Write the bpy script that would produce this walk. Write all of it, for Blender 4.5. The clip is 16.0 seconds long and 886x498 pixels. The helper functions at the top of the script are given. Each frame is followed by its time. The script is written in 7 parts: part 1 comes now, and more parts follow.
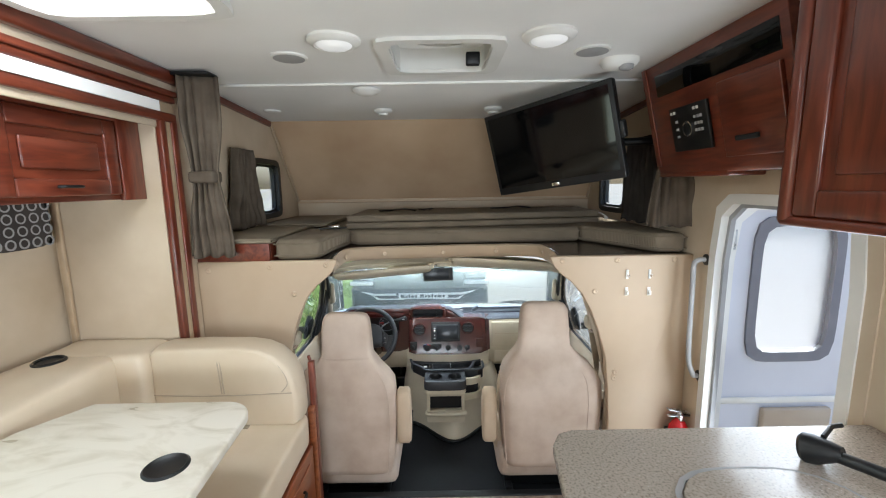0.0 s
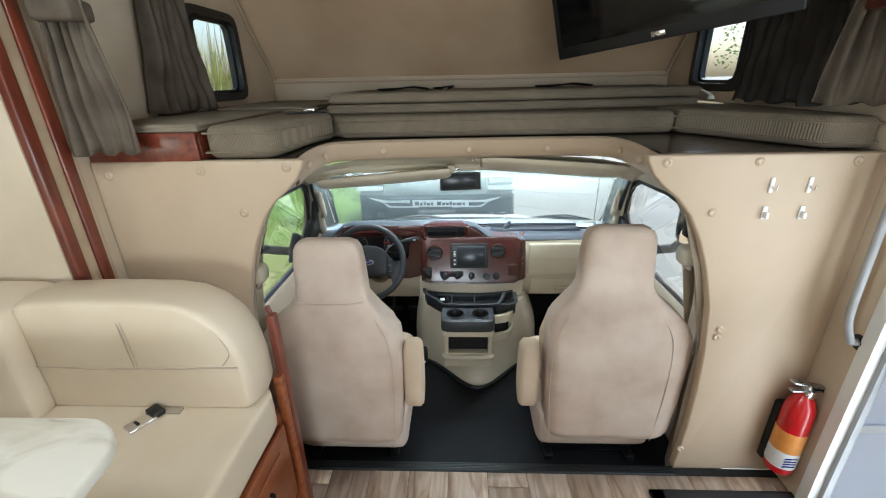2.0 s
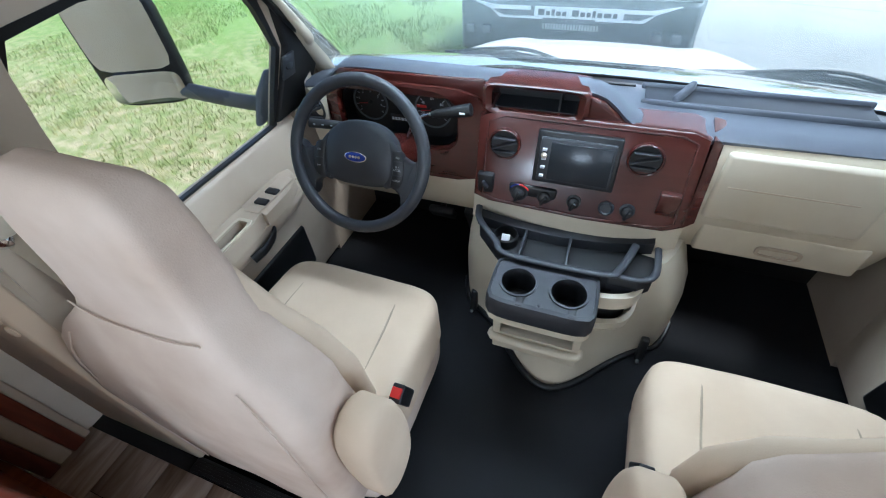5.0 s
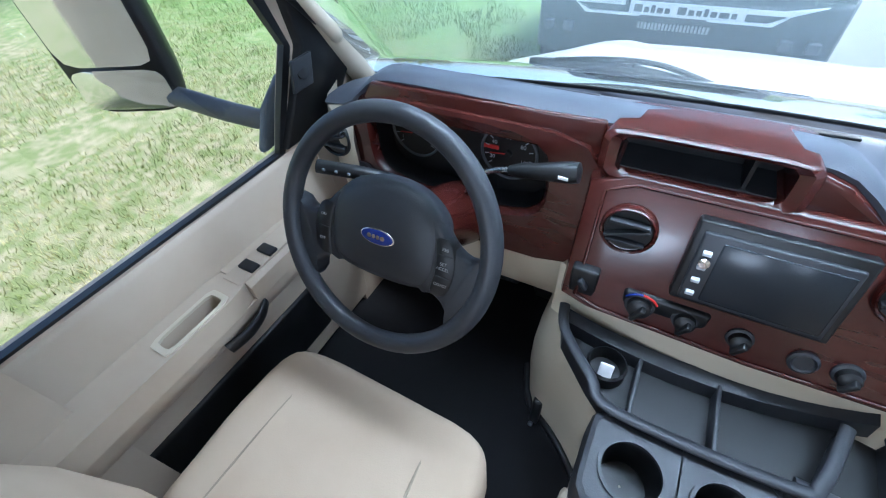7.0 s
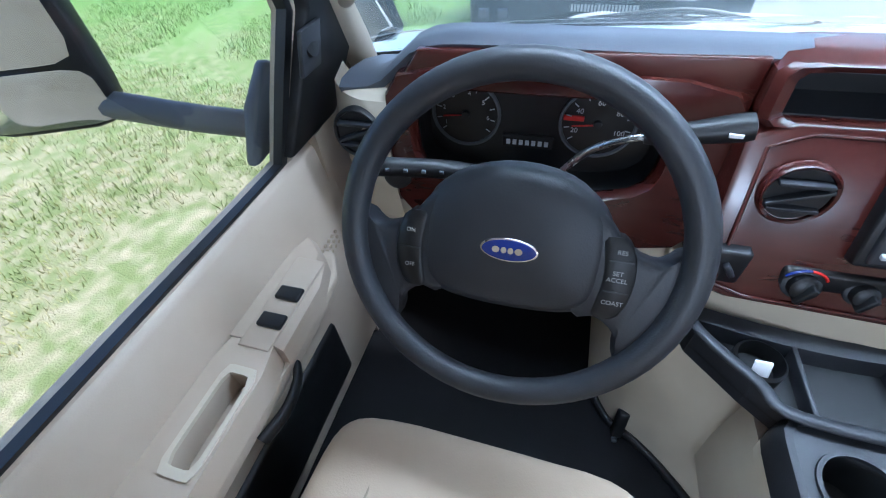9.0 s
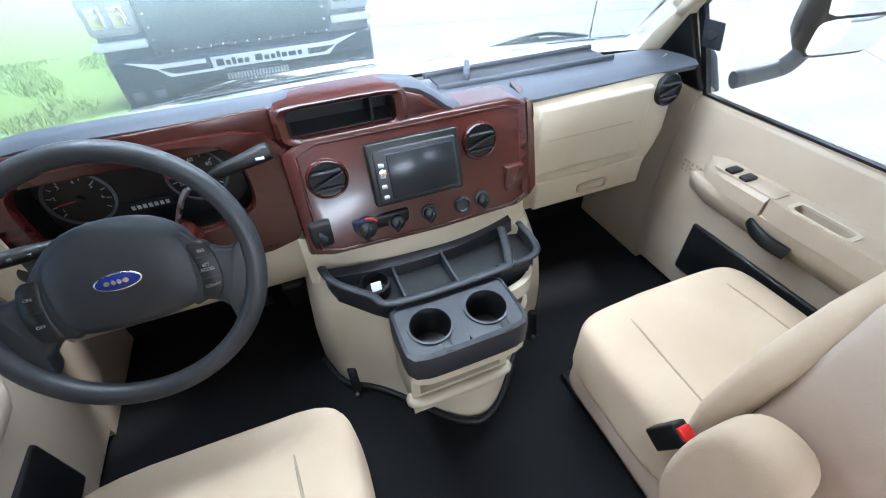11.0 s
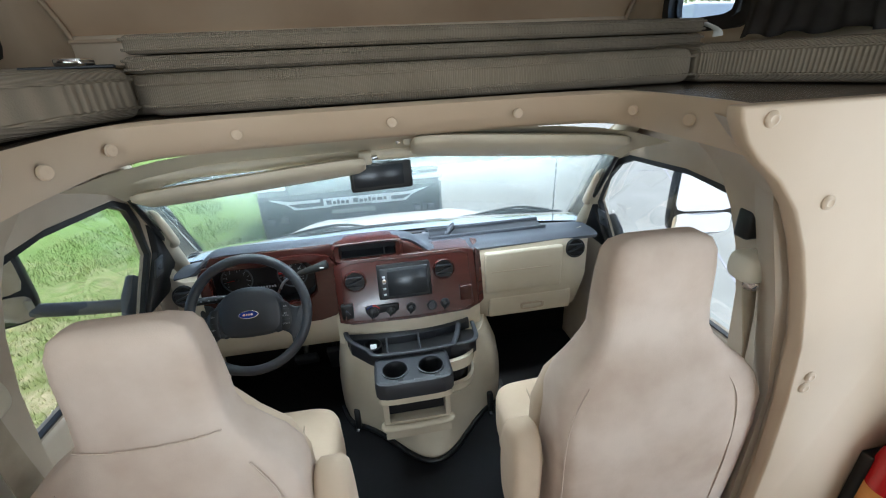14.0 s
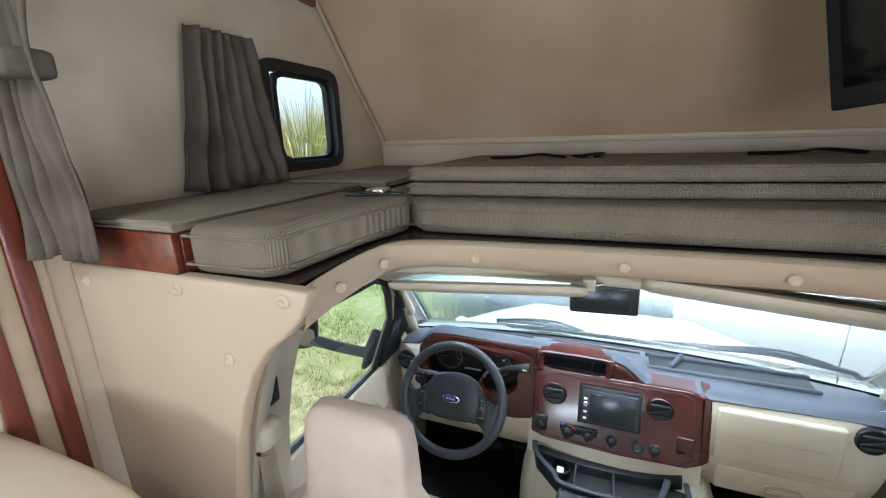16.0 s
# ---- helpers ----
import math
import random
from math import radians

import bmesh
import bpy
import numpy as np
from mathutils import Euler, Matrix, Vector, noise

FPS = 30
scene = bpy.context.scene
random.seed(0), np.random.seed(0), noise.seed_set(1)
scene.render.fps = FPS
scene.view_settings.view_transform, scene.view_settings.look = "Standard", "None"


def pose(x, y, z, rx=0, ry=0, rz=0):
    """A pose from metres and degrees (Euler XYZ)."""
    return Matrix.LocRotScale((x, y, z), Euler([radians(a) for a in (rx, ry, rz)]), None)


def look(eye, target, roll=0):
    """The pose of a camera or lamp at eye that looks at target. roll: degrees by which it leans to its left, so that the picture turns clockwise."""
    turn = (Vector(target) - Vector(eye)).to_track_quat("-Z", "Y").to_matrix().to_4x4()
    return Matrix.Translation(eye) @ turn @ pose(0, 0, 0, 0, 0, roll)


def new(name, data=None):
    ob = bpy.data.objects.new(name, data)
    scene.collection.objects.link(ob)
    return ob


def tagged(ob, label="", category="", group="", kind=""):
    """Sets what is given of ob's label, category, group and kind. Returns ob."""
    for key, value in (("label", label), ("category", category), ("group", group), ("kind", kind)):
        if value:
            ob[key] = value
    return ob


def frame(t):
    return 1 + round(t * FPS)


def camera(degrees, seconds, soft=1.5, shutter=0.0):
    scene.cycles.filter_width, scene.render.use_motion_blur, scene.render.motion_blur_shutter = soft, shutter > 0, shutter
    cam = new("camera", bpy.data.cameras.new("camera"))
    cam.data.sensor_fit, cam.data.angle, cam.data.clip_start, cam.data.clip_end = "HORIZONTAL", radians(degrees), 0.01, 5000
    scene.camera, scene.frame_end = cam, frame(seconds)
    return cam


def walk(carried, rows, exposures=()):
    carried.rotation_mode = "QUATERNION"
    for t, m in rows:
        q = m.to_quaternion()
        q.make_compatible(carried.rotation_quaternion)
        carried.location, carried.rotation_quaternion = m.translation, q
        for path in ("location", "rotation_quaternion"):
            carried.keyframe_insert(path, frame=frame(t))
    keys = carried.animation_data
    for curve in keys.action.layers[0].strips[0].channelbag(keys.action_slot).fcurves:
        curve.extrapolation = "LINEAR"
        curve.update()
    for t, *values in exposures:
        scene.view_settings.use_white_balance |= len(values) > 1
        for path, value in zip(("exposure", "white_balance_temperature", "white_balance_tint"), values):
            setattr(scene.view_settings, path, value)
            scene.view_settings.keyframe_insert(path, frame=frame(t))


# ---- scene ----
# ---------------------------------------------------------------- camera
cam = camera(93.8, 16.0, soft=1.1)
PATH = [
    (0, (-0.009, -0.002, 1.555), (-0.002, 1.974, 1.245), -0.9),
    (0.5, (-0.016, 0.084, 1.52), (-0.034, 2.043, 1.117), -0.9),
    (1, (-0.05, 0.286, 1.487), (-0.094, 2.22, 0.978), -1.0),
    (1.5, (-0.08, 0.46, 1.452), (-0.146, 2.358, 0.824), -1.1),
    (2, (-0.037, 0.69, 1.423), (-0.119, 2.54, 0.666), -1.2),
    (2.5, (-0.035, 0.907, 1.401), (-0.139, 2.705, 0.53), -1.4),
    (3, (-0.072, 1.165, 1.362), (-0.205, 2.904, 0.383), -1.6),
    (3.5, (-0.014, 1.383, 1.322), (-0.213, 3.065, 0.258), -2.2),
    (4, (0.026, 1.585, 1.239), (-0.208, 3.152, 0.018), -1.7),
    (4.2, (0.062, 1.623, 1.217), (-0.248, 3.109, -0.085), -2.2),
    (6.3, (-0.048, 2.137, 1.07), (-0.761, 3.294, -0.397), -6.0),
    (6.5, (-0.061, 2.174, 1.056), (-0.795, 3.329, -0.403), -6.1),
    (7, (-0.172, 2.197, 1.023), (-0.921, 3.364, -0.419), -5.8),
    (7.5, (-0.332, 2.215, 0.969), (-1.079, 3.392, -0.465), -5.9),
    (8, (-0.457, 2.211, 0.927), (-1.156, 3.413, -0.511), -5.6),
    (8.5, (-0.5, 2.22, 0.909), (-1.105, 3.472, -0.528), -5.4),
    (9, (-0.453, 2.224, 0.915), (-0.92, 3.528, -0.527), -5.4),
    (9.5, (-0.356, 2.222, 0.923), (-0.618, 3.584, -0.518), -5.2),
    (10, (-0.25, 2.199, 0.92), (-0.267, 3.606, -0.503), -5.3),
    (10.2, (-0.227, 2.159, 0.934), (-0.126, 3.578, -0.472), -4.9),
    (12.3, (-0.193, 1.697, 1.122), (0.645, 3.051, -0.088), 0.1),
    (12.5, (-0.171, 1.658, 1.141), (0.623, 3.057, -0.047), -0.4),
    (13, (-0.172, 1.594, 1.202), (0.485, 3.102, 0.063), -0.9),
    (13.5, (-0.141, 1.475, 1.271), (0.316, 3.127, 0.241), -1.8),
    (14, (-0.048, 1.337, 1.294), (0.227, 3.138, 0.469), -2.9),
    (14.5, (-0.044, 1.242, 1.384), (0.108, 3.116, 0.702), -2.2),
    (15, (-0.102, 1.18, 1.432), (-0.101, 3.089, 0.837), -1.7),
    (15.5, (-0.086, 1.244, 1.438), (-0.329, 3.153, 0.892), -1.7),
    (16, (-0.046, 1.385, 1.456), (-0.765, 3.177, 0.935), -1.7),
]
EXPOSE = [(0.0, 1.63, 5950, 7), (2.5, 1.65, 5800, 3), (4.0, 1.75, 5500, 5), (6.5, 1.8, 5000, 8), (8.5, 1.9, 5050, 9), (9.3, 1.95, 4900, 10), (10.0, 2.55, 5200, 11), (12.5, 1.52, 5600, 5), (14.5, 1.66, 5650, 4), (16.0, 1.95, 5500, 6)]
walk(cam, [(t, look(eye, target, roll)) for t, eye, target, roll in PATH], EXPOSE)

# ---------------------------------------------------------------- world, sun and large lights
GROUND = -0.85
world = bpy.data.worlds.new("world")
scene.world = world
world.use_nodes = True
wn = world.node_tree
sky = wn.nodes.new("ShaderNodeTexSky")
sky.sky_type, sky.sun_disc = "NISHITA", False
sky.sun_elevation, sky.sun_rotation = radians(59), radians(40)
sky.air_density, sky.dust_density = 1.0, 4.0
bgn = wn.nodes["Background"]
bgn.inputs["Strength"].default_value = 0.11
wn.links.new(sky.outputs["Color"], bgn.inputs["Color"])

sun = new("sun", bpy.data.lights.new("sun", "SUN"))
sun.data.energy, sun.data.angle, sun.data.color = 2.3, radians(12), (1.0, 0.95, 0.88)
sun.matrix_world = look((5, 6, 13), (0, 0, 0))


XR_DOOR = 1.21


def area(name, eye, target, w, h, power, color=(0.93, 0.97, 1.0)):
    ob = new(name, bpy.data.lights.new(name, "AREA"))
    ob.data.shape, ob.data.size, ob.data.size_y, ob.data.energy, ob.data.color = "RECTANGLE", w, h, power, color
    ob.matrix_world = look(eye, target)
    return ob


area("skylight_daylight", (-0.82, 0.95, 2.03), (-0.82, 0.95, 0), 0.4, 0.4, 2.3)
area("slide_window_daylight", (-1.57, 0.35, 1.2), (0, 0.35, 1.1), 1.0, 0.5, 1.9, (0.9, 1.0, 0.86))
# added fill lamp before the solid rear wall, brightening the coach
area("rear_window_daylight", (0.1, -2.55, 1.35), (0.1, 0, 1.2), 1.3, 0.6, 18)
# added lamp out of sight above the windshield, lifting the dark cab
area("windshield_daylight", (0.0, 2.74, 1.12), (0.0, 2.50, 0.3), 1.2, 0.16, 3.2)
area("entry_door_daylight", (XR_DOOR, 1.44, 0.72), (0, 1.40, 0.62), 0.5, 1.4, 3.0)
# added fill lamp on the kitchen side, from an assumed opening
area("kitchen_window_daylight", (1.13, 0.1, 1.2), (0, 0.1, 1.1), 0.7, 0.4, 5.0)


# ---------------------------------------------------------------- materials
def srgb(r, g, b):
    return tuple((c / 255 / 12.92 if c / 255 < 0.04045 else ((c / 255 + 0.055) / 1.055) ** 2.4) for c in (r, g, b))


def material(name, c1, c2=None, rough=0.6, metal=0.0, scale=6.0, stretch=(1, 1, 1), fine=120.0, bump=0.1, depth=0.002,
             mix=(0.35, 0.65), spec=0.5, coat=0.0, stripes=None, varied=0.0, detail=6.0, distortion=0.0):
    """A procedural surface: two colours mixed by stretched noise, fine grain as relief, optional ribs and piece-to-piece variation."""
    m = bpy.data.materials.new(name)
    m.use_nodes = True
    nt = m.node_tree
    N, L = nt.nodes, nt.links
    p = N["Principled BSDF"]
    p.inputs["Roughness"].default_value = rough
    p.inputs["Metallic"].default_value = metal
    p.inputs["Specular IOR Level"].default_value = spec
    p.inputs["Coat Weight"].default_value = coat
    p.inputs["Coat Roughness"].default_value = 0.12
    tc = N.new("ShaderNodeTexCoord")
    mp = N.new("ShaderNodeMapping")
    mp.inputs["Scale"].default_value = stretch
    L.new(tc.outputs["Object"], mp.inputs["Vector"])
    vec = mp.outputs["Vector"]
    if varied:
        oi = N.new("ShaderNodeObjectInfo")
        sh = N.new("ShaderNodeVectorMath")
        sh.operation = "MULTIPLY_ADD"
        L.new(oi.outputs["Random"], sh.inputs[0])
        sh.inputs[1].default_value = (37.0, 19.0, 53.0)
        L.new(vec, sh.inputs[2])
        vec = sh.outputs["Vector"]
    n1 = N.new("ShaderNodeTexNoise")
    n1.inputs["Scale"].default_value, n1.inputs["Detail"].default_value = scale, detail
    n1.inputs["Distortion"].default_value = distortion
    L.new(vec, n1.inputs["Vector"])
    ramp = N.new("ShaderNodeValToRGB")
    ramp.color_ramp.elements[0].position, ramp.color_ramp.elements[1].position = mix
    ramp.color_ramp.elements[0].color = (*c1, 1)
    ramp.color_ramp.elements[1].color = (*(c2 or [min(1, c * 1.12) for c in c1]), 1)
    L.new(n1.outputs["Fac"], ramp.inputs["Fac"])
    col = ramp.outputs["Color"]
    if varied:
        hsv = N.new("ShaderNodeHueSaturation")
        mr = N.new("ShaderNodeMapRange")
        mr.inputs["To Min"].default_value, mr.inputs["To Max"].default_value = 1 - varied, 1 + varied
        L.new(oi.outputs["Random"], mr.inputs["Value"])
        L.new(mr.outputs["Result"], hsv.inputs["Value"])
        L.new(col, hsv.inputs["Color"])
        col = hsv.outputs["Color"]
    n2 = N.new("ShaderNodeTexNoise")
    n2.inputs["Scale"].default_value, n2.inputs["Detail"].default_value = fine, 3
    L.new(mp.outputs["Vector"], n2.inputs["Vector"])
    height = n2.outputs["Fac"]
    if stripes:
        axis, width = stripes
        wv = N.new("ShaderNodeTexWave")
        wv.wave_type, wv.bands_direction = "BANDS", axis
        wv.inputs["Scale"].default_value = 0.314 / width
        L.new(tc.outputs["Object"], wv.inputs["Vector"])
        add = N.new("ShaderNodeMath")
        add.operation = "MULTIPLY_ADD"
        add.inputs[1].default_value = 2.0
        L.new(wv.outputs["Fac"], add.inputs[0])
        L.new(height, add.inputs[2])
        height = add.outputs["Value"]
        mul = N.new("ShaderNodeMix")
        mul.data_type, mul.blend_type = "RGBA", "MULTIPLY"
        mul.inputs["Factor"].default_value = 0.22
        L.new(col, mul.inputs["A"])
        L.new(wv.outputs["Color"], mul.inputs["B"])
        col = mul.outputs["Result"]
    L.new(col, p.inputs["Base Color"])
    rr = N.new("ShaderNodeMapRange")
    rr.inputs["To Min"].default_value, rr.inputs["To Max"].default_value = max(0.02, rough - 0.07), min(1, rough + 0.07)
    L.new(n1.outputs["Fac"], rr.inputs["Value"])
    L.new(rr.outputs["Result"], p.inputs["Roughness"])
    bp = N.new("ShaderNodeBump")
    bp.inputs["Strength"].default_value, bp.inputs["Distance"].default_value = bump, depth
    L.new(height, bp.inputs["Height"])
    L.new(bp.outputs["Normal"], p.inputs["Normal"])
    return m


def glass_material(name, tint=(1, 1, 1), rough=0.0):
    m = bpy.data.materials.new(name)
    m.use_nodes = True
    p = m.node_tree.nodes["Principled BSDF"]
    p.inputs["Base Color"].default_value = (*tint, 1)
    p.inputs["Transmission Weight"].default_value = 1.0
    p.inputs["Roughness"].default_value = rough
    p.inputs["IOR"].default_value = 1.45
    return m


def veiled_glass(name, tint, veil_color, weight):
    """Clear glass with a cloudy translucent veil painting the glare of the dash reflection."""
    m = glass_material(name, tint)
    nt = m.node_tree
    N, L = nt.nodes, nt.links
    veil = N.new("ShaderNodeBsdfTranslucent")
    veil.inputs["Color"].default_value = (*veil_color, 1)
    tc = N.new("ShaderNodeTexCoord")
    cloud = N.new("ShaderNodeTexNoise")
    cloud.inputs["Scale"].default_value, cloud.inputs["Detail"].default_value = 4.0, 6.0
    L.new(tc.outputs["Object"], cloud.inputs["Vector"])
    amount = N.new("ShaderNodeMapRange")
    amount.inputs["To Min"].default_value, amount.inputs["To Max"].default_value = weight * 0.7, weight * 1.3
    L.new(cloud.outputs["Fac"], amount.inputs["Value"])
    mix = N.new("ShaderNodeMixShader")
    L.new(amount.outputs["Result"], mix.inputs["Fac"])
    L.new(N["Principled BSDF"].outputs["BSDF"], mix.inputs[1])
    L.new(veil.outputs["BSDF"], mix.inputs[2])
    L.new(mix.outputs["Shader"], N["Material Output"].inputs["Surface"])
    return m


def lamp_material(name, color, strength):
    m = bpy.data.materials.new(name)
    m.use_nodes = True
    p = m.node_tree.nodes["Principled BSDF"]
    p.inputs["Base Color"].default_value = (0.9, 0.9, 0.88, 1)
    p.inputs["Emission Color"].default_value = (*color, 1)
    p.inputs["Emission Strength"].default_value = strength
    return m


M_WALL = material("wall_vinyl", srgb(186, 168, 143), srgb(206, 190, 167), rough=0.6, scale=3.5, fine=220, bump=0.15, depth=0.001, mix=(0.3, 0.7))
M_CAP = material("front_cap_suede", srgb(172, 142, 112), srgb(208, 182, 150), rough=0.75, scale=1.6, fine=220, bump=0.2, depth=0.001, mix=(0.25, 0.75), detail=8)
M_PART = material("partition_vinyl", srgb(182, 160, 134), srgb(191, 170, 145), rough=0.55, scale=2.5, fine=260, bump=0.12, depth=0.001)
M_CEIL = material("ceiling_vinyl", srgb(236, 235, 231), srgb(243, 242, 239), rough=0.5, scale=2.0, fine=150, bump=0.1, depth=0.001)
M_CHERRY = material("cherry_wood", srgb(84, 34, 21), srgb(116, 54, 34), rough=0.32, scale=5, stretch=(9, 1.2, 9), fine=60, bump=0.06, depth=0.001, coat=0.3, distortion=0.6)
M_CHERRYV = material("cherry_wood_upright", srgb(86, 36, 23), srgb(118, 56, 36), rough=0.32, scale=5, stretch=(9, 9, 1.2), fine=60, bump=0.06, depth=0.001, coat=0.3, distortion=0.6)
M_DRAWER = material("drawer_wood", srgb(122, 64, 34), srgb(152, 88, 50), rough=0.35, scale=5, stretch=(9, 1.2, 9), fine=60, bump=0.06, depth=0.001, coat=0.3, distortion=0.6)
M_STRIPE = material("trim_insert", srgb(168, 146, 118), srgb(184, 162, 134), rough=0.5, scale=8, fine=200, bump=0.1, depth=0.001)
M_LEATHER = material("dinette_leatherette", srgb(202, 184, 158), srgb(210, 194, 170), rough=0.42, scale=4, fine=320, bump=0.25, depth=0.001)
M_SEATFAB = material("seat_fabric", srgb(176, 156, 139), srgb(199, 182, 166), rough=0.95, scale=5, fine=420, bump=0.35, depth=0.001, spec=0.15)
M_SEATFRONT = material("seat_front_fabric", srgb(188, 168, 144), srgb(200, 181, 157), rough=0.9, scale=5, fine=420, bump=0.3, depth=0.001, spec=0.2)
M_CORD_X = material("corduroy_across", srgb(128, 116, 99), srgb(141, 128, 110), rough=0.95, scale=6, fine=300, bump=0.5, depth=0.002, stripes=("X", 0.0042), spec=0.1)
M_CORD_Y = material("corduroy_along", srgb(136, 124, 106), srgb(148, 136, 117), rough=0.95, scale=6, fine=300, bump=0.5, depth=0.002, stripes=("Y", 0.0042), spec=0.1)
M_CURTAIN = material("curtain_cloth", srgb(84, 74, 64), srgb(104, 94, 82), rough=0.95, scale=9, fine=350, bump=0.3, depth=0.001, spec=0.1)
# darker, greyer curtain colours, also on the patterned pillow
M_CURTAIN_DK = material("curtain_cloth_dark", srgb(64, 60, 58), srgb(78, 73, 70), rough=0.95, scale=9, fine=350, bump=0.3, depth=0.001, spec=0.1)
M_RUBBER = material("black_rubber", srgb(26, 27, 29), srgb(34, 35, 38), rough=0.6, scale=12, fine=300, bump=0.15, depth=0.001)
M_MAT = material("cab_floor_rubber", srgb(9, 10, 12), srgb(17, 18, 21), rough=0.75, spec=0.25, scale=5, fine=260, bump=0.25, depth=0.001)
M_PLASTIC = material("charcoal_plastic", srgb(36, 38, 42), srgb(44, 46, 50), rough=0.46, scale=9, fine=450, bump=0.3, depth=0.0006)
M_BLACK = material("black_plastic", srgb(14, 15, 16), srgb(20, 21, 22), rough=0.42, scale=9, fine=400, bump=0.15, depth=0.0006)
M_GLOSS = material("glossy_black_screen", srgb(5, 6, 7), srgb(7, 8, 9), rough=0.035, scale=3, fine=60, bump=0.0, spec=0.35)
# near black; on the console bin backs it paints in the inner shade
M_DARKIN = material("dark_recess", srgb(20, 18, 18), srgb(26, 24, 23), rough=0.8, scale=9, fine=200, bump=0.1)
M_DASHTOP = material("dash_top_vinyl", srgb(74, 78, 86), srgb(86, 90, 98), rough=0.5, scale=6, fine=500, bump=0.35, depth=0.0008)
M_CREAM = material("cream_trim_plastic", srgb(189, 178, 156), srgb(199, 189, 168), rough=0.5, scale=6, fine=500, bump=0.25, depth=0.0006)
M_TAN = material("tan_trim_plastic", srgb(174, 158, 138), srgb(182, 168, 149), rough=0.5, scale=6, fine=500, bump=0.25, depth=0.0006)
M_DASHWOOD = material("dash_burl_wood", srgb(57, 22, 17), srgb(63, 25, 20), rough=0.24, scale=7, stretch=(1, 3, 5), fine=40, bump=0.02, depth=0.0005, coat=0.2, distortion=1.2)
M_METAL = material("brushed_metal", srgb(170, 172, 174), srgb(196, 198, 200), rough=0.28, metal=1.0, scale=20, fine=200, bump=0.05)
M_CHROME = material("chrome", srgb(225, 226, 228), srgb(235, 236, 238), rough=0.08, metal=1.0, scale=8, fine=100, bump=0.0)
M_WHITE = material("white_plastic", srgb(222, 221, 215), srgb(230, 229, 224), rough=0.45, scale=5, fine=200, bump=0.05)
M_GREY = material("grey_plastic", srgb(150, 150, 150), srgb(162, 162, 162), rough=0.5, scale=8, fine=200, bump=0.1)
M_DOORPANEL = material("door_panel_white", srgb(206, 208, 216), srgb(214, 216, 224), rough=0.4, scale=3, fine=160, bump=0.08)
M_DOORGREY = material("door_window_gasket", srgb(116, 116, 124), srgb(126, 126, 134), rough=0.55, scale=8, fine=200, bump=0.1)
M_PAINT = material("white_body_paint", srgb(232, 233, 232), srgb(238, 239, 238), rough=0.25, scale=2, fine=60, bump=0.0, coat=0.5)
M_TABLE = material("marbled_laminate", srgb(198, 189, 170), srgb(217, 210, 195), rough=0.3, scale=3.2, stretch=(1, 2.4, 1), fine=60, bump=0.02, mix=(0.35, 0.55), distortion=2.5, detail=9)
M_COUNTER = material("speckled_countertop", srgb(138, 128, 117), srgb(172, 162, 150), rough=0.25, scale=170, fine=180, bump=0.03, mix=(0.33, 0.5), detail=3)
M_PLANK = material("vinyl_plank", srgb(128, 104, 86), srgb(190, 170, 150), rough=0.45, scale=4.5, stretch=(7, 1, 1), fine=60, bump=0.12, depth=0.001, varied=0.22, distortion=1.0, detail=9, mix=(0.3, 0.72))
M_RED = material("extinguisher_red", srgb(186, 16, 24), srgb(200, 22, 30), rough=0.25, scale=4, fine=80, bump=0.0, coat=0.4)
M_LABEL = material("label_white", srgb(222, 222, 222), srgb(230, 230, 230), rough=0.5, scale=5, fine=90, bump=0.0)
M_ORANGE = material("label_orange", srgb(214, 138, 60), srgb(224, 156, 84), rough=0.5, scale=20, fine=90, bump=0.0)
M_BLUE = material("emblem_blue", srgb(24, 40, 110), srgb(30, 50, 128), rough=0.25, scale=20, fine=90, bump=0.0, coat=0.5)
M_BELT = material("seat_belt_webbing", srgb(150, 136, 116), srgb(164, 150, 128), rough=0.85, scale=20, fine=500, bump=0.3)
M_REDBTN = material("red_button", srgb(190, 36, 30), srgb(204, 44, 36), rough=0.4, scale=20, fine=90, bump=0.0)
M_MIRROR = material("mirror_silver", (0.9, 0.9, 0.9), (0.92, 0.92, 0.92), rough=0.02, metal=1.0, scale=2, fine=20, bump=0.0)
M_SCREEN = material("screen_glass", srgb(30, 34, 38), srgb(36, 40, 46), rough=0.24, spec=0.3, scale=2, fine=20, bump=0.0)
M_DECK = material("dark_laminate_deck", srgb(40, 26, 24), srgb(58, 38, 34), rough=0.22, scale=5, stretch=(9, 1.2, 9), fine=60, bump=0.03, depth=0.0006, coat=0.4)
M_DIM = material("gauge_print_grey", srgb(180, 182, 186), srgb(190, 192, 196), rough=0.6, scale=20, fine=90, bump=0.0)
M_SCREENMESH = material("olive_insect_screen", srgb(84, 80, 62), srgb(100, 96, 76), rough=0.8, scale=30, fine=300, bump=0.3)
M_GLASS = glass_material("clear_glass", (0.96, 0.99, 0.98))
# pale share of this glass imitates veiling glare across the windshield
M_WINDSHIELD = veiled_glass("windshield_glass", (0.93, 0.99, 0.97), (0.80, 0.92, 0.88), 0.055)
M_FROST = glass_material("frosted_glass", (0.95, 0.96, 0.98), 0.5)
# faint emission imitates glare on the puck lenses; these lights are off
M_LENS = lamp_material("lamp_lens", (1.0, 0.98, 0.94), 0.08)
M_SKYLENS = lamp_material("skylight_lens", (1.0, 0.97, 0.9), 0.9)
M_LAWN = material("lawn_soil", srgb(104, 110, 60), srgb(144, 133, 102), rough=0.95, scale=9, fine=90, bump=0.5, depth=0.02, mix=(0.40, 0.66), detail=10)


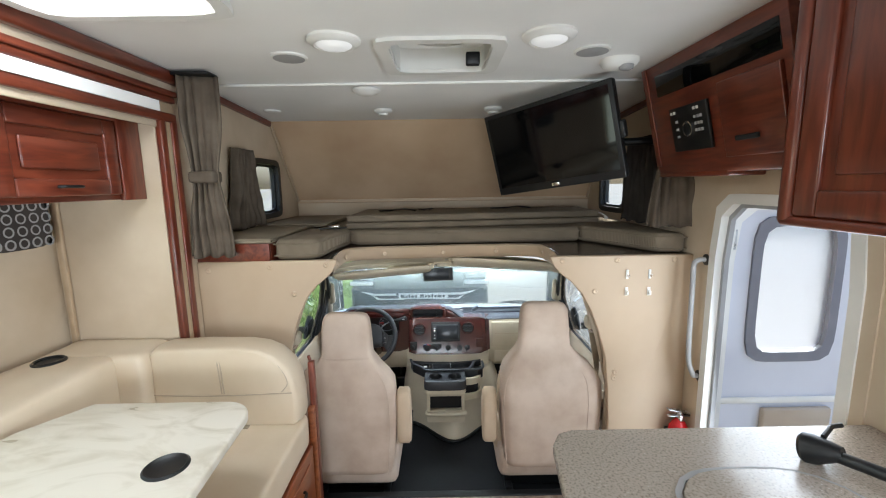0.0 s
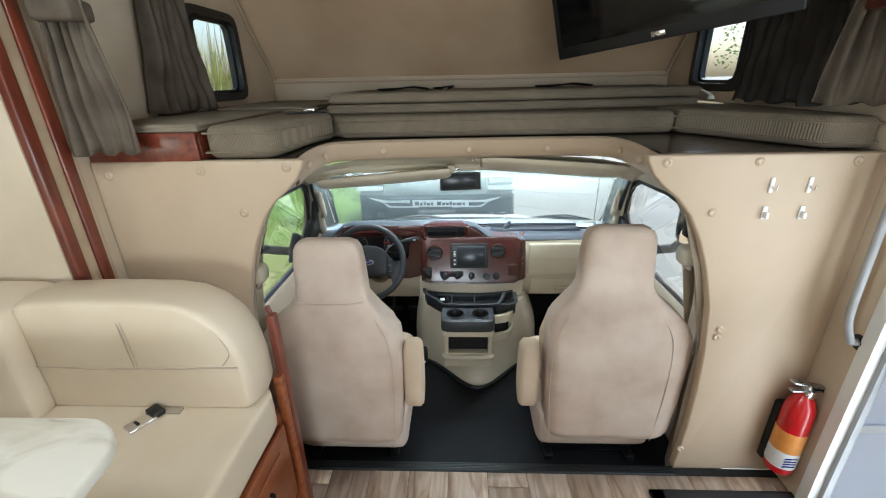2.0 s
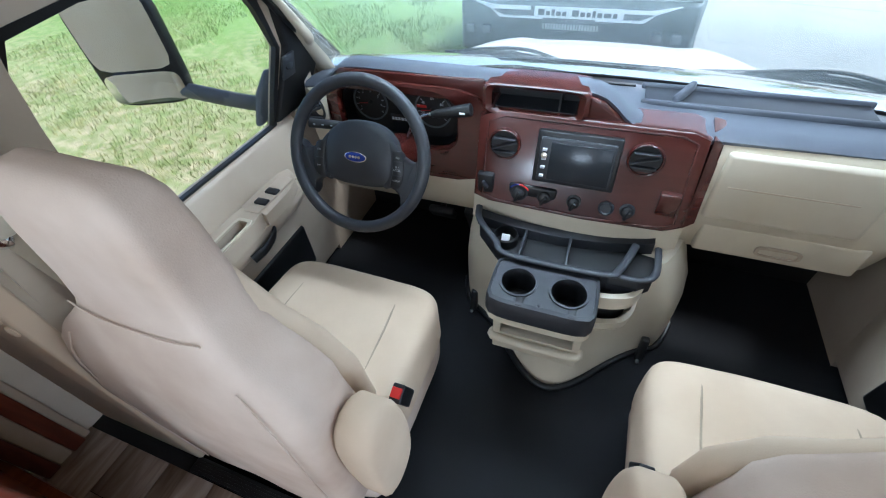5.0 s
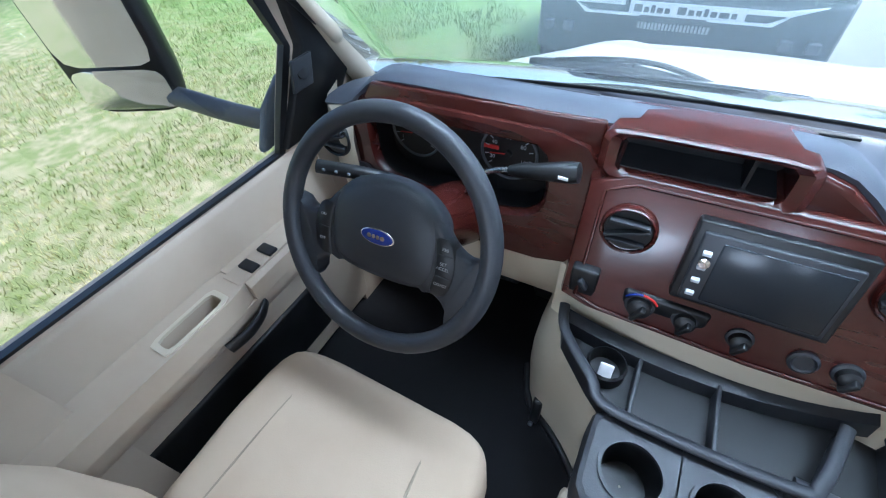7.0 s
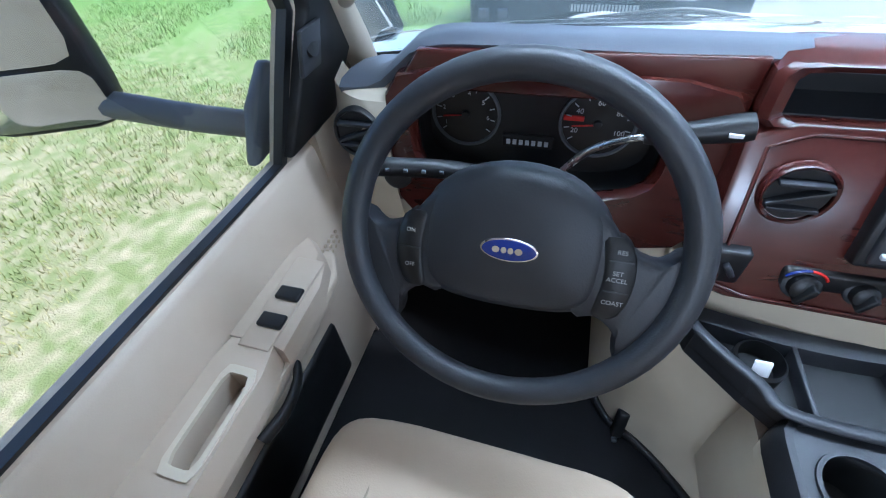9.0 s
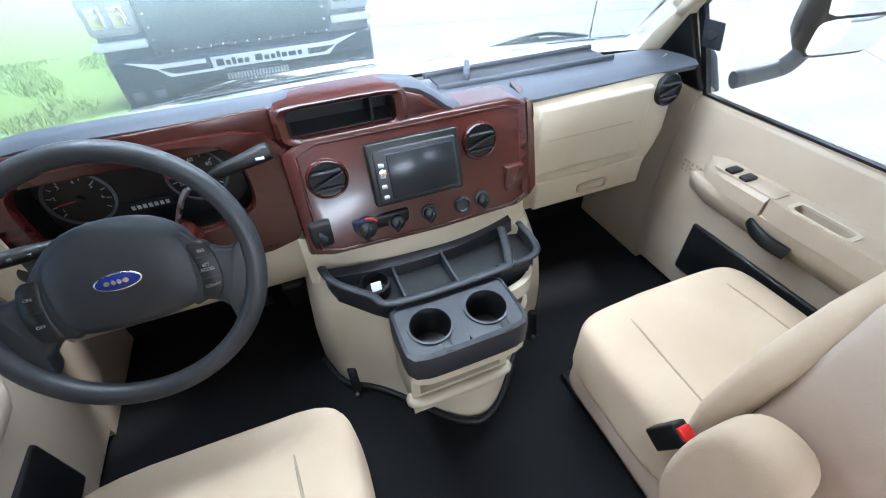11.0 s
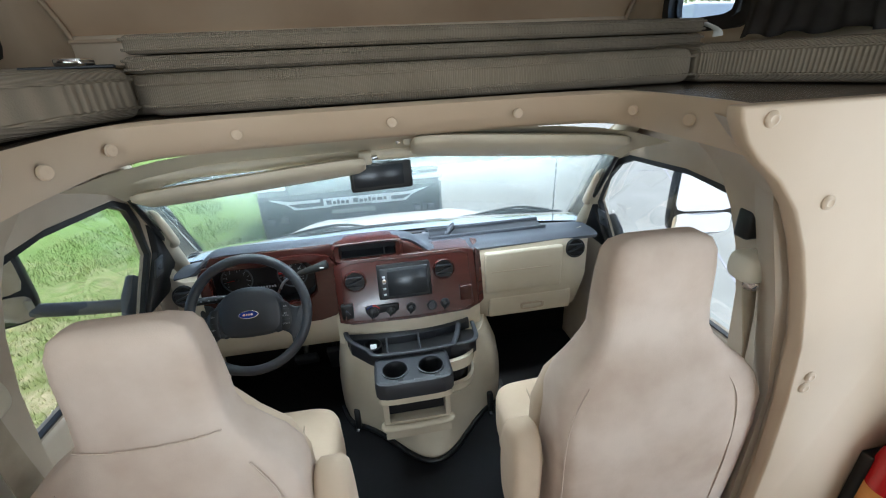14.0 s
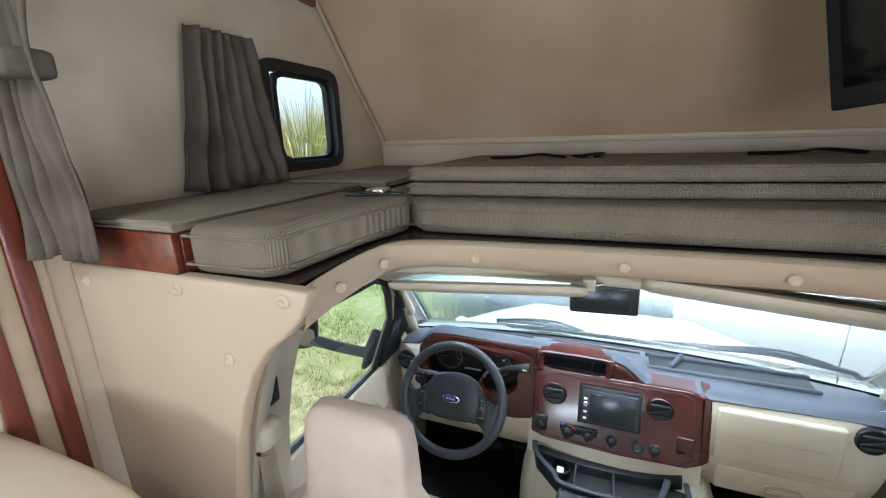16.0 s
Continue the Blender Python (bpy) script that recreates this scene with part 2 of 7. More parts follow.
def lush_ahead(m, color, y0, y1):
    """Turn the lawn greener between two distances along the drive, with a ragged edge."""
    N, L = m.node_tree.nodes, m.node_tree.links
    p = N["Principled BSDF"]
    old = p.inputs["Base Color"].links[0].from_socket
    tc = N.new("ShaderNodeTexCoord")
    sep = N.new("ShaderNodeSeparateXYZ")
    L.new(tc.outputs["Object"], sep.inputs["Vector"])
    rag = N.new("ShaderNodeTexNoise")
    rag.inputs["Scale"].default_value, rag.inputs["Detail"].default_value = 1.2, 5.0
    L.new(tc.outputs["Object"], rag.inputs["Vector"])
    add = N.new("ShaderNodeMath")
    add.operation = "MULTIPLY_ADD"
    add.inputs[1].default_value = 3.0
    L.new(rag.outputs["Fac"], add.inputs[0])
    L.new(sep.outputs["Y"], add.inputs[2])
    span = N.new("ShaderNodeMapRange")
    span.inputs["From Min"].default_value, span.inputs["From Max"].default_value = y0 + 1.5, y1 + 1.5
    span.inputs["To Max"].default_value = 0.85
    L.new(add.outputs["Value"], span.inputs["Value"])
    mix = N.new("ShaderNodeMix")
    mix.data_type = "RGBA"
    L.new(span.outputs["Result"], mix.inputs["Factor"])
    L.new(old, mix.inputs["A"])
    mix.inputs["B"].default_value = (*color, 1)
    L.new(mix.outputs["Result"], p.inputs["Base Color"])


M_BLADE = material("grass_blade", srgb(112, 120, 56), srgb(162, 150, 100), rough=0.8, scale=3.2, fine=60, bump=0.0, mix=(0.4, 0.62))
lush_ahead(M_LAWN, srgb(94, 126, 54), 4.2, 8.0)
lush_ahead(M_BLADE, srgb(100, 132, 56), 4.2, 8.0)
M_ARM = material("mirror_arm_plastic", srgb(86, 90, 94), srgb(98, 102, 106), rough=0.5, scale=9, fine=300, bump=0.2, depth=0.0006)
M_CONCRETE = material("concrete_apron", srgb(116, 116, 112), srgb(130, 130, 126), rough=0.85, scale=1.5, fine=60, bump=0.25, depth=0.004, detail=10)
M_TRUCK = material("truck_dark_paint", srgb(58, 66, 70), srgb(68, 76, 80), rough=0.3, scale=4, fine=60, bump=0.0, coat=0.3)
M_TRUCKBLK = material("truck_grille_black", srgb(48, 55, 59), srgb(58, 65, 69), rough=0.5, scale=20, fine=120, bump=0.2)
M_TYRE = material("tyre_rubber", srgb(26, 26, 27), srgb(36, 36, 37), rough=0.85, scale=20, fine=90, bump=0.4)
M_RVGREY = material("motorhome_grey_paint", srgb(96, 96, 98), srgb(120, 120, 122), rough=0.3, scale=2, fine=60, bump=0.0, coat=0.3)
M_LEAF = material("reed_leaf", srgb(120, 130, 60), srgb(196, 190, 120), rough=0.8, scale=2.5, fine=60, bump=0.0)
M_DRYLEAF = material("reed_dry_stem", srgb(150, 126, 100), srgb(196, 178, 156), rough=0.9, scale=6, fine=60, bump=0.0)
M_CONE = material("cone_orange", srgb(220, 80, 30), srgb(230, 92, 40), rough=0.5, scale=6, fine=60, bump=0.0)
M_FACADE = material("facade_plaster", srgb(190, 188, 182), srgb(204, 202, 196), rough=0.85, scale=2, fine=60, bump=0.2)


# ---------------------------------------------------------------- mesh builders
def attach(ob, par):
    if par is not None:
        ob.parent = par
        ob.matrix_parent_inverse = Matrix.Translation(-par.location)
    return ob


def thing(name, at, label, category, group="", kind=""):
    ob = new(name)
    ob.location = at
    ob.empty_display_size = 0.05
    return tagged(ob, label, category, group, kind)


def mesh(name, verts, faces, mat, par=None, smooth=False, mats=None):
    me = bpy.data.meshes.new(name)
    me.from_pydata([tuple(v) for v in verts], [], [tuple(f) for f in faces])
    me.materials.append(mat)
    bm = bmesh.new()
    bm.from_mesh(me)
    bmesh.ops.recalc_face_normals(bm, faces=bm.faces)
    bm.to_mesh(me)
    bm.free()
    if smooth:
        me.shade_smooth()
    return attach(new(name, me), par)


def from_bm(name, bm, mat, par=None, smooth=False, angle=35):
    bmesh.ops.recalc_face_normals(bm, faces=bm.faces)
    if smooth:
        for f in bm.faces:
            f.smooth = True
        for e in bm.edges:
            if len(e.link_faces) == 2 and e.calc_face_angle(0) > radians(angle):
                e.smooth = False
    me = bpy.data.meshes.new(name)
    bm.to_mesh(me)
    bm.free()
    me.materials.append(mat)
    return attach(new(name, me), par)


def box(name, lo, hi, mat, par=None, bevel=0.0, seg=2, turn=None):
    """A box between two corners, with rounded edges; turn: a matrix about its centre."""
    lo, hi = Vector(lo), Vector(hi)
    c, s = (lo + hi) / 2, hi - lo
    bm = bmesh.new()
    bmesh.ops.create_cube(bm, size=1)
    bmesh.ops.scale(bm, vec=s, verts=bm.verts)
    if bevel > 0:
        bmesh.ops.bevel(bm, geom=bm.edges[:], offset=min(bevel, 0.49 * min(abs(v) for v in s)), segments=seg, affect="EDGES", profile=0.5)
    m = Matrix.Translation(c) @ (turn.to_4x4() if turn else Matrix.Identity(4))
    bmesh.ops.transform(bm, matrix=m, verts=bm.verts)
    return from_bm(name, bm, mat, par, smooth=bevel > 0, angle=50)


def prism(name, poly, axis, lo, hi, mat, par=None, bevel=0.0, seg=2):
    """A flat outline pushed along an axis; poly holds the two other coordinates, in x, y, z order."""
    k = "xyz".index(axis)

    def put(p, d):
        v = list(p)
        v.insert(k, d)
        return v
    bm = bmesh.new()
    a = [bm.verts.new(put(p, lo)) for p in poly]
    b = [bm.verts.new(put(p, hi)) for p in poly]
    bm.faces.new(a)
    bm.faces.new(b)
    for i in range(len(poly)):
        j = (i + 1) % len(poly)
        bm.faces.new((a[i], a[j], b[j], b[i]))
    if bevel > 0:
        bmesh.ops.recalc_face_normals(bm, faces=bm.faces)
        ed = [e for e in bm.edges if len(e.link_faces) == 2 and e.calc_face_angle(0) > 0.6]
        bmesh.ops.bevel(bm, geom=ed, offset=bevel, segments=seg, affect="EDGES", profile=0.5)
    return from_bm(name, bm, mat, par, smooth=bevel > 0, angle=50)


def pillow(name, lo, hi, mat, par=None, k=8.0, n=9, dents=0.0, seed=0, turn=None):
    """A stuffed block: a box with soft, full edges (k: how square) and a slightly uneven skin."""
    lo, hi = Vector(lo), Vector(hi)
    c, h = (lo + hi) / 2, (hi - lo) / 2
    bm = bmesh.new()
    bmesh.ops.create_cube(bm, size=2)
    bmesh.ops.subdivide_edges(bm, edges=bm.edges[:], cuts=n, use_grid_fill=True)
    for v in bm.verts:
        p = v.co
        q = Vector([math.copysign(abs(math.sin(a * math.pi / 2)), a) for a in p])
        d = sum(abs(a) ** k for a in q) ** (1 / k)
        q = q / d
        r = Vector((q.x * h.x, q.y * h.y, q.z * h.z))
        if dents:
            r += r.normalized() * dents * noise.noise((c + r) * 9 + Vector((seed, 0, 0)))
        v.co = r
    m = Matrix.Translation(c) @ (turn.to_4x4() if turn else Matrix.Identity(4))
    bmesh.ops.transform(bm, matrix=m, verts=bm.verts)
    return from_bm(name, bm, mat, par, smooth=True, angle=80)


def loft(name, rings, mat, par=None, cap=True, closed=True, smooth=True, angle=60):
    """A skin over rings of equal length."""
    bm = bmesh.new()
    vs = [[bm.verts.new(p) for p in ring] for ring in rings]
    n = len(rings[0])
    for a, b in zip(vs, vs[1:]):
        for i in range(n if closed else n - 1):
            j = (i + 1) % n
            bm.faces.new((a[i], a[j], b[j], b[i]))
    if cap and closed:
        bm.faces.new(vs[0])
        bm.faces.new(vs[-1])
    return from_bm(name, bm, mat, par, smooth=smooth, angle=angle)


def rounded(cx, cy, hx, hy, n=32, k=4.0):
    """A rounded rectangle's points."""
    pts = []
    for i in range(n):
        a = 2 * math.pi * i / n
        c, s = math.cos(a), math.sin(a)
        d = (abs(c) ** k + abs(s) ** k) ** (1 / k)
        pts.append((cx + hx * c / d, cy + hy * s / d))
    return pts


def tube(name, pts, r, mat, par=None, sides=10, flat=None):
    """A bent rod through points; flat: (a, b) half sizes of an oval section."""
    pts = [Vector(p) for p in pts]
    rings = []
    up = Vector((0.13, 0.21, 0.97)).normalized()
    for i, p in enumerate(pts):
        d = (pts[min(i + 1, len(pts) - 1)] - pts[max(i - 1, 0)]).normalized()
        u = d.cross(up)
        u = u.normalized() if u.length > 1e-4 else d.orthogonal().normalized()
        w = d.cross(u)
        a, b = flat or (r, r)
        rr = 1.0
        rings.append([p + (u * math.cos(t) * a + w * math.sin(t) * b) * rr for t in [2 * math.pi * k / sides for k in range(sides)]])
    return loft(name, rings, mat, par, smooth=True, angle=70)


def curve_pts(pts, n=8):
    """Points of a smooth line through the given ones."""
    pts = [Vector(p) for p in pts]
    out = []
    for i in range(len(pts) - 1):
        p0, p1, p2, p3 = pts[max(i - 1, 0)], pts[i], pts[i + 1], pts[min(i + 2, len(pts) - 1)]
        for j in range(n):
            t = j / n
            out.append(0.5 * ((2 * p1) + (p2 - p0) * t + (2 * p0 - 5 * p1 + 4 * p2 - p3) * t * t + (3 * p1 - p0 - 3 * p2 + p3) * t ** 3))
    out.append(pts[-1])
    return out


def lathe(name, at, way, profile, mat, par=None, n=24, cap=True):
    """A turned body: profile of (distance along the axis, radius)."""
    q = Vector(way).normalized().to_track_quat("Z", "Y").to_matrix()
    rings = [[Vector(at) + q @ Vector((r * math.cos(2 * math.pi * i / n), r * math.sin(2 * math.pi * i / n), d)) for i in range(n)] for d, r in profile]
    return loft(name, rings, mat, par, cap=cap, smooth=True, angle=40)


def wall_with_hole(name, axis, at, thick, outer, holes, mat, par=None):
    """A slab across an axis from at to at + thick, cut by rectangular holes; rectangles are (u0, v0, u1, v1)."""
    us = sorted({outer[0], outer[2], *[h[0] for h in holes], *[h[2] for h in holes]})
    vs = sorted({outer[1], outer[3], *[h[1] for h in holes], *[h[3] for h in holes]})
    k = "xyz".index(axis)
    bm = bmesh.new()

    def solid(i, j):
        if i < 0 or j < 0 or i >= len(us) - 1 or j >= len(vs) - 1:
            return False
        u, v = (us[i] + us[i + 1]) / 2, (vs[j] + vs[j + 1]) / 2
        return not any(h[0] < u < h[2] and h[1] < v < h[3] for h in holes)
    cache = {}

    def vert(u, v, d):
        key = (round(u, 5), round(v, 5), round(d, 5))
        if key not in cache:
            p = [u, v]
            p.insert(k, d)
            cache[key] = bm.verts.new(p)
        return cache[key]
    d0, d1 = at, at + thick
    for i in range(len(us) - 1):
        for j in range(len(vs) - 1):
            if not solid(i, j):
                continue
            u0, u1, v0, v1 = us[i], us[i + 1], vs[j], vs[j + 1]
            for d in (d0, d1):
                bm.faces.new([vert(u0, v0, d), vert(u1, v0, d), vert(u1, v1, d), vert(u0, v1, d)])
            for ok, p, q in ((solid(i - 1, j), (u0, v0), (u0, v1)), (solid(i + 1, j), (u1, v0), (u1, v1)),
                             (solid(i, j - 1), (u0, v0), (u1, v0)), (solid(i, j + 1), (u0, v1), (u1, v1))):
                if not ok:
                    bm.faces.new([vert(*p, d0), vert(*q, d0), vert(*q, d1), vert(*p, d1)])
    return from_bm(name, bm, mat, par)


def ring_frame(name, outer, inner, axis, lo, hi, mat, par=None):
    """A frame between two outlines with the same number of points, pushed along an axis."""
    k = "xyz".index(axis)

    def put(p, d):
        v = list(p)
        v.insert(k, d)
        return v
    n = len(outer)
    rings = [[put(p, lo) for p in outer], [put(p, hi) for p in outer], [put(p, hi) for p in inner], [put(p, lo) for p in inner]]
    bm = bmesh.new()
    vs = [[bm.verts.new(p) for p in r] for r in rings]
    for a, b in zip(vs, vs[1:] + vs[:1]):
        for i in range(n):
            j = (i + 1) % n
            bm.faces.new((a[i], a[j], b[j], b[i]))
    return from_bm(name, bm, mat, par, smooth=True, angle=40)


def structure(ob, label="", category=""):
    return tagged(ob, label, category, "", "structure")


def lettering(word, at, right, up, size, mat, par=None):
    """Raised characters centred on a point, reading along right."""
    cu = bpy.data.curves.new("lettering", "FONT")
    cu.body, cu.size, cu.extrude, cu.align_x, cu.align_y = word, size, size * 0.03, "CENTER", "CENTER"
    tmp = new("lettering", cu)
    me = bpy.data.meshes.new_from_object(tmp.evaluated_get(bpy.context.evaluated_depsgraph_get()))
    bpy.data.objects.remove(tmp)
    r, u = Vector(right).normalized(), Vector(up).normalized()
    m = Matrix((r, u, r.cross(u))).transposed().to_4x4()
    m.translation = Vector(at)
    me.transform(m)
    me.materials.clear()
    me.materials.append(mat)
    return attach(new("lettering", me), par)


# ---------------------------------------------------------------- coach structure
XL, XR, YP, ZC = -1.15, 1.17, 1.90, 2.04
floor = structure(wall_with_hole("floor", "z", -0.06, 0.056, (XL, -2.6, XR, YP), [(0.70, 1.13, XR, 1.75)], M_DARKIN), "subfloor under weathered grey-brown vinyl planks", "floor")
structure(box("wall_rear", (-1.75, -2.66, -0.06), (XR + 0.04, -2.6, 2.1), M_WALL), "beige vinyl rear wall of the coach", "wall")
structure(wall_with_hole("wall_left", "x", XL - 0.04, 0.04, (-2.6, -0.06, 3.5, 2.1), [(-1.2, 0.0, 1.745, 1.84), (2.53, 1.36, 2.95, 1.72), (1.96, -0.06, 3.5, 1.12)], M_WALL),
          "mottled beige vinyl wall with a bunk window", "wall")
structure(wall_with_hole("wall_right", "x", XR, 0.04, (-2.6, -0.36, 3.5, 2.1), [(1.13, -0.26, 1.75, 1.49), (2.63, 1.36, 3.05, 1.72), (1.96, -0.36, 3.5, 1.12), (-0.25, 1.0, 0.45, 1.4)], M_WALL),
          "mottled beige vinyl wall with the entry door opening", "wall")
# main ceiling with the roof vent cut out, and the lower ceiling over the bunk
structure(wall_with_hole("ceiling", "z", ZC, 0.05, (-1.75, -2.6, XR, 2.08), [(-0.19, 1.50, 0.19, 1.88), (-1.06, 0.72, -0.58, 1.21)], M_CEIL), "white padded vinyl ceiling", "ceiling")
structure(prism("ceiling_bunk", [(2.08, 2.03), (2.90, 1.985), (2.90, 2.03), (2.08, 2.08)], "x", XL, XR, M_CEIL), "white sloping ceiling above the bunk", "ceiling")
structure(box("ceiling_seam", (XL + 0.02, 2.068, 2.026), (XR - 0.02, 2.090, 2.038), M_CEIL, bevel=0.004), "white ceiling joint strip", "trim")
structure(prism("wall_front_cap", [(2.88, 1.99), (3.36, 1.43), (3.40, 1.43), (2.92, 2.03)], "x", XL, XR, M_CAP), "beige sloping front cap wall over the bunk", "wall")
structure(box("wall_front_ledge", (XL, 3.33, 1.20), (XR, 3.37, 1.445), M_WALL, bevel=0.006), "beige band under the sloping front wall", "wall")
structure(box("trim_front_ledge", (XL, 3.318, 1.418), (XR, 3.332, 1.432), M_PART, bevel=0.004), "beige bead along the front wall", "trim")
for sx, x0 in ((-1, XL + 0.002), (1, XR - 0.002)):
    structure(tube("trim_cap_edge", curve_pts([(x0 - sx * 0.008, 2.86, 1.985), (x0 - sx * 0.008, 3.10, 1.70), (x0 - sx * 0.008, 3.33, 1.44), (x0 - sx * 0.008, 3.335, 1.30)], 4), 0.009, M_PART), "beige bead at the front corner", "trim")
# crown mouldings
structure(box("trim_crown_left", (XL, -2.6, 1.985), (XL + 0.035, 1.92, 2.038), M_CHERRY, bevel=0.01), "cherry crown moulding under the ceiling", "trim")
structure(prism("trim_crown_bunk_left", [(2.0, 2.028), (2.86, 1.982), (2.86, 1.95), (2.0, 1.996)], "x", XL, XL + 0.02, M_CHERRY), "cherry crown moulding over the bunk", "trim")
structure(prism("trim_crown_bunk_right", [(2.0, 2.028), (2.86, 1.982), (2.86, 1.95), (2.0, 1.996)], "x", XR - 0.02, XR, M_CHERRY), "cherry crown moulding over the bunk", "trim")

# slide-out room
structure(box("wall_slide_end", (-1.66, 1.72, 0.0), (-1.151, 1.7449, 1.9), M_WALL), "beige end wall of the slide-out", "wall")
structure(wall_with_hole("wall_slide_back", "x", -1.66, 0.04, (-1.24, 0.06, 1.72, 1.9), [(-0.15, 0.95, 0.85, 1.45)], M_WALL), "beige back wall of the slide-out", "wall")
structure(box("wall_slide_rear", (-1.66, -1.28, 0.06), (-1.19, -1.24, 1.9), M_WALL), "beige rear end wall of the slide-out", "wall")
structure(box("ceiling_slide", (-1.66, -1.24, 1.86), (-1.12, 1.72, 1.9), M_CEIL), "white slide-out ceiling", "ceiling")
structure(box("floor_slide", (-1.66, -1.24, 0.06), (-0.62, 1.72, 0.10), M_DRAWER), "slide-out floor", "floor")
structure(box("trim_slide_corner", (-1.598, 1.700, 0.9), (-1.575, 1.719, 1.53), M_STRIPE, bevel=0.004), "beige corner bead in the slide-out", "trim")
XF = -1.138
slide = thing("slide_trim", (XF, 1.7, 0), "cherry and beige striped fascia round the slide-out", "trim", kind="structure")
for a, b, m in ((1.722, 1.757, M_CHERRYV), (1.757, 1.795, M_STRIPE), (1.795, 1.832, M_CHERRYV)):
    d = 0.012 if m is M_CHERRYV else 0.006
    box("upright", (XL, a, 0.0), (XF + d, b, 1.83), m, slide, bevel=0.004)
box("soffit", (XL, -1.3, 1.80), (XF - 0.004, 1.79, 1.835), M_WALL, slide, bevel=0.003)
for a, b, d, m in ((1.825, 1.862, 0.012, M_CHERRY), (1.862, 1.905, 0.004, M_STRIPE), (1.905, 1.93, 0.014, M_CHERRY), (1.93, 1.952, 0.026, M_CHERRY)):
    box("rail", (XL, -1.3, a), (XF + d, 1.832, b), m, slide, bevel=0.005)
box("seal", (XL + 0.002, 1.832, 0.0), (XF + 0.004, 1.852, 1.82), M_PART, slide, bevel=0.004)

# partition between coach and cab with its arched opening
half = [(0.50, 1.212), (0.505, 1.19), (0.525, 1.155), (0.56, 1.12), (0.605, 1.085), (0.65, 1.03), (0.69, 0.95), (0.725, 0.85), (0.755, 0.72), (0.775, 0.55), (0.785, 0.38), (0.785, 0.2), (0.775, 0.05), (0.77, -0.004)]
for sx, x1, nm in ((-1, XL, "left"), (1, XR, "right")):
    wide = 0.02 if sx > 0 else 0.0
    poly = [(sx * (x + wide * min(1.0, max(0.0, (1.1 - z) / 0.4))), z) for x, z in half] + [(x1, -0.004), (x1, 1.212)]
    w = structure(prism("wall_partition_" + nm, poly, "y", YP, YP + 0.035, M_PART, bevel=0.006), "smooth tan vinyl cab partition with snap buttons", "wall")
    # inner return of the opening towards the cab pillar
    ring = [[(sx * (x + o + wide * min(1.0, max(0.0, (1.1 - z) / 0.4))), YP + 0.012 + dy, min(z, 1.2)) for x, z in half[1:]] for o, dy in ((0.004, 0.0), (0.02, 0.05), (0.055, 0.13), (0.06, 0.22))]
    structure(loft("trim_partition_return_" + nm, ring, M_TAN, closed=False), "tan plastic pillar trim behind the partition", "trim")
for x, z in ((-1.10, 1.172), (-0.812, 1.184), (-0.55, 1.190), (-0.705, 1.052), (0.555, 1.190), (0.713, 1.041), (0.812, 1.190), (1.08, 1.190), (0.827, 0.635), (0.822, 0.605), (0.80, 0.10), (-0.80, 0.645), (-0.79, 0.615)):
    b = lathe("snap_button", (x, YP + 0.001, z), (0, -1, 0), [(0, 0.013), (0.003, 0.0135), (0.006, 0.011), (0.007, 0.007), (0.005, 0.004), (0.005, 0.001)], M_PART, n=16)
    tagged(b, "small round tan snap button on the partition", "snap button", "snap buttons on the partition")
for x, z in ((0.861, 1.125), (0.967, 1.125)):
    hk = thing("wall_hook", (x, YP, z), "small brass-tipped coat hook on the partition", "hook", "hooks on the partition")
    box("plate", (x - 0.006, YP - 0.005, z - 0.025), (x + 0.006, YP, z + 0.02), M_WHITE, hk, bevel=0.002)
    tube("arm", curve_pts([(x, YP - 0.004, z - 0.005), (x, YP - 0.020, z - 0.012), (x, YP - 0.026, z + 0.002)], 4), 0.003, M_CHROME, hk)
    hk2 = thing("wall_peg", (x, YP, z - 0.085), "small white plastic peg on the partition", "hook", "hooks on the partition")
    box("plate", (x - 0.007, YP - 0.005, z - 0.105), (x + 0.007, YP, z - 0.065), M_WHITE, hk2, bevel=0.002)
    box("peg", (x - 0.005, YP - 0.02, z - 0.10), (x + 0.005, YP - 0.005, z - 0.08), M_WHITE, hk2, bevel=0.003)

# bunk deck and its fascia round the cut-out over the cab
deck = [(XL, 1.936), (-0.545, 1.936), (-0.555, 2.15), (-0.52, 2.27), (-0.40, 2.31), (0.0, 2.34), (0.42, 2.345), (0.54, 2.31), (0.57, 2.19), (0.56, 1.936), (XR, 1.936), (XR, 3.33), (XL, 3.33)]
structure(prism("bunk_deck", deck, "z", 1.187, 1.210, M_DECK), "dark brown glossy bunk deck over the cab", "bunk")
fline = [(-0.515, 1.915), (-0.53, 2.0), (-0.538, 2.15), (-0.51, 2.245), (-0.40, 2.285), (-0.2, 2.305), (0.0, 2.318), (0.2, 2.325), (0.42, 2.32), (0.525, 2.285), (0.552, 2.19), (0.545, 2.02), (0.53, 1.915)]
fpts = curve_pts([(*q, 0) for q in fline], 4)
rings = []
for z, k in ((1.206, 0.022), (1.213, 0.012), (1.213, 0.0), (1.206, -0.006), (1.17, 0.006), (1.142, 0.020), (1.131, 0.034), (1.134, 0.06)):
    # the face leans out towards the windshield and the sides as it goes down
    rings.append([(p.x * (1 + k * 0.8), p.y + k * 1.7 * min(1.0, (p.y - 1.915) / 0.3), z) for p in fpts])
fas = structure(loft("fascia_bunk_edge", rings, M_PART, closed=False), "tan moulded fascia along the bunk edge", "trim")
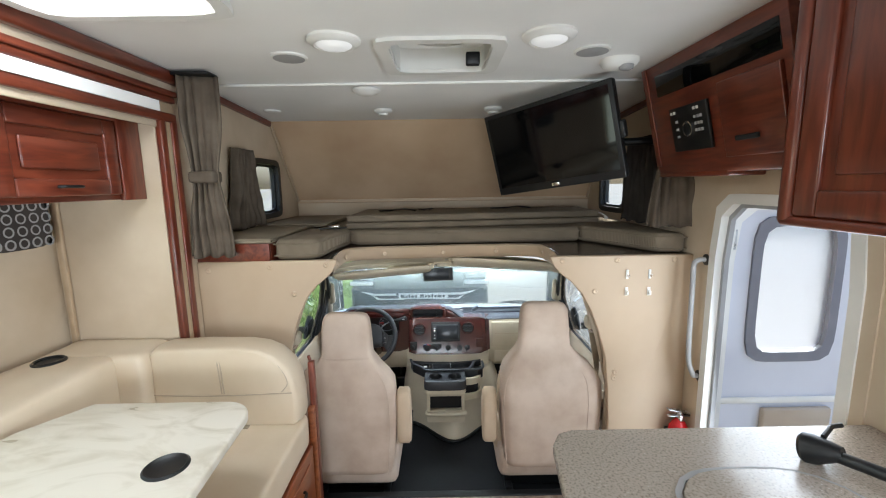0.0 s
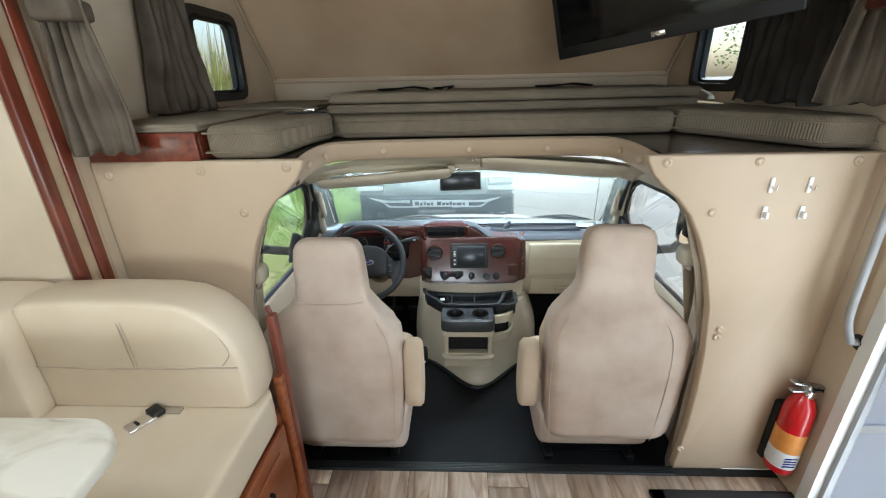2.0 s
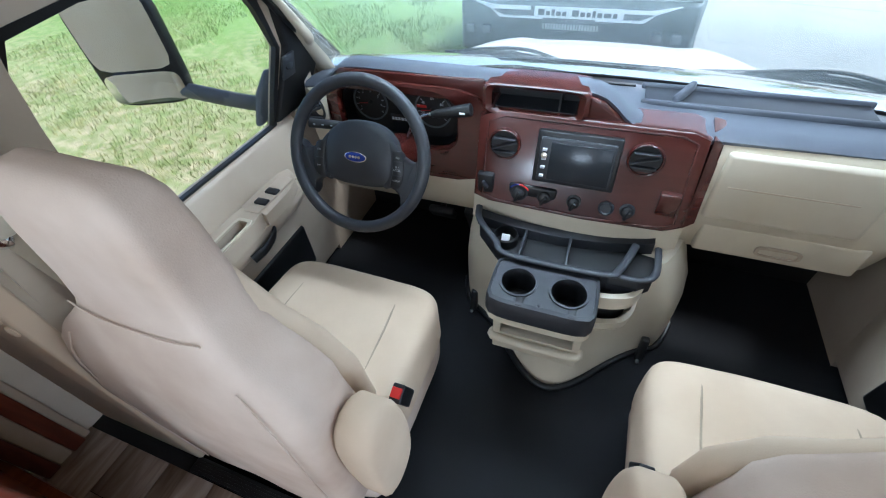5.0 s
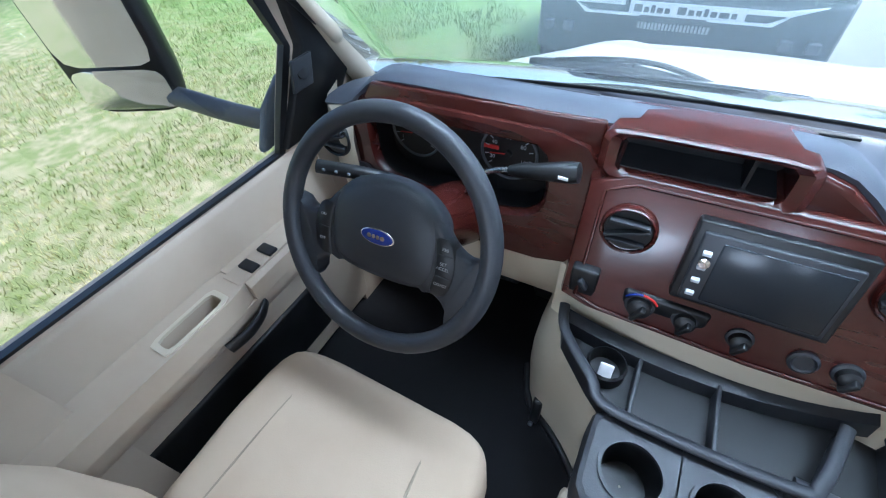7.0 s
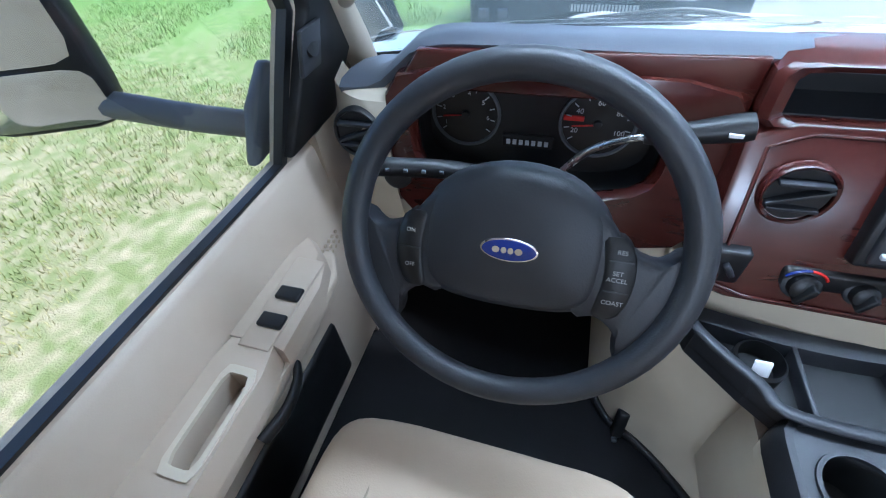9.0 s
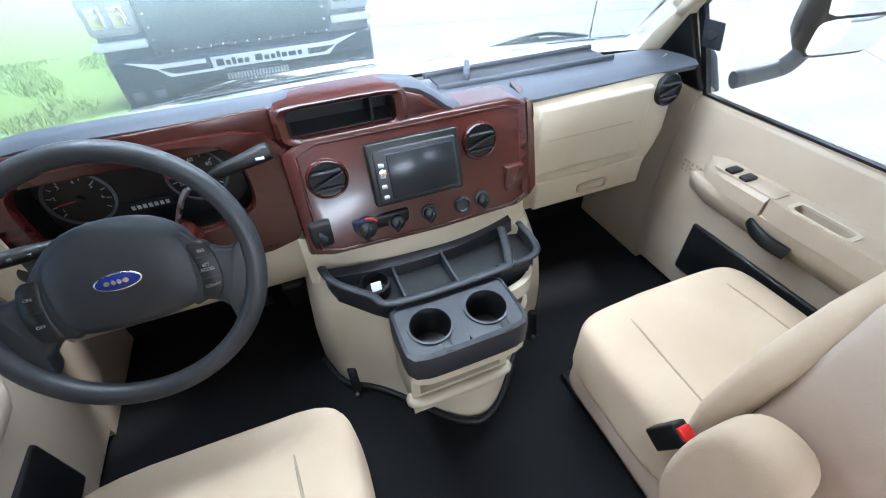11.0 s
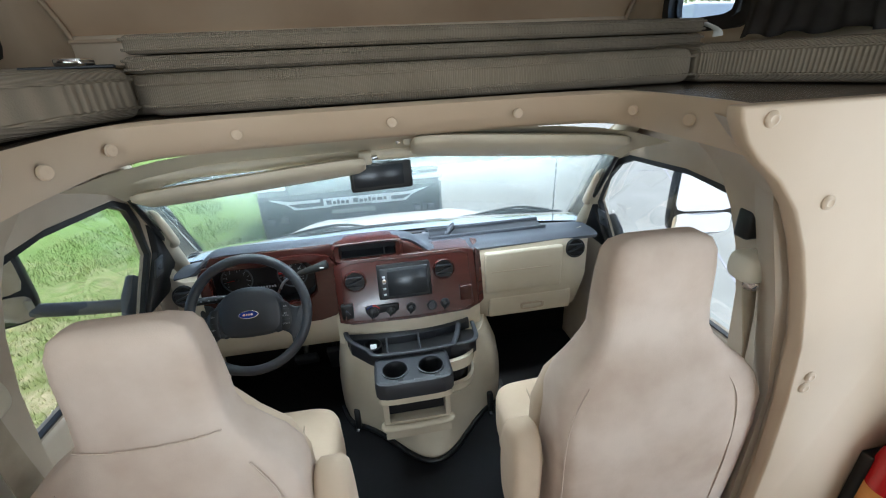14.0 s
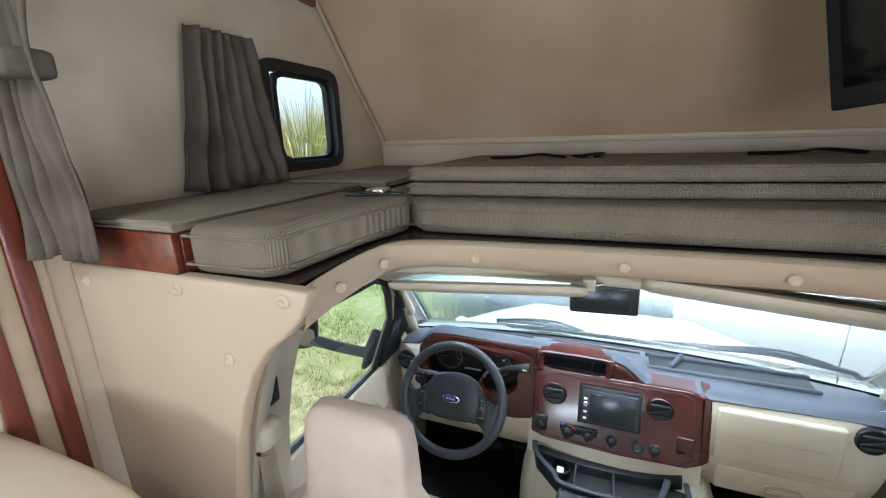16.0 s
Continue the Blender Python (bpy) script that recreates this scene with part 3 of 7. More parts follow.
for x, y, tw in ((-0.528, 2.03, -1), (-0.525, 2.20, -1), (-0.33, 2.302, 0), (0.0, 2.322, 0), (0.30, 2.327, 0), (0.545, 2.24, 1), (0.545, 2.06, 1)):
    b = lathe("snap_button", (x, y, 1.172), (-tw * 0.92, -0.4 if tw else -1, 0), [(0, 0.012), (0.003, 0.0125), (0.006, 0.010), (0.0065, 0.005), (0.005, 0.001)], M_PART, n=14)
    tagged(b, "small round tan snap button on the bunk fascia", "snap button", "snap buttons on the bunk fascia")

# cab floor
structure(prism("cab_floor", [(-0.95, YP), (0.95, YP), (0.95, 3.3), (-0.95, 3.3)], "z", -0.12, -0.085, M_MAT), "black rubber cab floor mat", "floor")
structure(box("threshold_strip", (-0.78, 1.865, -0.09), (0.79, 1.905, 0.004), M_RUBBER, bevel=0.004), "ribbed black threshold strip at the cab", "trim")
for i in range(5):
    structure(box("threshold_rib", (-0.77, 1.868 + 0.007 * i, 0.003), (0.78, 1.8715 + 0.007 * i, 0.006), M_BLACK), "black rubber rib", "trim")

# ---------------------------------------------------------------- entry door, steps
frame_o = rounded(1.44, 0.615, 0.335, 0.885, 40, 10)
frame_i = rounded(1.44, 0.615, 0.295, 0.845, 40, 10)
df = thing("door_frame", (XR, 1.44, -0.06), "white metal frame of the entry door", "door frame", kind="structure")
ring_frame("frame", frame_o, frame_i, "x", XR - 0.012, XR + 0.06, M_WHITE, df)
ring_frame("seal", rounded(1.44, 0.615, 0.297, 0.847, 40, 10), rounded(1.44, 0.615, 0.28, 0.83, 40, 10), "x", XR + 0.02, XR + 0.04, M_GREY, df)
ring_frame("surround", rounded(1.44, 0.615, 0.375, 0.925, 40, 10), rounded(1.44, 0.615, 0.334, 0.884, 40, 10), "x", XR - 0.006, XR + 0.0, M_WALL, df)
# the leaf stands wide open, square to the coach side
YD = 1.80
leaf = thing("door_1", (XR + 0.35, YD, -0.05), "white entry door standing open, with a frosted window", "door", kind="structure")
lo_o, lo_i = rounded(XR + 0.40, 0.60, 0.305, 0.84, 40, 10), rounded(XR + 0.40, 1.06, 0.175, 0.30, 40, 8)
ring_frame("leaf", lo_o, lo_i, "y", YD, YD + 0.03, M_DOORPANEL, leaf)
ring_frame("gasket", rounded(XR + 0.40, 1.06, 0.205, 0.335, 40, 7), rounded(XR + 0.40, 1.06, 0.165, 0.29, 40, 7), "y", YD - 0.012, YD + 0.036, M_DOORGREY, leaf)
pane = prism("pane", rounded(XR + 0.40, 1.06, 0.176, 0.301, 32, 8), "y", YD + 0.010, YD + 0.016, M_FROST, leaf)
pane.visible_shadow = False
ring_frame("edge_rail", rounded(XR + 0.40, 0.60, 0.318, 0.855, 40, 10), rounded(XR + 0.40, 0.60, 0.29, 0.825, 40, 10), "y", YD - 0.012, YD + 0.034, M_WHITE, leaf)
box("cross_bar", (XR + 0.11, YD - 0.01, 0.52), (XR + 0.69, YD - 0.001, 0.55), M_WHITE, leaf, bevel=0.003)
box("cross_bar", (XR + 0.11, YD - 0.01, 0.30), (XR + 0.69, YD - 0.001, 0.33), M_WHITE, leaf, bevel=0.003)
box("bin", (XR + 0.30, YD - 0.03, 0.36), (XR + 0.62, YD - 0.001, 0.50), M_TAN, leaf, bevel=0.01)
for z in (0.30, 1.25):
    box("hinge", (XR + 0.045, YD - 0.02, z), (XR + 0.11, YD + 0.004, z + 0.09), M_METAL, leaf, bevel=0.004)
tube("edge_seal", [(XR + 0.085, YD - 0.01, -0.22), (XR + 0.085, YD - 0.01, 1.40)], 0.010, M_BLACK, leaf)
step = thing("entry_step", (0.9, 1.5, -0.3), "black ribbed rubber entry step well with metal edge", "step", kind="structure")
box("edge_trim", (0.655, 1.745, -0.05), (XR - 0.002, 1.80, 0.010), M_RUBBER, step, bevel=0.006)
box("edge_trim", (0.655, 1.08, -0.05), (0.710, 1.80, 0.010), M_RUBBER, step, bevel=0.006)
box("edge_trim", (0.645, 1.08, -0.05), (XR - 0.002, 1.135, 0.010), M_RUBBER, step, bevel=0.006)
box("riser", (0.68, 1.10, -0.32), (0.702, 1.77, -0.06), M_BLACK, step)
box("well_end", (0.70, 1.745, -0.32), (XR, 1.765, -0.06), M_BLACK, step)
box("well_end", (0.70, 1.115, -0.32), (XR, 1.135, -0.06), M_BLACK, step)
box("tread", (0.70, 1.13, -0.30), (XR + 0.02, 1.75, -0.27), M_RUBBER, step, bevel=0.004)
box("upper_tread", (0.70, 1.13, -0.13), (0.88, 1.75, -0.11), M_RUBBER, step, bevel=0.004)
for i in range(6):
    box("rib", (0.715 + i * 0.027, 1.14, -0.111), (0.729 + i * 0.027, 1.74, -0.106), M_BLACK, step)
    box("rib", (0.90 + i * 0.04, 1.14, -0.271), (0.92 + i * 0.04, 1.74, -0.266), M_BLACK, step)
box("sill", (XR - 0.03, 1.14, -0.272), (XR + 0.06, 1.745, -0.255), M_METAL, step, bevel=0.003)
for z in (-0.10, 0.05, 0.16):
    lathe("screw", (XR + 0.02, 1.7365, z), (0, -1, 0), [(0, 0.006), (0.003, 0.005), (0.004, 0.002)], M_METAL, step, n=10)

grab = thing("grab_handle", (1.14, 1.80, 0.65), "grey metal grab handle beside the entry door", "handle")
tube("rail", curve_pts([(XR - 0.002, 1.80, 1.205), (1.135, 1.80, 1.205), (1.115, 1.805, 1.185), (1.115, 1.805, 1.10), (1.115, 1.80, 0.86), (1.118, 1.795, 0.74), (1.135, 1.785, 0.675), (1.145, 1.785, 0.667), (XR - 0.002, 1.785, 0.665)], 6), 0.011, M_GREY, grab, sides=12)
for y, z in ((1.80, 1.205), (1.785, 0.665)):
    lathe("foot", (XR, y, z), (-1, 0, 0), [(0, 0.026), (0.008, 0.025), (0.012, 0.014)], M_BLACK, grab, n=18)

# fire extinguisher
EX, EY = 1.105, 1.84
ext = thing("fire_extinguisher", (EX, EY, 0.10), "red fire extinguisher with an orange and white label, on the wall", "extinguisher")
lathe("cylinder", (EX, EY, 0.095), (0, 0, 1), [(0, 0.035), (0.008, 0.044), (0.02, 0.046), (0.27, 0.046), (0.30, 0.040), (0.325, 0.026), (0.335, 0.016), (0.345, 0.015)], M_RED, ext, n=28)
lathe("label", (EX, EY, 0.13), (0, 0, 1), [(0, 0.0465), (0.001, 0.0468), (0.07, 0.0468), (0.071, 0.0465)], M_LABEL, ext, n=28)
lathe("label_band", (EX, EY, 0.20), (0, 0, 1), [(0, 0.0465), (0.001, 0.0468), (0.085, 0.0468), (0.086, 0.0465)], M_ORANGE, ext, n=28)
for i in range(4):
    box("text_bar", (EX - 0.03, EY - 0.0475, 0.145 + i * 0.012), (EX + 0.012, EY - 0.0455, 0.150 + i * 0.012), M_BLUE, ext)
lathe("valve", (EX, EY, 0.435), (0, 0, 1), [(0, 0.014), (0.025, 0.015), (0.03, 0.012), (0.04, 0.012)], M_METAL, ext, n=16)
box("lever", (EX - 0.06, EY - 0.012, 0.468), (EX + 0.05, EY + 0.012, 0.476), M_METAL, ext, bevel=0.003, turn=Matrix.Rotation(radians(12), 3, "Y"))
box("grip", (EX - 0.055, EY - 0.011, 0.445), (EX + 0.045, EY + 0.011, 0.452), M_METAL, ext, bevel=0.003)
lathe("gauge", (EX - 0.002, EY - 0.016, 0.445), (0, -1, 0), [(0, 0.014), (0.010, 0.015), (0.012, 0.012)], M_CHROME, ext, n=18)
tube("hose", curve_pts([(EX + 0.02, EY, 0.455), (EX + 0.06, EY - 0.005, 0.44), (EX + 0.065, EY - 0.01, 0.38), (EX + 0.05, EY - 0.012, 0.33)], 5), 0.007, M_BLACK, ext)
box("bracket", (EX - 0.04, EY + 0.03, 0.10), (EX + 0.04, YP - 0.001, 0.36), M_BLACK, ext, bevel=0.006)

for o in ext.children:
    o.location.z = -0.012
    o.location.x = 0.018

# ---------------------------------------------------------------- ceiling fittings
def puck(x, y, z, r, label, lens):
    t = thing("ceiling_light", (x, y, z), label, "ceiling light", "ceiling lights")
    lathe("rim", (x, y, z), (0, 0, -1), [(0, r), (0.008, r), (0.018, r * 0.86), (0.022, r * 0.74), (0.018, r * 0.66)], M_WHITE, t, n=36)
    lathe("lens", (x, y, z), (0, 0, -1), [(0.010, r * 0.68), (0.020, r * 0.66), (0.028, r * 0.5), (0.031, r * 0.25), (0.0315, 0.002)], lens, t, n=32)


puck(-0.36, 1.485, ZC, 0.090, "round white ceiling light, its unlit lens given a faint glow", M_LENS)
puck(0.36, 1.465, ZC, 0.090, "round white ceiling light, its unlit lens given a faint glow", M_LENS)
puck(-0.37, 2.16, 2.025, 0.070, "round white ceiling light over the bunk", M_WHITE)
for x, y, z in ((-0.345, 2.58, 2.0), (0.31, 2.56, 2.0)):
    d = lathe("ceiling_vent", (x, y, z), (0, 0, -1), [(0, 0.055), (0.012, 0.055), (0.022, 0.045), (0.024, 0.03), (0.035, 0.028), (0.037, 0.002)], M_WHITE, n=28)
    tagged(d, "small round white ceiling fitting over the bunk", "ceiling vent", "round fittings over the bunk")
lathe_ob = lathe("ceiling_vent", (-1.0, 2.56, 2.0), (0, 0, -1), [(0, 0.05), (0.008, 0.048), (0.014, 0.03), (0.014, 0.002)], M_WHITE, n=24)
tagged(lathe_ob, "small round white ceiling fitting over the bunk", "ceiling vent", "round fittings over the bunk")
for x, y in ((-0.575, 1.665), (0.565, 1.635)):
    s = thing("ceiling_speaker", (x, y, ZC), "round grey speaker grille flush in the ceiling", "speaker", "ceiling speakers")
    lathe("rim", (x, y, ZC), (0, 0, -1), [(0, 0.068), (0.006, 0.066), (0.009, 0.058)], M_WHITE, s, n=32)
    lathe("grille", (x, y, ZC), (0, 0, -1), [(0.004, 0.06), (0.009, 0.058), (0.012, 0.03), (0.0125, 0.002)], M_GREY, s, n=32)
det = thing("gas_detector", (0.72, 1.76, ZC), "white oval alarm on the ceiling", "alarm")
loft("body", [[(0.72 + x, 1.76 + y, ZC - d) for x, y in rounded(0, 0, 0.075 * k, 0.06 * k, 28, 2.4)] for d, k in ((0, 1.0), (0.014, 1.0), (0.03, 0.86), (0.037, 0.6))], M_WHITE, det)
loft("sensor", [[(0.735 + x, 1.73 + y, ZC - d) for x, y in rounded(0, 0, 0.03 * k, 0.026 * k, 20, 2)] for d, k in ((0.03, 1.0), (0.045, 0.9), (0.05, 0.5))], M_GREY, det)
vent = thing("roof_vent", (0, 1.69, ZC), "white roof vent with a fan and raised lid", "roof vent")
ring_frame("flange", rounded(0, 1.69, 0.235, 0.225, 40, 9), rounded(0, 1.69, 0.185, 0.185, 40, 9), "z", ZC - 0.012, ZC + 0.002, M_WHITE, vent)
ring_frame("shaft", rounded(0, 1.69, 0.192, 0.192, 40, 12), rounded(0, 1.69, 0.180, 0.180, 40, 12), "z", ZC, ZC + 0.12, M_WHITE, vent)
box("lid", (-0.2, 1.5, 2.20), (0.2, 1.9, 2.215), M_DOORGREY, vent, bevel=0.006)
ring_frame("shroud", rounded(0, 1.69, 0.181, 0.181, 40, 12), rounded(0, 1.69, 0.160, 0.160, 40, 2), "z", ZC + 0.085, ZC + 0.10, M_WHITE, vent)
lathe("screen", (0, 1.69, ZC + 0.095), (0, 0, 1), [(0, 0.161), (0.003, 0.161), (0.004, 0.002)], M_SCREENMESH, vent, n=32)
box("crank", (0.10, 1.73, ZC - 0.02), (0.155, 1.76, ZC + 0.03), M_BLACK, vent, bevel=0.006)
skl = thing("skylight", (-0.82, 0.965, ZC), "cream framed skylight with a bright lens", "skylight")
ring_frame("frame", rounded(-0.82, 0.965, 0.27, 0.275, 40, 10), rounded(-0.82, 0.965, 0.235, 0.24, 40, 10), "z", ZC - 0.025, ZC + 0.01, M_WHITE, skl)
box("lens", (-1.06, 0.72, ZC + 0.01), (-0.58, 1.21, ZC + 0.02), M_SKYLENS, skl)

# ---------------------------------------------------------------- cabinets
def raised_door(name, par, lo, hi, axis, mat, out):
    """A framed cabinet door with a raised centre, its face towards out along the axis."""
    k = "xyz".index(axis)
    t = 0.02
    us = [i for i in range(3) if i != k]
    lo, hi = list(lo), list(hi)

    def b(n, u0, v0, u1, v1, d0, d1, bev):
        a, c = [0, 0, 0], [0, 0, 0]
        a[us[0]], a[us[1]], c[us[0]], c[us[1]] = u0, v0, u1, v1
        p, q = lo[k] + out * d0, lo[k] + out * d1
        a[k], c[k] = min(p, q), max(p, q)
        return box(n, a, c, mat, par, bevel=bev)
    u0, v0, u1, v1 = lo[us[0]], lo[us[1]], hi[us[0]], hi[us[1]]
    w = 0.055
    b("stile", u0, v0, u0 + w, v1, 0, t, 0.005)
    b("stile", u1 - w, v0, u1, v1, 0, t, 0.005)
    b("rail", u0 + w, v0, u1 - w, v0 + w, 0, t, 0.005)
    b("rail", u0 + w, v1 - w, u1 - w, v1, 0, t, 0.005)
    b("panel", u0 + w - 0.002, v0 + w - 0.002, u1 - w + 0.002, v1 - w + 0.002, 0, t * 0.45, 0.0)
    b("raised_field", u0 + w + 0.03, v0 + w + 0.03, u1 - w - 0.03, v1 - w - 0.03, t * 0.4, t * 0.9, 0.008)


sc = thing("slide_cabinet", (-1.4, 0.8, 1.52), "glossy cherry overhead cabinet in the slide-out", "cabinet")
box("body", (-1.60, -0.4, 1.515), (-1.232, 1.719, 1.855), M_CHERRY, sc, bevel=0.003)
box("face_end", (-1.232, 1.60, 1.512), (-1.212, 1.717, 1.853), M_CHERRYV, sc, bevel=0.003)
raised_door("door", sc, (-1.232, 1.14, 1.535), (-1.232, 1.59, 1.80), "x", M_CHERRY, 1)
raised_door("door", sc, (-1.232, 0.66, 1.535), (-1.232, 1.12, 1.80), "x", M_CHERRY, 1)
box("face_top", (-1.232, -0.4, 1.803), (-1.214, 1.60, 1.853), M_CHERRY, sc, bevel=0.003)
for y in (1.365, 0.9):
    tube("handle", curve_pts([(-1.212, y - 0.04, 1.565), (-1.195, y - 0.03, 1.565), (-1.195, y + 0.03, 1.565), (-1.212, y + 0.04, 1.565)], 5), 0.005, M_BLACK, sc)

rc = thing("entertainment_cabinet", (1.0, 1.6, 1.59), "cherry overhead cabinet with a radio and a dark glass strip", "cabinet")
# leaning face from the ceiling down to the lower edge
face = [(0.905, 2.038), (1.165, 2.038), (1.165, 1.585), (1.022, 1.585), (1.010, 1.60)]
prism("body", face, "y", 1.17, 1.955, M_CHERRY, rc, bevel=0.004)
box("lower_lip", (1.02, 1.50, 1.57), (1.16, 1.972, 1.60), M_CHERRY, rc, bevel=0.006)
lean = Vector((0.105, 0, -0.438)).normalized()
outw = Vector((-0.438, 0, -0.105)).normalized()


def on_face(name, y0, y1, s0, s1, d0, d1, mat, par, bevel=0.003):
    """A plate on the leaning face: along y, down the slope from its top edge, and out of it."""
    top = Vector((0.905, 0, 2.038))
    bm = bmesh.new()
    vs = [[bm.verts.new(top + Vector((0, y, 0)) + lean * s + outw * d) for s, d in ((s0, d0), (s1, d0), (s1, d1), (s0, d1))] for y in (y0, y1)]
    for i in range(4):
        j = (i + 1) % 4
        bm.faces.new((vs[0][i], vs[0][j], vs[1][j], vs[1][i]))
    bm.faces.new(vs[0])
    bm.faces.new(vs[1])
    if bevel:
        bmesh.ops.bevel(bm, geom=bm.edges[:], offset=bevel, segments=2, affect="EDGES", profile=0.5)
    return from_bm(name, bm, mat, par, smooth=True, angle=50)


on_face("glass_strip", 1.20, 1.86, 0.045, 0.135, -0.004, 0.003, M_GLOSS, rc, 0.002)
on_face("edge_post", 1.92, 1.956, 0.0, 0.43, -0.004, 0.006, M_CHERRYV, rc, 0.003)
on_face("flap_door", 1.20, 1.47, 0.16, 0.415, -0.002, 0.014, M_CHERRY, rc, 0.004)
on_face("flap_handle", 1.30, 1.40, 0.345, 0.362, 0.014, 0.026, M_DARKIN, rc, 0.004)
rad = thing("radio", (1.0, 1.65, 1.7), "black stereo with a round silver dial, in the cabinet", "radio")
on_face("faceplate", 1.535, 1.775, 0.20, 0.375, 0.0, 0.014, M_BLACK, rad, 0.004)
cdial = Vector((0.905, 1.655, 2.038)) + lean * 0.29 + outw * 0.013
lathe("dial", cdial, outw, [(0, 0.030), (0.008, 0.030), (0.009, 0.026), (0.004, 0.025), (0.006, 0.002)], M_CHROME, rad, n=28)
lathe("dial_cap", cdial, outw, [(0, 0.024), (0.012, 0.023), (0.014, 0.018), (0.0145, 0.002)], M_BLACK, rad, n=24)
for i in range(3):
    for j in range(3):
        on_face("key", 1.565 + 0.018 * i, 1.577 + 0.018 * i, 0.245 + 0.025 * j, 0.256 + 0.025 * j, 0.012, 0.017, M_GREY, rad, 0.001)
for y in (1.58, 1.60, 1.73, 1.75):
    on_face("key", y, y + 0.012, 0.213, 0.224, 0.012, 0.017, M_WHITE, rad, 0.001)
for j in range(3):
    on_face("key", 1.72, 1.736, 0.25 + 0.03 * j, 0.26 + 0.03 * j, 0.012, 0.017, M_GREY, rad, 0.001)

kc = thing("kitchen_cabinet", (0.95, 0.4, 1.46), "dark cherry overhead kitchen cabinet with a raised panel door", "cabinet")
box("body", (0.775, -0.6, 1.463), (1.165, 0.93, 2.036), M_CHERRY, kc, bevel=0.006)
raised_door("door", kc, (0.775, 0.42, 1.475), (0.775, 0.90, 2.02), "x", M_CHERRYV, -1)
raised_door("door", kc, (0.775, -0.08, 1.475), (0.775, 0.40, 2.02), "x", M_CHERRYV, -1)
box("end_panel", (0.752, 0.905, 1.455), (0.80, 0.942, 2.036), M_CHERRYV, kc, bevel=0.012)
tube("bottom_rail", [(0.765, -0.6, 1.463), (0.765, 0.93, 1.463)], 0.012, M_CHERRY, kc)

# ---------------------------------------------------------------- kitchen counter
ct = thing("kitchen_counter", (0.7, 0.3, 0), "beige kitchen counter with a speckled stone-look top", "counter")
top = [(0.34, 1.05), (0.30, 1.035), (0.275, 0.99), (0.225, 0.6), (0.225, -0.9), (XR - 0.002, -0.9), (XR - 0.002, 1.05)]
prism("top", top, "z", 0.842, 0.882, M_COUNTER, ct, bevel=0.010, seg=3)
prism("cabinet_body", [(0.36, 1.0), (0.32, 0.97), (0.30, 0.9), (0.28, 0.6), (0.28, -0.88), (XR - 0.004, -0.88), (XR - 0.004, 1.0)], "z", 0.0, 0.842, M_WALL, ct, bevel=0.006)
prism("end_trim", [(0.325, 0.985), (0.31, 0.96), (0.33, 0.95), (0.35, 0.985)], "z", 0.0, 0.84, M_CHERRYV, ct)
sinkc = thing("sink_cover", (0.72, 0.62, 0.883), "speckled stone-look sink cover set in the counter", "sink cover")
prism("lid", rounded(0.68, 0.62, 0.20, 0.245, 36, 3.2), "z", 0.883, 0.893, M_COUNTER, sinkc, bevel=0.003)
ring_frame("joint", rounded(0.68, 0.62, 0.215, 0.26, 36, 3.2), rounded(0.68, 0.62, 0.203, 0.248, 36, 3.2), "z", 0.881, 0.886, M_GREY, sinkc)
fau = thing("faucet", (0.98, 0.80, 0.882), "black plastic pull-out kitchen faucet lying over the sink", "faucet")
lathe("base", (1.02, 0.62, 0.882), (0, 0, 1), [(0, 0.03), (0.01, 0.03), (0.02, 0.024), (0.05, 0.022)], M_BLACK, fau, n=24)
tube("spout", curve_pts([(1.02, 0.62, 0.92), (0.98, 0.70, 0.935), (0.93, 0.80, 0.925), (0.88, 0.90, 0.915)], 5), 0.014, M_BLACK, fau, sides=14)
lathe("spray_head", (0.895, 0.875, 0.922), (-0.42, 0.7, -0.25), [(-0.02, 0.016), (0.0, 0.024), (0.03, 0.034), (0.05, 0.036), (0.058, 0.03), (0.06, 0.004)], M_BLACK, fau, n=26)
tube("lever", [(0.895, 0.90, 0.945), (0.935, 0.925, 0.955), (0.965, 0.93, 0.955)], 0.006, M_BLACK, fau)

# ---------------------------------------------------------------- dinette
din = thing("dinette_bench", (-1.0, 1.55, 0.1), "tan leatherette dinette bench with a rounded backrest on cherry base", "bench")
box("base", (-1.58, 1.17, 0.10), (-0.605, 1.70, 0.47), M_DRAWER, din, bevel=0.004)
box("base_trim", (-0.606, 1.68, 0.0), (-0.578, 1.725, 0.60), M_DRAWER, din, bevel=0.004)
box("drawer_front", (-0.606, 1.22, 0.14), (-0.585, 1.66, 0.44), M_DRAWER, din, bevel=0.006)
box("drawer_inset", (-0.587, 1.28, 0.19), (-0.580, 1.60, 0.39), M_DRAWER, din, bevel=0.005)
tube("drawer_pull", curve_pts([(-0.585, 1.40, 0.335), (-0.565, 1.41, 0.335), (-0.565, 1.49, 0.335), (-0.585, 1.50, 0.335)], 4), 0.006, M_BLACK, din)
prism("plinth", [(-1.5, 1.19), (-0.60, 1.19), (-0.60, 1.69), (-1.5, 1.69)], "z", 0.0, 0.10, M_DRAWER, din)
pillow("seat_cushion", (-1.20, 1.10, 0.46), (-0.585, 1.66, 0.595), M_LEATHER, din, k=14, n=13, dents=0.003)
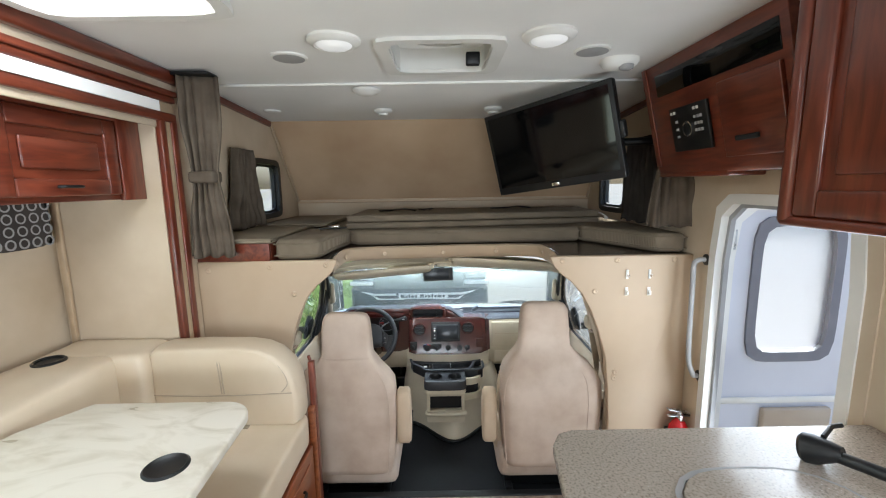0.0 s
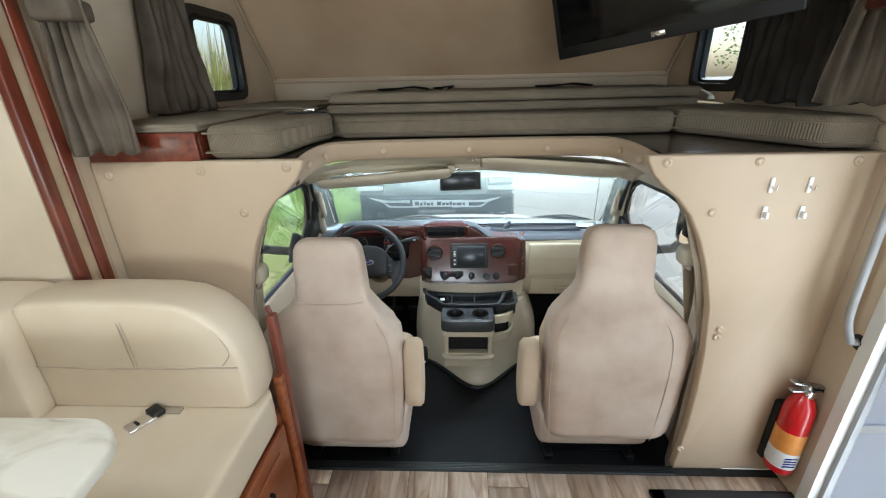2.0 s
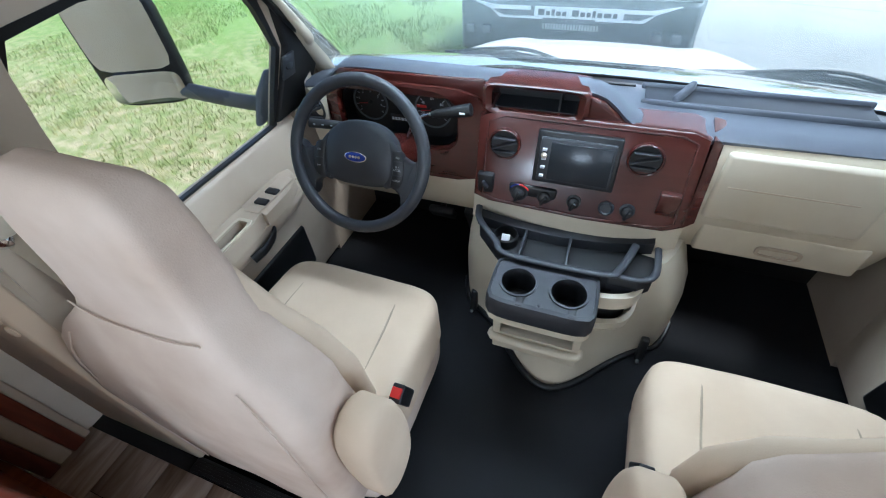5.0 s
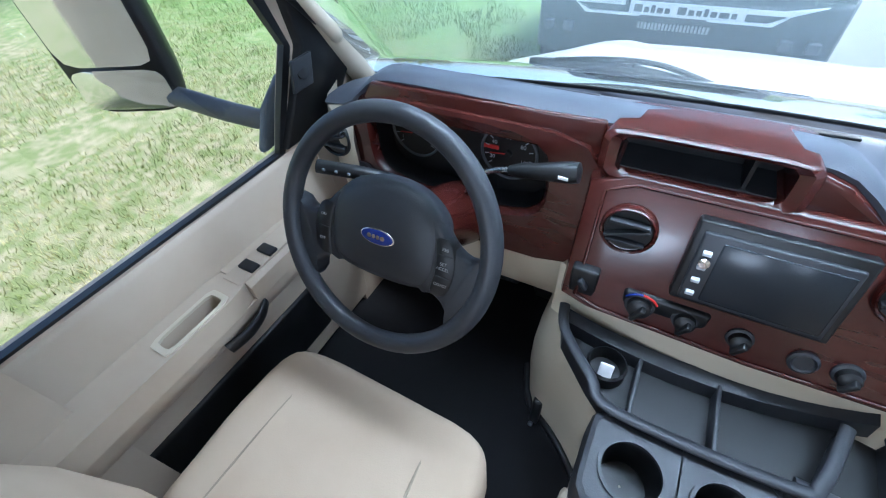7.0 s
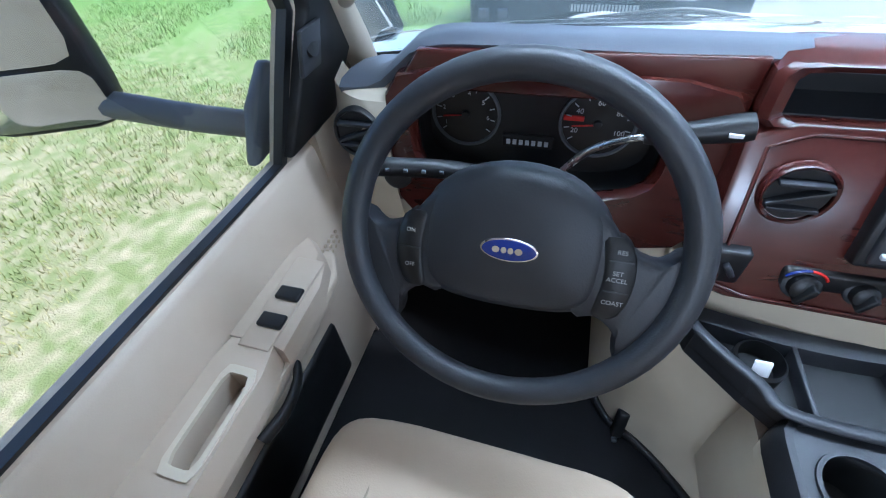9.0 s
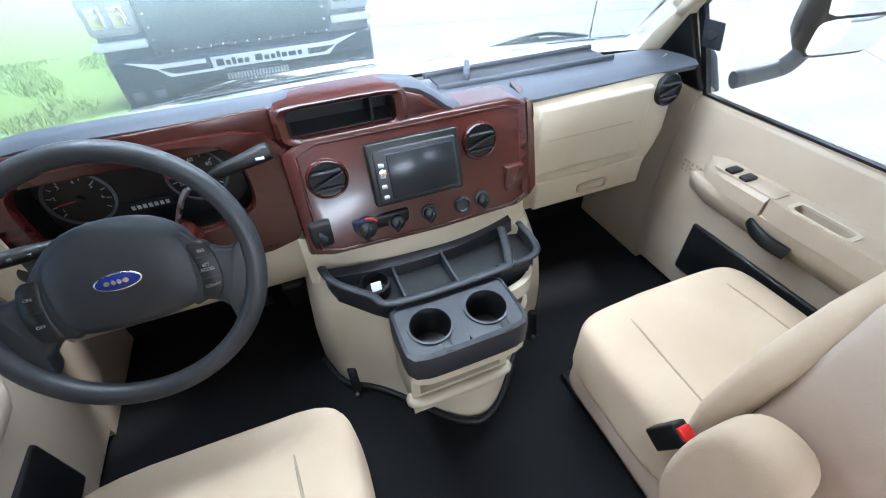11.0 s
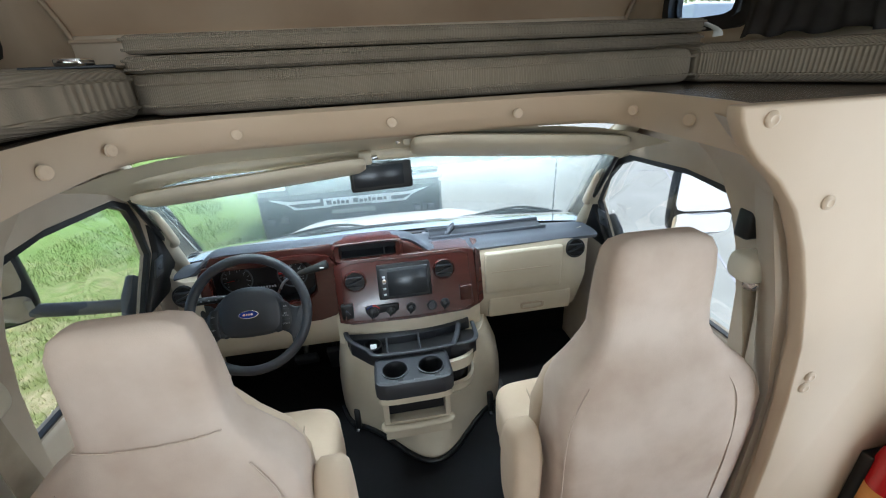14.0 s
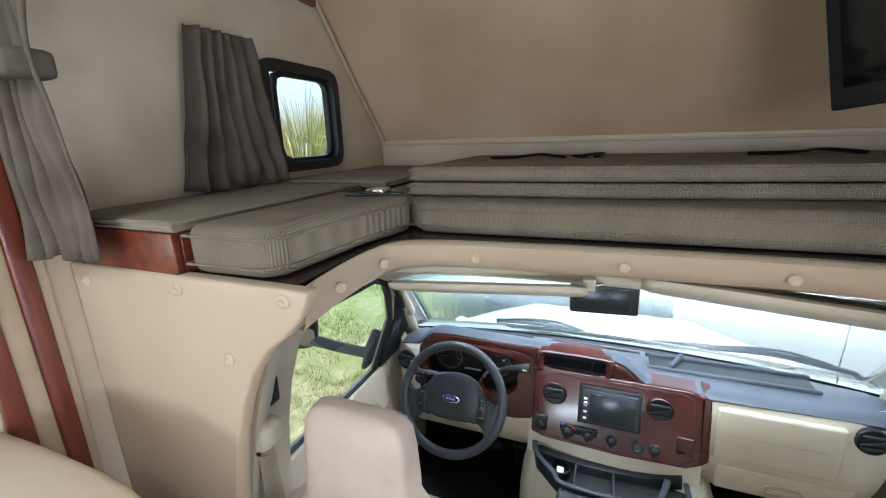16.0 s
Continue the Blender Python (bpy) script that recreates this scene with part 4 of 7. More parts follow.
# backrest: outline in x and z, rounded at the aisle end
outl = [(-1.19, 0.585), (-1.19, 0.908), (-1.17, 0.926), (-1.0, 0.933), (-0.82, 0.929), (-0.74, 0.917), (-0.68, 0.889), (-0.63, 0.838), (-0.605, 0.78), (-0.592, 0.70), (-0.592, 0.60), (-0.61, 0.585)]
rr = []
for y, s in ((1.715, 0.90), (1.70, 0.945), (1.675, 0.965), (1.64, 0.985), (1.605, 0.982), (1.578, 0.968), (1.562, 0.945), (1.558, 0.90)):
    rr.append([((x + 0.89) * s - 0.89, y, (z - 0.77) * s + 0.77) for x, z in outl])
loft("backrest", rr, M_LEATHER, din, angle=70)
for pts in ([(-1.17, 1.557, 0.735), (-0.95, 1.555, 0.728), (-0.62, 1.557, 0.735)], [(-0.90, 1.557, 0.735), (-0.905, 1.556, 0.84), (-0.915, 1.566, 0.90)], [(-0.89, 1.557, 0.735), (-0.895, 1.556, 0.84), (-0.905, 1.566, 0.90)],
            [(-0.72, 1.566, 0.888), (-0.665, 1.561, 0.845), (-0.635, 1.559, 0.78), (-0.66, 1.557, 0.74)]):
    tube("seam", curve_pts(pts, 5), 0.0022, M_TAN, din, sides=6)
box("end_panel", (-0.60, 1.70, 0.0), (-0.575, 1.735, 0.80), M_CHERRYV, din, bevel=0.006)
tube("end_cap", curve_pts([(-0.582, 1.728, 0.6), (-0.584, 1.728, 0.70), (-0.588, 1.728, 0.77), (-0.602, 1.728, 0.82)], 5), 0.007, M_CHERRYV, din)
sofa = thing("dinette_side_bench", (-1.4, 0.6, 0.1), "tan leatherette side bench along the slide-out wall", "bench")
box("base", (-1.59, -0.9, 0.10), (-1.22, 1.16, 0.47), M_DRAWER, sofa, bevel=0.004)
pillow("seat_cushion", (-1.50, -0.9, 0.46), (-1.19, 1.10, 0.59), M_LEATHER, sofa, k=14, n=13, dents=0.003)
for a, b in ((0.92, 1.565), (0.25, 0.915), (-0.45, 0.245)):
    pillow("backrest", (-1.592, a, 0.57), (-1.26, b, 0.925), M_LEATHER, sofa, k=9, n=13, dents=0.006, seed=a)
pillow("corner_pad", (-1.592, 1.50, 0.57), (-1.17, 1.716, 0.922), M_LEATHER, sofa, k=10, n=11, dents=0.004, seed=4)
cup = thing("cup_holder", (-1.47, 1.45, 0.925), "black cup holder ring in the backrest top", "cup holder")
lathe("ring", (-1.47, 1.46, 0.918), (0, 0, 1), [(0, 0.052), (0.012, 0.052), (0.016, 0.046), (0.013, 0.04), (0.008, 0.04), (0.008, 0.002)], M_BLACK, cup, n=28)
tb = thing("dinette_table", (-1.0, 0.8, 0.1), "cream marbled dinette table with a cup holder hole", "table")
tpoly = [(-1.12, 1.235)] + [(-0.70 + 0.10 * math.sin(a), 1.135 + 0.10 * math.cos(a)) for a in [i * math.pi / 16 for i in range(9)]] + [(-0.575, 0.80), (-0.56, 0.35), (-0.60, 0.28), (-1.18, 0.28), (-1.24, 0.34), (-1.24, 1.00), (-1.22, 1.08)]
prism("top", tpoly, "z", 0.852, 0.882, M_TABLE, tb, bevel=0.008, seg=3)
lathe("post", (-0.92, 0.75, 0.10), (0, 0, 1), [(0, 0.09), (0.02, 0.085), (0.03, 0.035), (0.74, 0.035), (0.745, 0.10), (0.752, 0.10)], M_METAL, tb, n=24)
lathe("cup_ring", (-0.69, 0.92, 0.874), (0, 0, 1), [(0, 0.052), (0.010, 0.052), (0.014, 0.047), (0.011, 0.042), (0.0095, 0.04), (0.009, 0.002)], M_BLACK, tb, n=32)
buckle = thing("seat_belt_buckle", (-0.95, 1.53, 0.6), "seat belt tongue lying on the bench", "seat belt")
belt_turn = Matrix.Rotation(radians(-28), 3, "Z")
box("tongue", (-0.902, 1.465, 0.596), (-0.860, 1.530, 0.606), M_CHROME, buckle, bevel=0.003, turn=belt_turn)
box("tongue_slot", (-0.895, 1.487, 0.6055), (-0.873, 1.495, 0.6075), M_BLACK, buckle, bevel=0.001, turn=belt_turn)
box("grip", (-0.888, 1.520, 0.596), (-0.842, 1.552, 0.612), M_BLACK, buckle, bevel=0.004, turn=belt_turn)
box("webbing", (-0.89, 1.535, 0.595), (-0.80, 1.558, 0.600), M_BELT, buckle, bevel=0.001)
pil = thing("patterned_pillow", (-1.5, 1.5, 1.35), "grey cushion with pale ring pattern hung on the wall", "pillow")
pillow("body", (-1.598, 1.40, 1.335), (-1.555, 1.655, 1.525), M_CURTAIN_DK, pil, k=5, n=7)
for i in range(5):
    for j in range(4):
        lathe("ring", (-1.5585, 1.43 + i * 0.05, 1.36 + j * 0.046), (1, 0, 0), [(0.0, 0.02), (0.004, 0.02), (0.004, 0.014), (0.0, 0.014)], M_GREY, pil, n=14)


# ---------------------------------------------------------------- curtains
def curtain(name, label, path, z0, z1, mat, pinch=None, folds=7, amp=0.022, spread=(1.0, 1.0), group=""):
    """A gathered cloth along a line on plan, drawn in at a tie and widening below."""
    a, b = Vector(path[0]), Vector(path[1])
    d = (b - a)
    nrm = Vector((-d.y, d.x)).normalized()
    mid = (a + b) / 2
    rows, nu, nv = [], folds * 8 + 1, 26
    for v in range(nv):
        t = v / (nv - 1)
        z = z1 + (z0 - z1) * t
        w = spread[0] + (spread[1] - spread[0]) * t
        if pinch:
            zp, wp = pinch
            w *= 1 - (1 - wp) * math.exp(-((z - zp) / 0.16) ** 2)
        row = []
        for u in range(nu):
            s = u / (nu - 1)
            wav = noise.noise((s * 2.5, t * 1.6, len(name) * 1.7))
            ph = s * folds * 2 * math.pi + 0.6 * math.sin(3 * s + 2 * t) + 2.2 * wav
            off = amp * (0.6 + 0.4 * math.sin(5 * s + 1)) * math.sin(ph) * (0.5 + 0.5 * t) * (1 + 0.9 * wav) + 0.018 * noise.noise((s * 4, t * 5, len(name)))
            p = mid + d * (s - 0.5) * w + nrm * off
            row.append((p.x, p.y, z + 0.006 * math.sin(ph * 0.5 + 1) * t))
        rows.append(row)
    ob = loft("cloth", rows, mat, None, closed=False, angle=180)
    sol = ob.modifiers.new("thickness", "SOLIDIFY")
    sol.thickness = 0.003
    t = thing(name, (mid.x, mid.y, z0), label, "curtain", group)
    attach(ob, t)
    return t


c1 = curtain("tied_curtain", "grey-brown privacy curtain tied with a band", ((-1.115, 1.83), (-0.955, 1.86)), 1.245, 2.02, M_CURTAIN, (1.60, 0.62), 6, 0.02, (1.05, 1.15), "curtains")
box("tie_band", (-1.09, 1.80, 1.575), (-0.98, 1.885, 1.625), M_CURTAIN, c1, bevel=0.012)
box("track", (-1.14, 1.80, 2.018), (-0.96, 1.88, 2.03), M_BLACK, c1, bevel=0.003)
c2 = curtain("window_curtain", "grey-brown curtain bunched beside the bunk window", ((-1.115, 2.21), (-1.10, 2.54)), 1.325, 1.765, M_CURTAIN, None, 6, 0.034, (0.66, 1.12), "curtains")
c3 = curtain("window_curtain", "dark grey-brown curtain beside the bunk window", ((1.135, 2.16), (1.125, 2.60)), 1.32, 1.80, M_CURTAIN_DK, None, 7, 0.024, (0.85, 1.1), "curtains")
c4 = curtain("tied_curtain", "grey-brown privacy curtain gathered by the cabinet", ((1.03, 1.99), (1.15, 1.95)), 1.335, 2.02, M_CURTAIN, (1.72, 0.7), 5, 0.02, (0.95, 1.7), "curtains")
c5 = curtain("tied_curtain", "dark grey-brown cloth of the privacy curtain behind the cabinet", ((1.10, 2.03), (1.165, 2.0)), 1.335, 2.0, M_CURTAIN_DK, None, 4, 0.015, (1.1, 1.6), "curtains")


# ---------------------------------------------------------------- bunk windows
def bunk_window(name, x, y0, y1, z0, z1, sx):
    w = thing(name, (x, (y0 + y1) / 2, z0), "black framed sliding bunk window with rounded corners", "window", kind="structure")
    cy, cz, hy, hz = (y0 + y1) / 2, (z0 + z1) / 2, (y1 - y0) / 2, (z1 - z0) / 2
    lo, hi = sorted((x + sx * 0.045, x - sx * 0.018))
    ring_frame("frame", rounded(cy, cz, hy + 0.012, hz + 0.012, 48, 8), rounded(cy, cz, hy - 0.022, hz - 0.022, 48, 8), "x", lo, hi, M_BLACK, w)
    lo, hi = sorted((x + sx * 0.03, x + sx * 0.01))
    ring_frame("sash", rounded(cy + 0.15 * hy, cz, hy * 0.85 - 0.018, hz - 0.02, 40, 10), rounded(cy + 0.15 * hy, cz, hy * 0.85 - 0.034, hz - 0.036, 40, 9), "x", lo, hi, M_BLACK, w)
    box("mullion", (lo, cy - 0.7 * hy - 0.008, z0 + 0.02), (hi, cy - 0.7 * hy + 0.008, z1 - 0.02), M_BLACK, w, bevel=0.002)
    g = box("pane", (x + sx * 0.018 - 0.002, y0 + 0.015, z0 + 0.015), (x + sx * 0.018 + 0.002, y1 - 0.015, z1 - 0.015), M_GLASS, w)
    g.visible_shadow = False


bunk_window("window_1", XL, 2.53, 2.95, 1.36, 1.72, -1)
bunk_window("window_2", XR, 2.63, 3.05, 1.36, 1.72, 1)

# ---------------------------------------------------------------- bunk cushions
def slab(name, label, poly, z0, z1, mat, piping=True, group="bunk cushions", bevel=0.02, tilt=None):
    t = thing(name, (poly[0][0], poly[0][1], z0), label, "cushion", group)
    prism("body", poly, "z", z0, z1, mat, t, bevel=bevel, seg=4)
    if piping:
        for z in (z0 + bevel * 0.8, z1 - bevel * 0.8):
            tube("piping", [(*p, z) for p in poly + poly[:1]], 0.0035, mat, t, sides=6)
    return t


bx = thing("bunk_box", (-0.97, 1.95, 1.228), "cherry bunk end box under a thin cushion", "bunk box")
box("front", (-1.148, 1.905, 1.211), (-0.81, 1.925, 1.294), M_CHERRY, bx, bevel=0.003)
box("side", (-0.825, 1.925, 1.211), (-0.81, 2.9, 1.294), M_CHERRY, bx, bevel=0.003)
slab("bunk_cushion", "thin grey-tan corduroy cushion on the bunk box", [(-1.145, 1.91), (-0.80, 1.905), (-0.80, 2.55), (-1.145, 2.55)], 1.294, 1.318, M_CORD_Y, bevel=0.008)
slab("bunk_cushion", "thin grey-tan corduroy cushion by the bunk window", [(-1.145, 2.58), (-0.72, 2.58), (-0.72, 3.28), (-1.145, 3.28)], 1.30, 1.325, M_CORD_Y, bevel=0.008)
slab("bunk_cushion", "tan corduroy cushion along the bunk cut-out", [(-0.79, 1.915), (-0.61, 1.92), (-0.58, 1.96), (-0.565, 2.2), (-0.53, 2.37), (-0.56, 2.42), (-0.79, 2.42)], 1.212, 1.312, M_CORD_X, bevel=0.028)
slab("bunk_cushion", "tan corduroy mattress along the cab opening", [(-0.79, 2.43), (-0.545, 2.41), (-0.50, 2.355), (0.0, 2.370), (0.80, 2.39), (0.80, 3.28), (-0.79, 3.28)], 1.212, 1.297, M_CORD_X, bevel=0.026)
slab("bunk_cushion", "tan corduroy cushion at the entry side of the bunk", [(0.803, 2.385), (0.84, 2.34), (0.99, 2.04), (1.03, 1.965), (1.165, 1.955), (1.165, 3.28), (0.803, 3.28)], 1.212, 1.305, M_CORD_X, bevel=0.024)
slab("folded_cushion", "folded tan corduroy cushion, lower half", [(-0.57, 2.44), (0.0, 2.47), (0.98, 2.60), (0.98, 3.1), (-0.57, 3.1)], 1.298, 1.335, M_CORD_X, bevel=0.012, group="folded cushions")
slab("folded_cushion", "folded tan corduroy cushion, upper half", [(-0.565, 2.445), (0.0, 2.475), (0.985, 2.605), (0.985, 3.1), (-0.565, 3.1)], 1.338, 1.378, M_CORD_X, bevel=0.012, group="folded cushions")
for x0, x1, y in ((-0.42, -0.18, 2.80), (-0.13, -0.09, 2.83), (0.34, 0.62, 2.92)):
    st = tube("cushion_strap", curve_pts([(x0, y, 1.382), ((x0 + x1) / 2 - 0.03, y - 0.02, 1.386), ((x0 + x1) / 2 + 0.04, y + 0.01, 1.392), (x1, y, 1.382)], 5), 0.008, M_BLACK, flat=(0.022, 0.004))
    tagged(st, "black webbing strap lying on the folded cushion", "strap", "straps on the cushions")
bk = thing("strap_buckle", (-0.60, 2.36, 1.315), "black strap with a chrome buckle on the bunk", "buckle")
box("strap", (-0.70, 2.33, 1.313), (-0.55, 2.37, 1.319), M_BLACK, bk, bevel=0.002, turn=Matrix.Rotation(radians(20), 3, "Z"))
box("buckle", (-0.635, 2.32, 1.318), (-0.585, 2.37, 1.332), M_CHROME, bk, bevel=0.004)
loop = tube("cushion_loop", curve_pts([(0.985, 2.62, 1.365), (1.02, 2.60, 1.345), (1.03, 2.60, 1.325)], 4), 0.006, M_WHITE, flat=(0.014, 0.003))
tagged(loop, "white strap loop at the end of the folded cushion", "strap")

# ---------------------------------------------------------------- television on its arm
TVB = Vector((0.343, 2.441, 1.481))
tvr = (Vector((0.597, 2.194, 1.526)) - TVB).normalized()
tvu = Vector((-0.14, -0.14, 0.98))
tvu = (tvu - tvr * tvu.dot(tvr)).normalized()
tvn = tvr.cross(tvu)
TVM = Matrix((tvr, tvu, tvn)).transposed().to_4x4()
TVM.translation = TVB
TW, TH = 0.72, 0.45
tv = thing("television", TVB, "black flat television on a swing arm, faintly reflecting", "television")
for nm, lo, hi, m, bev in (("case", (0, 0, -0.05), (TW, TH, -0.004), M_BLACK, 0.012), ("bezel", (0, 0, -0.012), (TW, TH, 0.0), M_BLACK, 0.005), ("screen", (0.022, 0.04, -0.002), (TW - 0.022, TH - 0.022, 0.0015), M_GLOSS, 0.0),
                           ("emblem", (TW / 2 - 0.022, 0.012, 0.0), (TW / 2 + 0.022, 0.028, 0.003), M_CHROME, 0.001), ("mount_plate", (TW / 2 - 0.1, TH / 2 - 0.1, -0.075), (TW / 2 + 0.1, TH / 2 + 0.1, -0.05), M_BLACK, 0.006),
                           ("speaker_pod", (TW - 0.02, 0.18, -0.05), (TW + 0.02, 0.26, -0.012), M_BLACK, 0.008)):
    o = box(nm, lo, hi, m, None, bevel=bev)
    o.data.transform(TVM)
    attach(o, tv)
mid = TVM @ Vector((TW / 2, TH / 2, -0.075))
tube("arm", [mid, (0.97, 2.25, mid.z), (XR - 0.01, 2.18, mid.z)], 0.02, M_BLACK, tv)
box("wall_plate", (XR - 0.02, 2.10, mid.z - 0.1), (XR - 0.001, 2.26, mid.z + 0.1), M_BLACK, tv, bevel=0.004)


# ---------------------------------------------------------------- cab shell
def sheared(ob, side):
    """Lean a cab side inwards above the sill."""
    for v in ob.data.vertices:
        if v.co.z > 0.53:
            v.co.x -= side * (v.co.z - 0.53) * 0.27
    return ob


for side, nm in ((-1, "driver"), (1, "passenger")):
    X = side * 0.90
    d = thing("door_2" if side < 0 else "door_3", (X, 2.4, -0.05), "tan cab door trim with a black window frame, " + nm + " side", "car door", kind="structure")
    outer = [(1.93, 0.50), (2.40, 0.50), (2.80, 0.50), (3.10, 0.50), (3.08, 0.60), (2.98, 0.72), (2.84, 0.90), (2.74, 1.02), (2.60, 1.10), (2.20, 1.16), (1.93, 1.16), (1.93, 0.80)]
    inner = [(2.06, 0.535), (2.40, 0.533), (2.60, 0.53), (2.708, 0.53), (2.735, 0.64), (2.765, 0.745), (2.70, 0.88), (2.64, 0.955), (2.56, 0.99), (2.30, 1.005), (2.14, 0.99), (2.075, 0.86)]
    if side > 0:
        inner = [(y + 0.075 * max(0.0, min(1.0, (y - 2.55) / 0.15)) * max(0.0, min(1.0, (1.0 - z) / 0.2)), z) for y, z in inner]
    fwd = 0.075 if side > 0 else 0.0
    lo, hi = sorted((X - side * 0.01, X + side * 0.025))
    sheared(ring_frame("door_shell", outer, inner, "x", lo, hi, M_TAN, d), side)
    mid_in = [(y + (0.022 if y < 2.3 else -0.016), z + (0.007 if z < 0.8 else -0.014)) for y, z in inner]
    lo, hi = sorted((X - side * 0.012, X + side * 0.004))
    sheared(ring_frame("window_seal", inner, mid_in, "x", lo, hi, M_BLACK, d), side)
    g = sheared(prism("pane", inner, "x", X + side * 0.006, X + side * 0.010, M_GLASS, d), side)
    g.visible_shadow = False
    # black corner piece that carries the mirror
    lo, hi = sorted((X - side * 0.030, X + side * 0.012))
    sheared(prism("sail_panel", [(2.70 + fwd, 0.545), (2.86 + fwd, 0.545), (2.93 + fwd * 0.6, 0.66), (2.86 + fwd * 0.5, 0.80), (2.76 + fwd * 0.6, 0.92), (2.725 + fwd * 0.6, 0.90), (2.775 + fwd, 0.745), (2.74 + fwd, 0.64)], "x", lo, hi, M_BLACK, d, bevel=0.006), side)
    sheared(box("mirror_switch", (X - side * 0.036 - 0.004, 2.735, 0.665), (X - side * 0.036 + 0.004, 2.79, 0.73), M_PLASTIC, d, bevel=0.002), side)
    lathe("switch_dial", (X - side * 0.075, 2.762, 0.70), (-side, 0, 0.2), [(0, 0.016), (0.012, 0.015), (0.014, 0.003)], M_BLACK, d, n=16)
    # inner panel, sill and armrest
    sill = [(-0.03, -0.085), (0.0, -0.06), (0.012, 0.15), (0.015, 0.30), (0.0, 0.44), (-0.012, 0.52), (-0.03, 0.535), (-0.042, 0.535), (-0.042, -0.085)]
    prism("inner_panel", [(X - side * (0.03 + a), z) for a, z in sill], "y", 1.97, 2.80, M_TAN, d, bevel=0.006)
    # body of the armrest; its pad with the pull cup and the switch ramp sit on top
    arm = [(0.0, 0.26), (0.055, 0.31), (0.075, 0.345), (0.078, 0.372), (0.06, 0.378), (-0.01, 0.38)]
    rings = []
    for y, k in ((2.02, 0.85), (2.06, 1.0), (2.30, 1.0), (2.52, 1.0), (2.62, 0.85), (2.68, 0.35), (2.70, 0.05)):
        rings.append([(X - side * (0.035 + a * k), y, 0.30 + (z - 0.30) * (0.4 + 0.6 * k)) for a, z in arm])
    loft("armrest", rings, M_TAN, d, angle=70)
    box("switch_plate", (min(X - side * 0.105, X - side * 0.055), 2.43, 0.418), (max(X - side * 0.105, X - side * 0.055), 2.60, 0.424), M_TAN, d, bevel=0.002)
    for y in ((2.475, 2.525) if side < 0 else (2.52, 2.56)):
        box("window_switch", (X - side * 0.085 - 0.02, y - 0.012, 0.423), (X - side * 0.085 + 0.02, y + 0.012, 0.431), M_BLACK, d, bevel=0.003)
    def pad_ring(y0, y1, x0, x1, k, n=28):
        return rounded(X - side * (x0 + x1) / 2, (y0 + y1) / 2, (x1 - x0) / 2, (y1 - y0) / 2, n, k)
    ring_frame("armrest_pad", pad_ring(2.03, 2.44, 0.03, 0.116, 14), pad_ring(2.272, 2.392, 0.066, 0.106, 7), "z", 0.372, 0.4215, M_TAN, d)
    ring_frame("pull_cup_rim", pad_ring(2.262, 2.402, 0.060, 0.112, 9), pad_ring(2.273, 2.391, 0.067, 0.105, 7), "z", 0.418, 0.4245, M_CREAM, d)
    # floor in a darker tan than the pad, painting shade into the cup
    prism("pull_cup_floor", pad_ring(2.270, 2.394, 0.064, 0.108, 7), "z", 0.374, 0.3785, M_BELT, d)
    loft("switch_ramp", [[(X - side * xx, y, z) for xx, z in ((0.03, 0.37), (0.03, h), (w - 0.012, h), (w, h - 0.012), (w, 0.37))] for y, w, h in ((2.442, 0.116, 0.4205), (2.56, 0.112, 0.4195), (2.62, 0.092, 0.416), (2.66, 0.05, 0.405))], M_TAN, d, angle=40)
    tube("door_lever", curve_pts([(X - side * 0.108, 2.345, 0.322), (X - side * 0.122, 2.39, 0.330), (X - side * 0.120, 2.43, 0.338), (X - side * 0.106, 2.455, 0.342)], 5), 0.01, M_BLACK, d, flat=(0.007, 0.017))
    box("map_pocket", (min(X - side * 0.03, X - side * 0.052), 2.10, 0.02), (max(X - side * 0.03, X - side * 0.052), 2.62, 0.20), M_BLACK, d, bevel=0.01)
    # speaker grille by the sill
    for i in range(5):
        for j in range(6):
            lathe("grille_hole", (X - side * 0.040, 2.66 + 0.014 * j, 0.30 + 0.014 * i), (-side, 0, 0), [(0, 0.004), (0.003, 0.004), (0.003, 0.001)], M_BELT, d, n=6)

    # windshield pillar with its grab handle
    p = thing("trim_pillar_" + nm, (side * 0.8, 2.8, 0.6), "cream windshield pillar trim", "pillar", kind="structure")
    tube("pillar", curve_pts([(side * 0.86, 2.99, 0.585), (side * 0.835, 2.90, 0.70), (side * 0.79, 2.76, 0.87), (side * 0.73, 2.58, 1.04), (side * 0.68, 2.42, 1.14)], 5), 0.03, M_CREAM, p, sides=14, flat=(0.034, 0.026))
    tube("grab_handle", curve_pts([(side * 0.80, 2.86, 0.735), (side * 0.775, 2.83, 0.755), (side * 0.765, 2.79, 0.80), (side * 0.745, 2.72, 0.885), (side * 0.735, 2.68, 0.93), (side * 0.755, 2.66, 0.96)], 5), 0.014, M_CREAM, p, sides=12)
    # kick panel and rocker
    structure(prism("wall_kick_" + nm, [(2.78, -0.1), (3.12, -0.1), (3.12, 0.58), (2.78, 0.54)], "x", *sorted((X - side * 0.03, X + side * 0.03)), M_TAN), "tan kick panel beside the dash", "trim")
    structure(box("wall_rocker_" + nm, (min(X, X + side * 0.1), 1.93, -0.12), (max(X, X + side * 0.1), 3.1, 0.44), M_TAN), "cab side below the window", "wall")
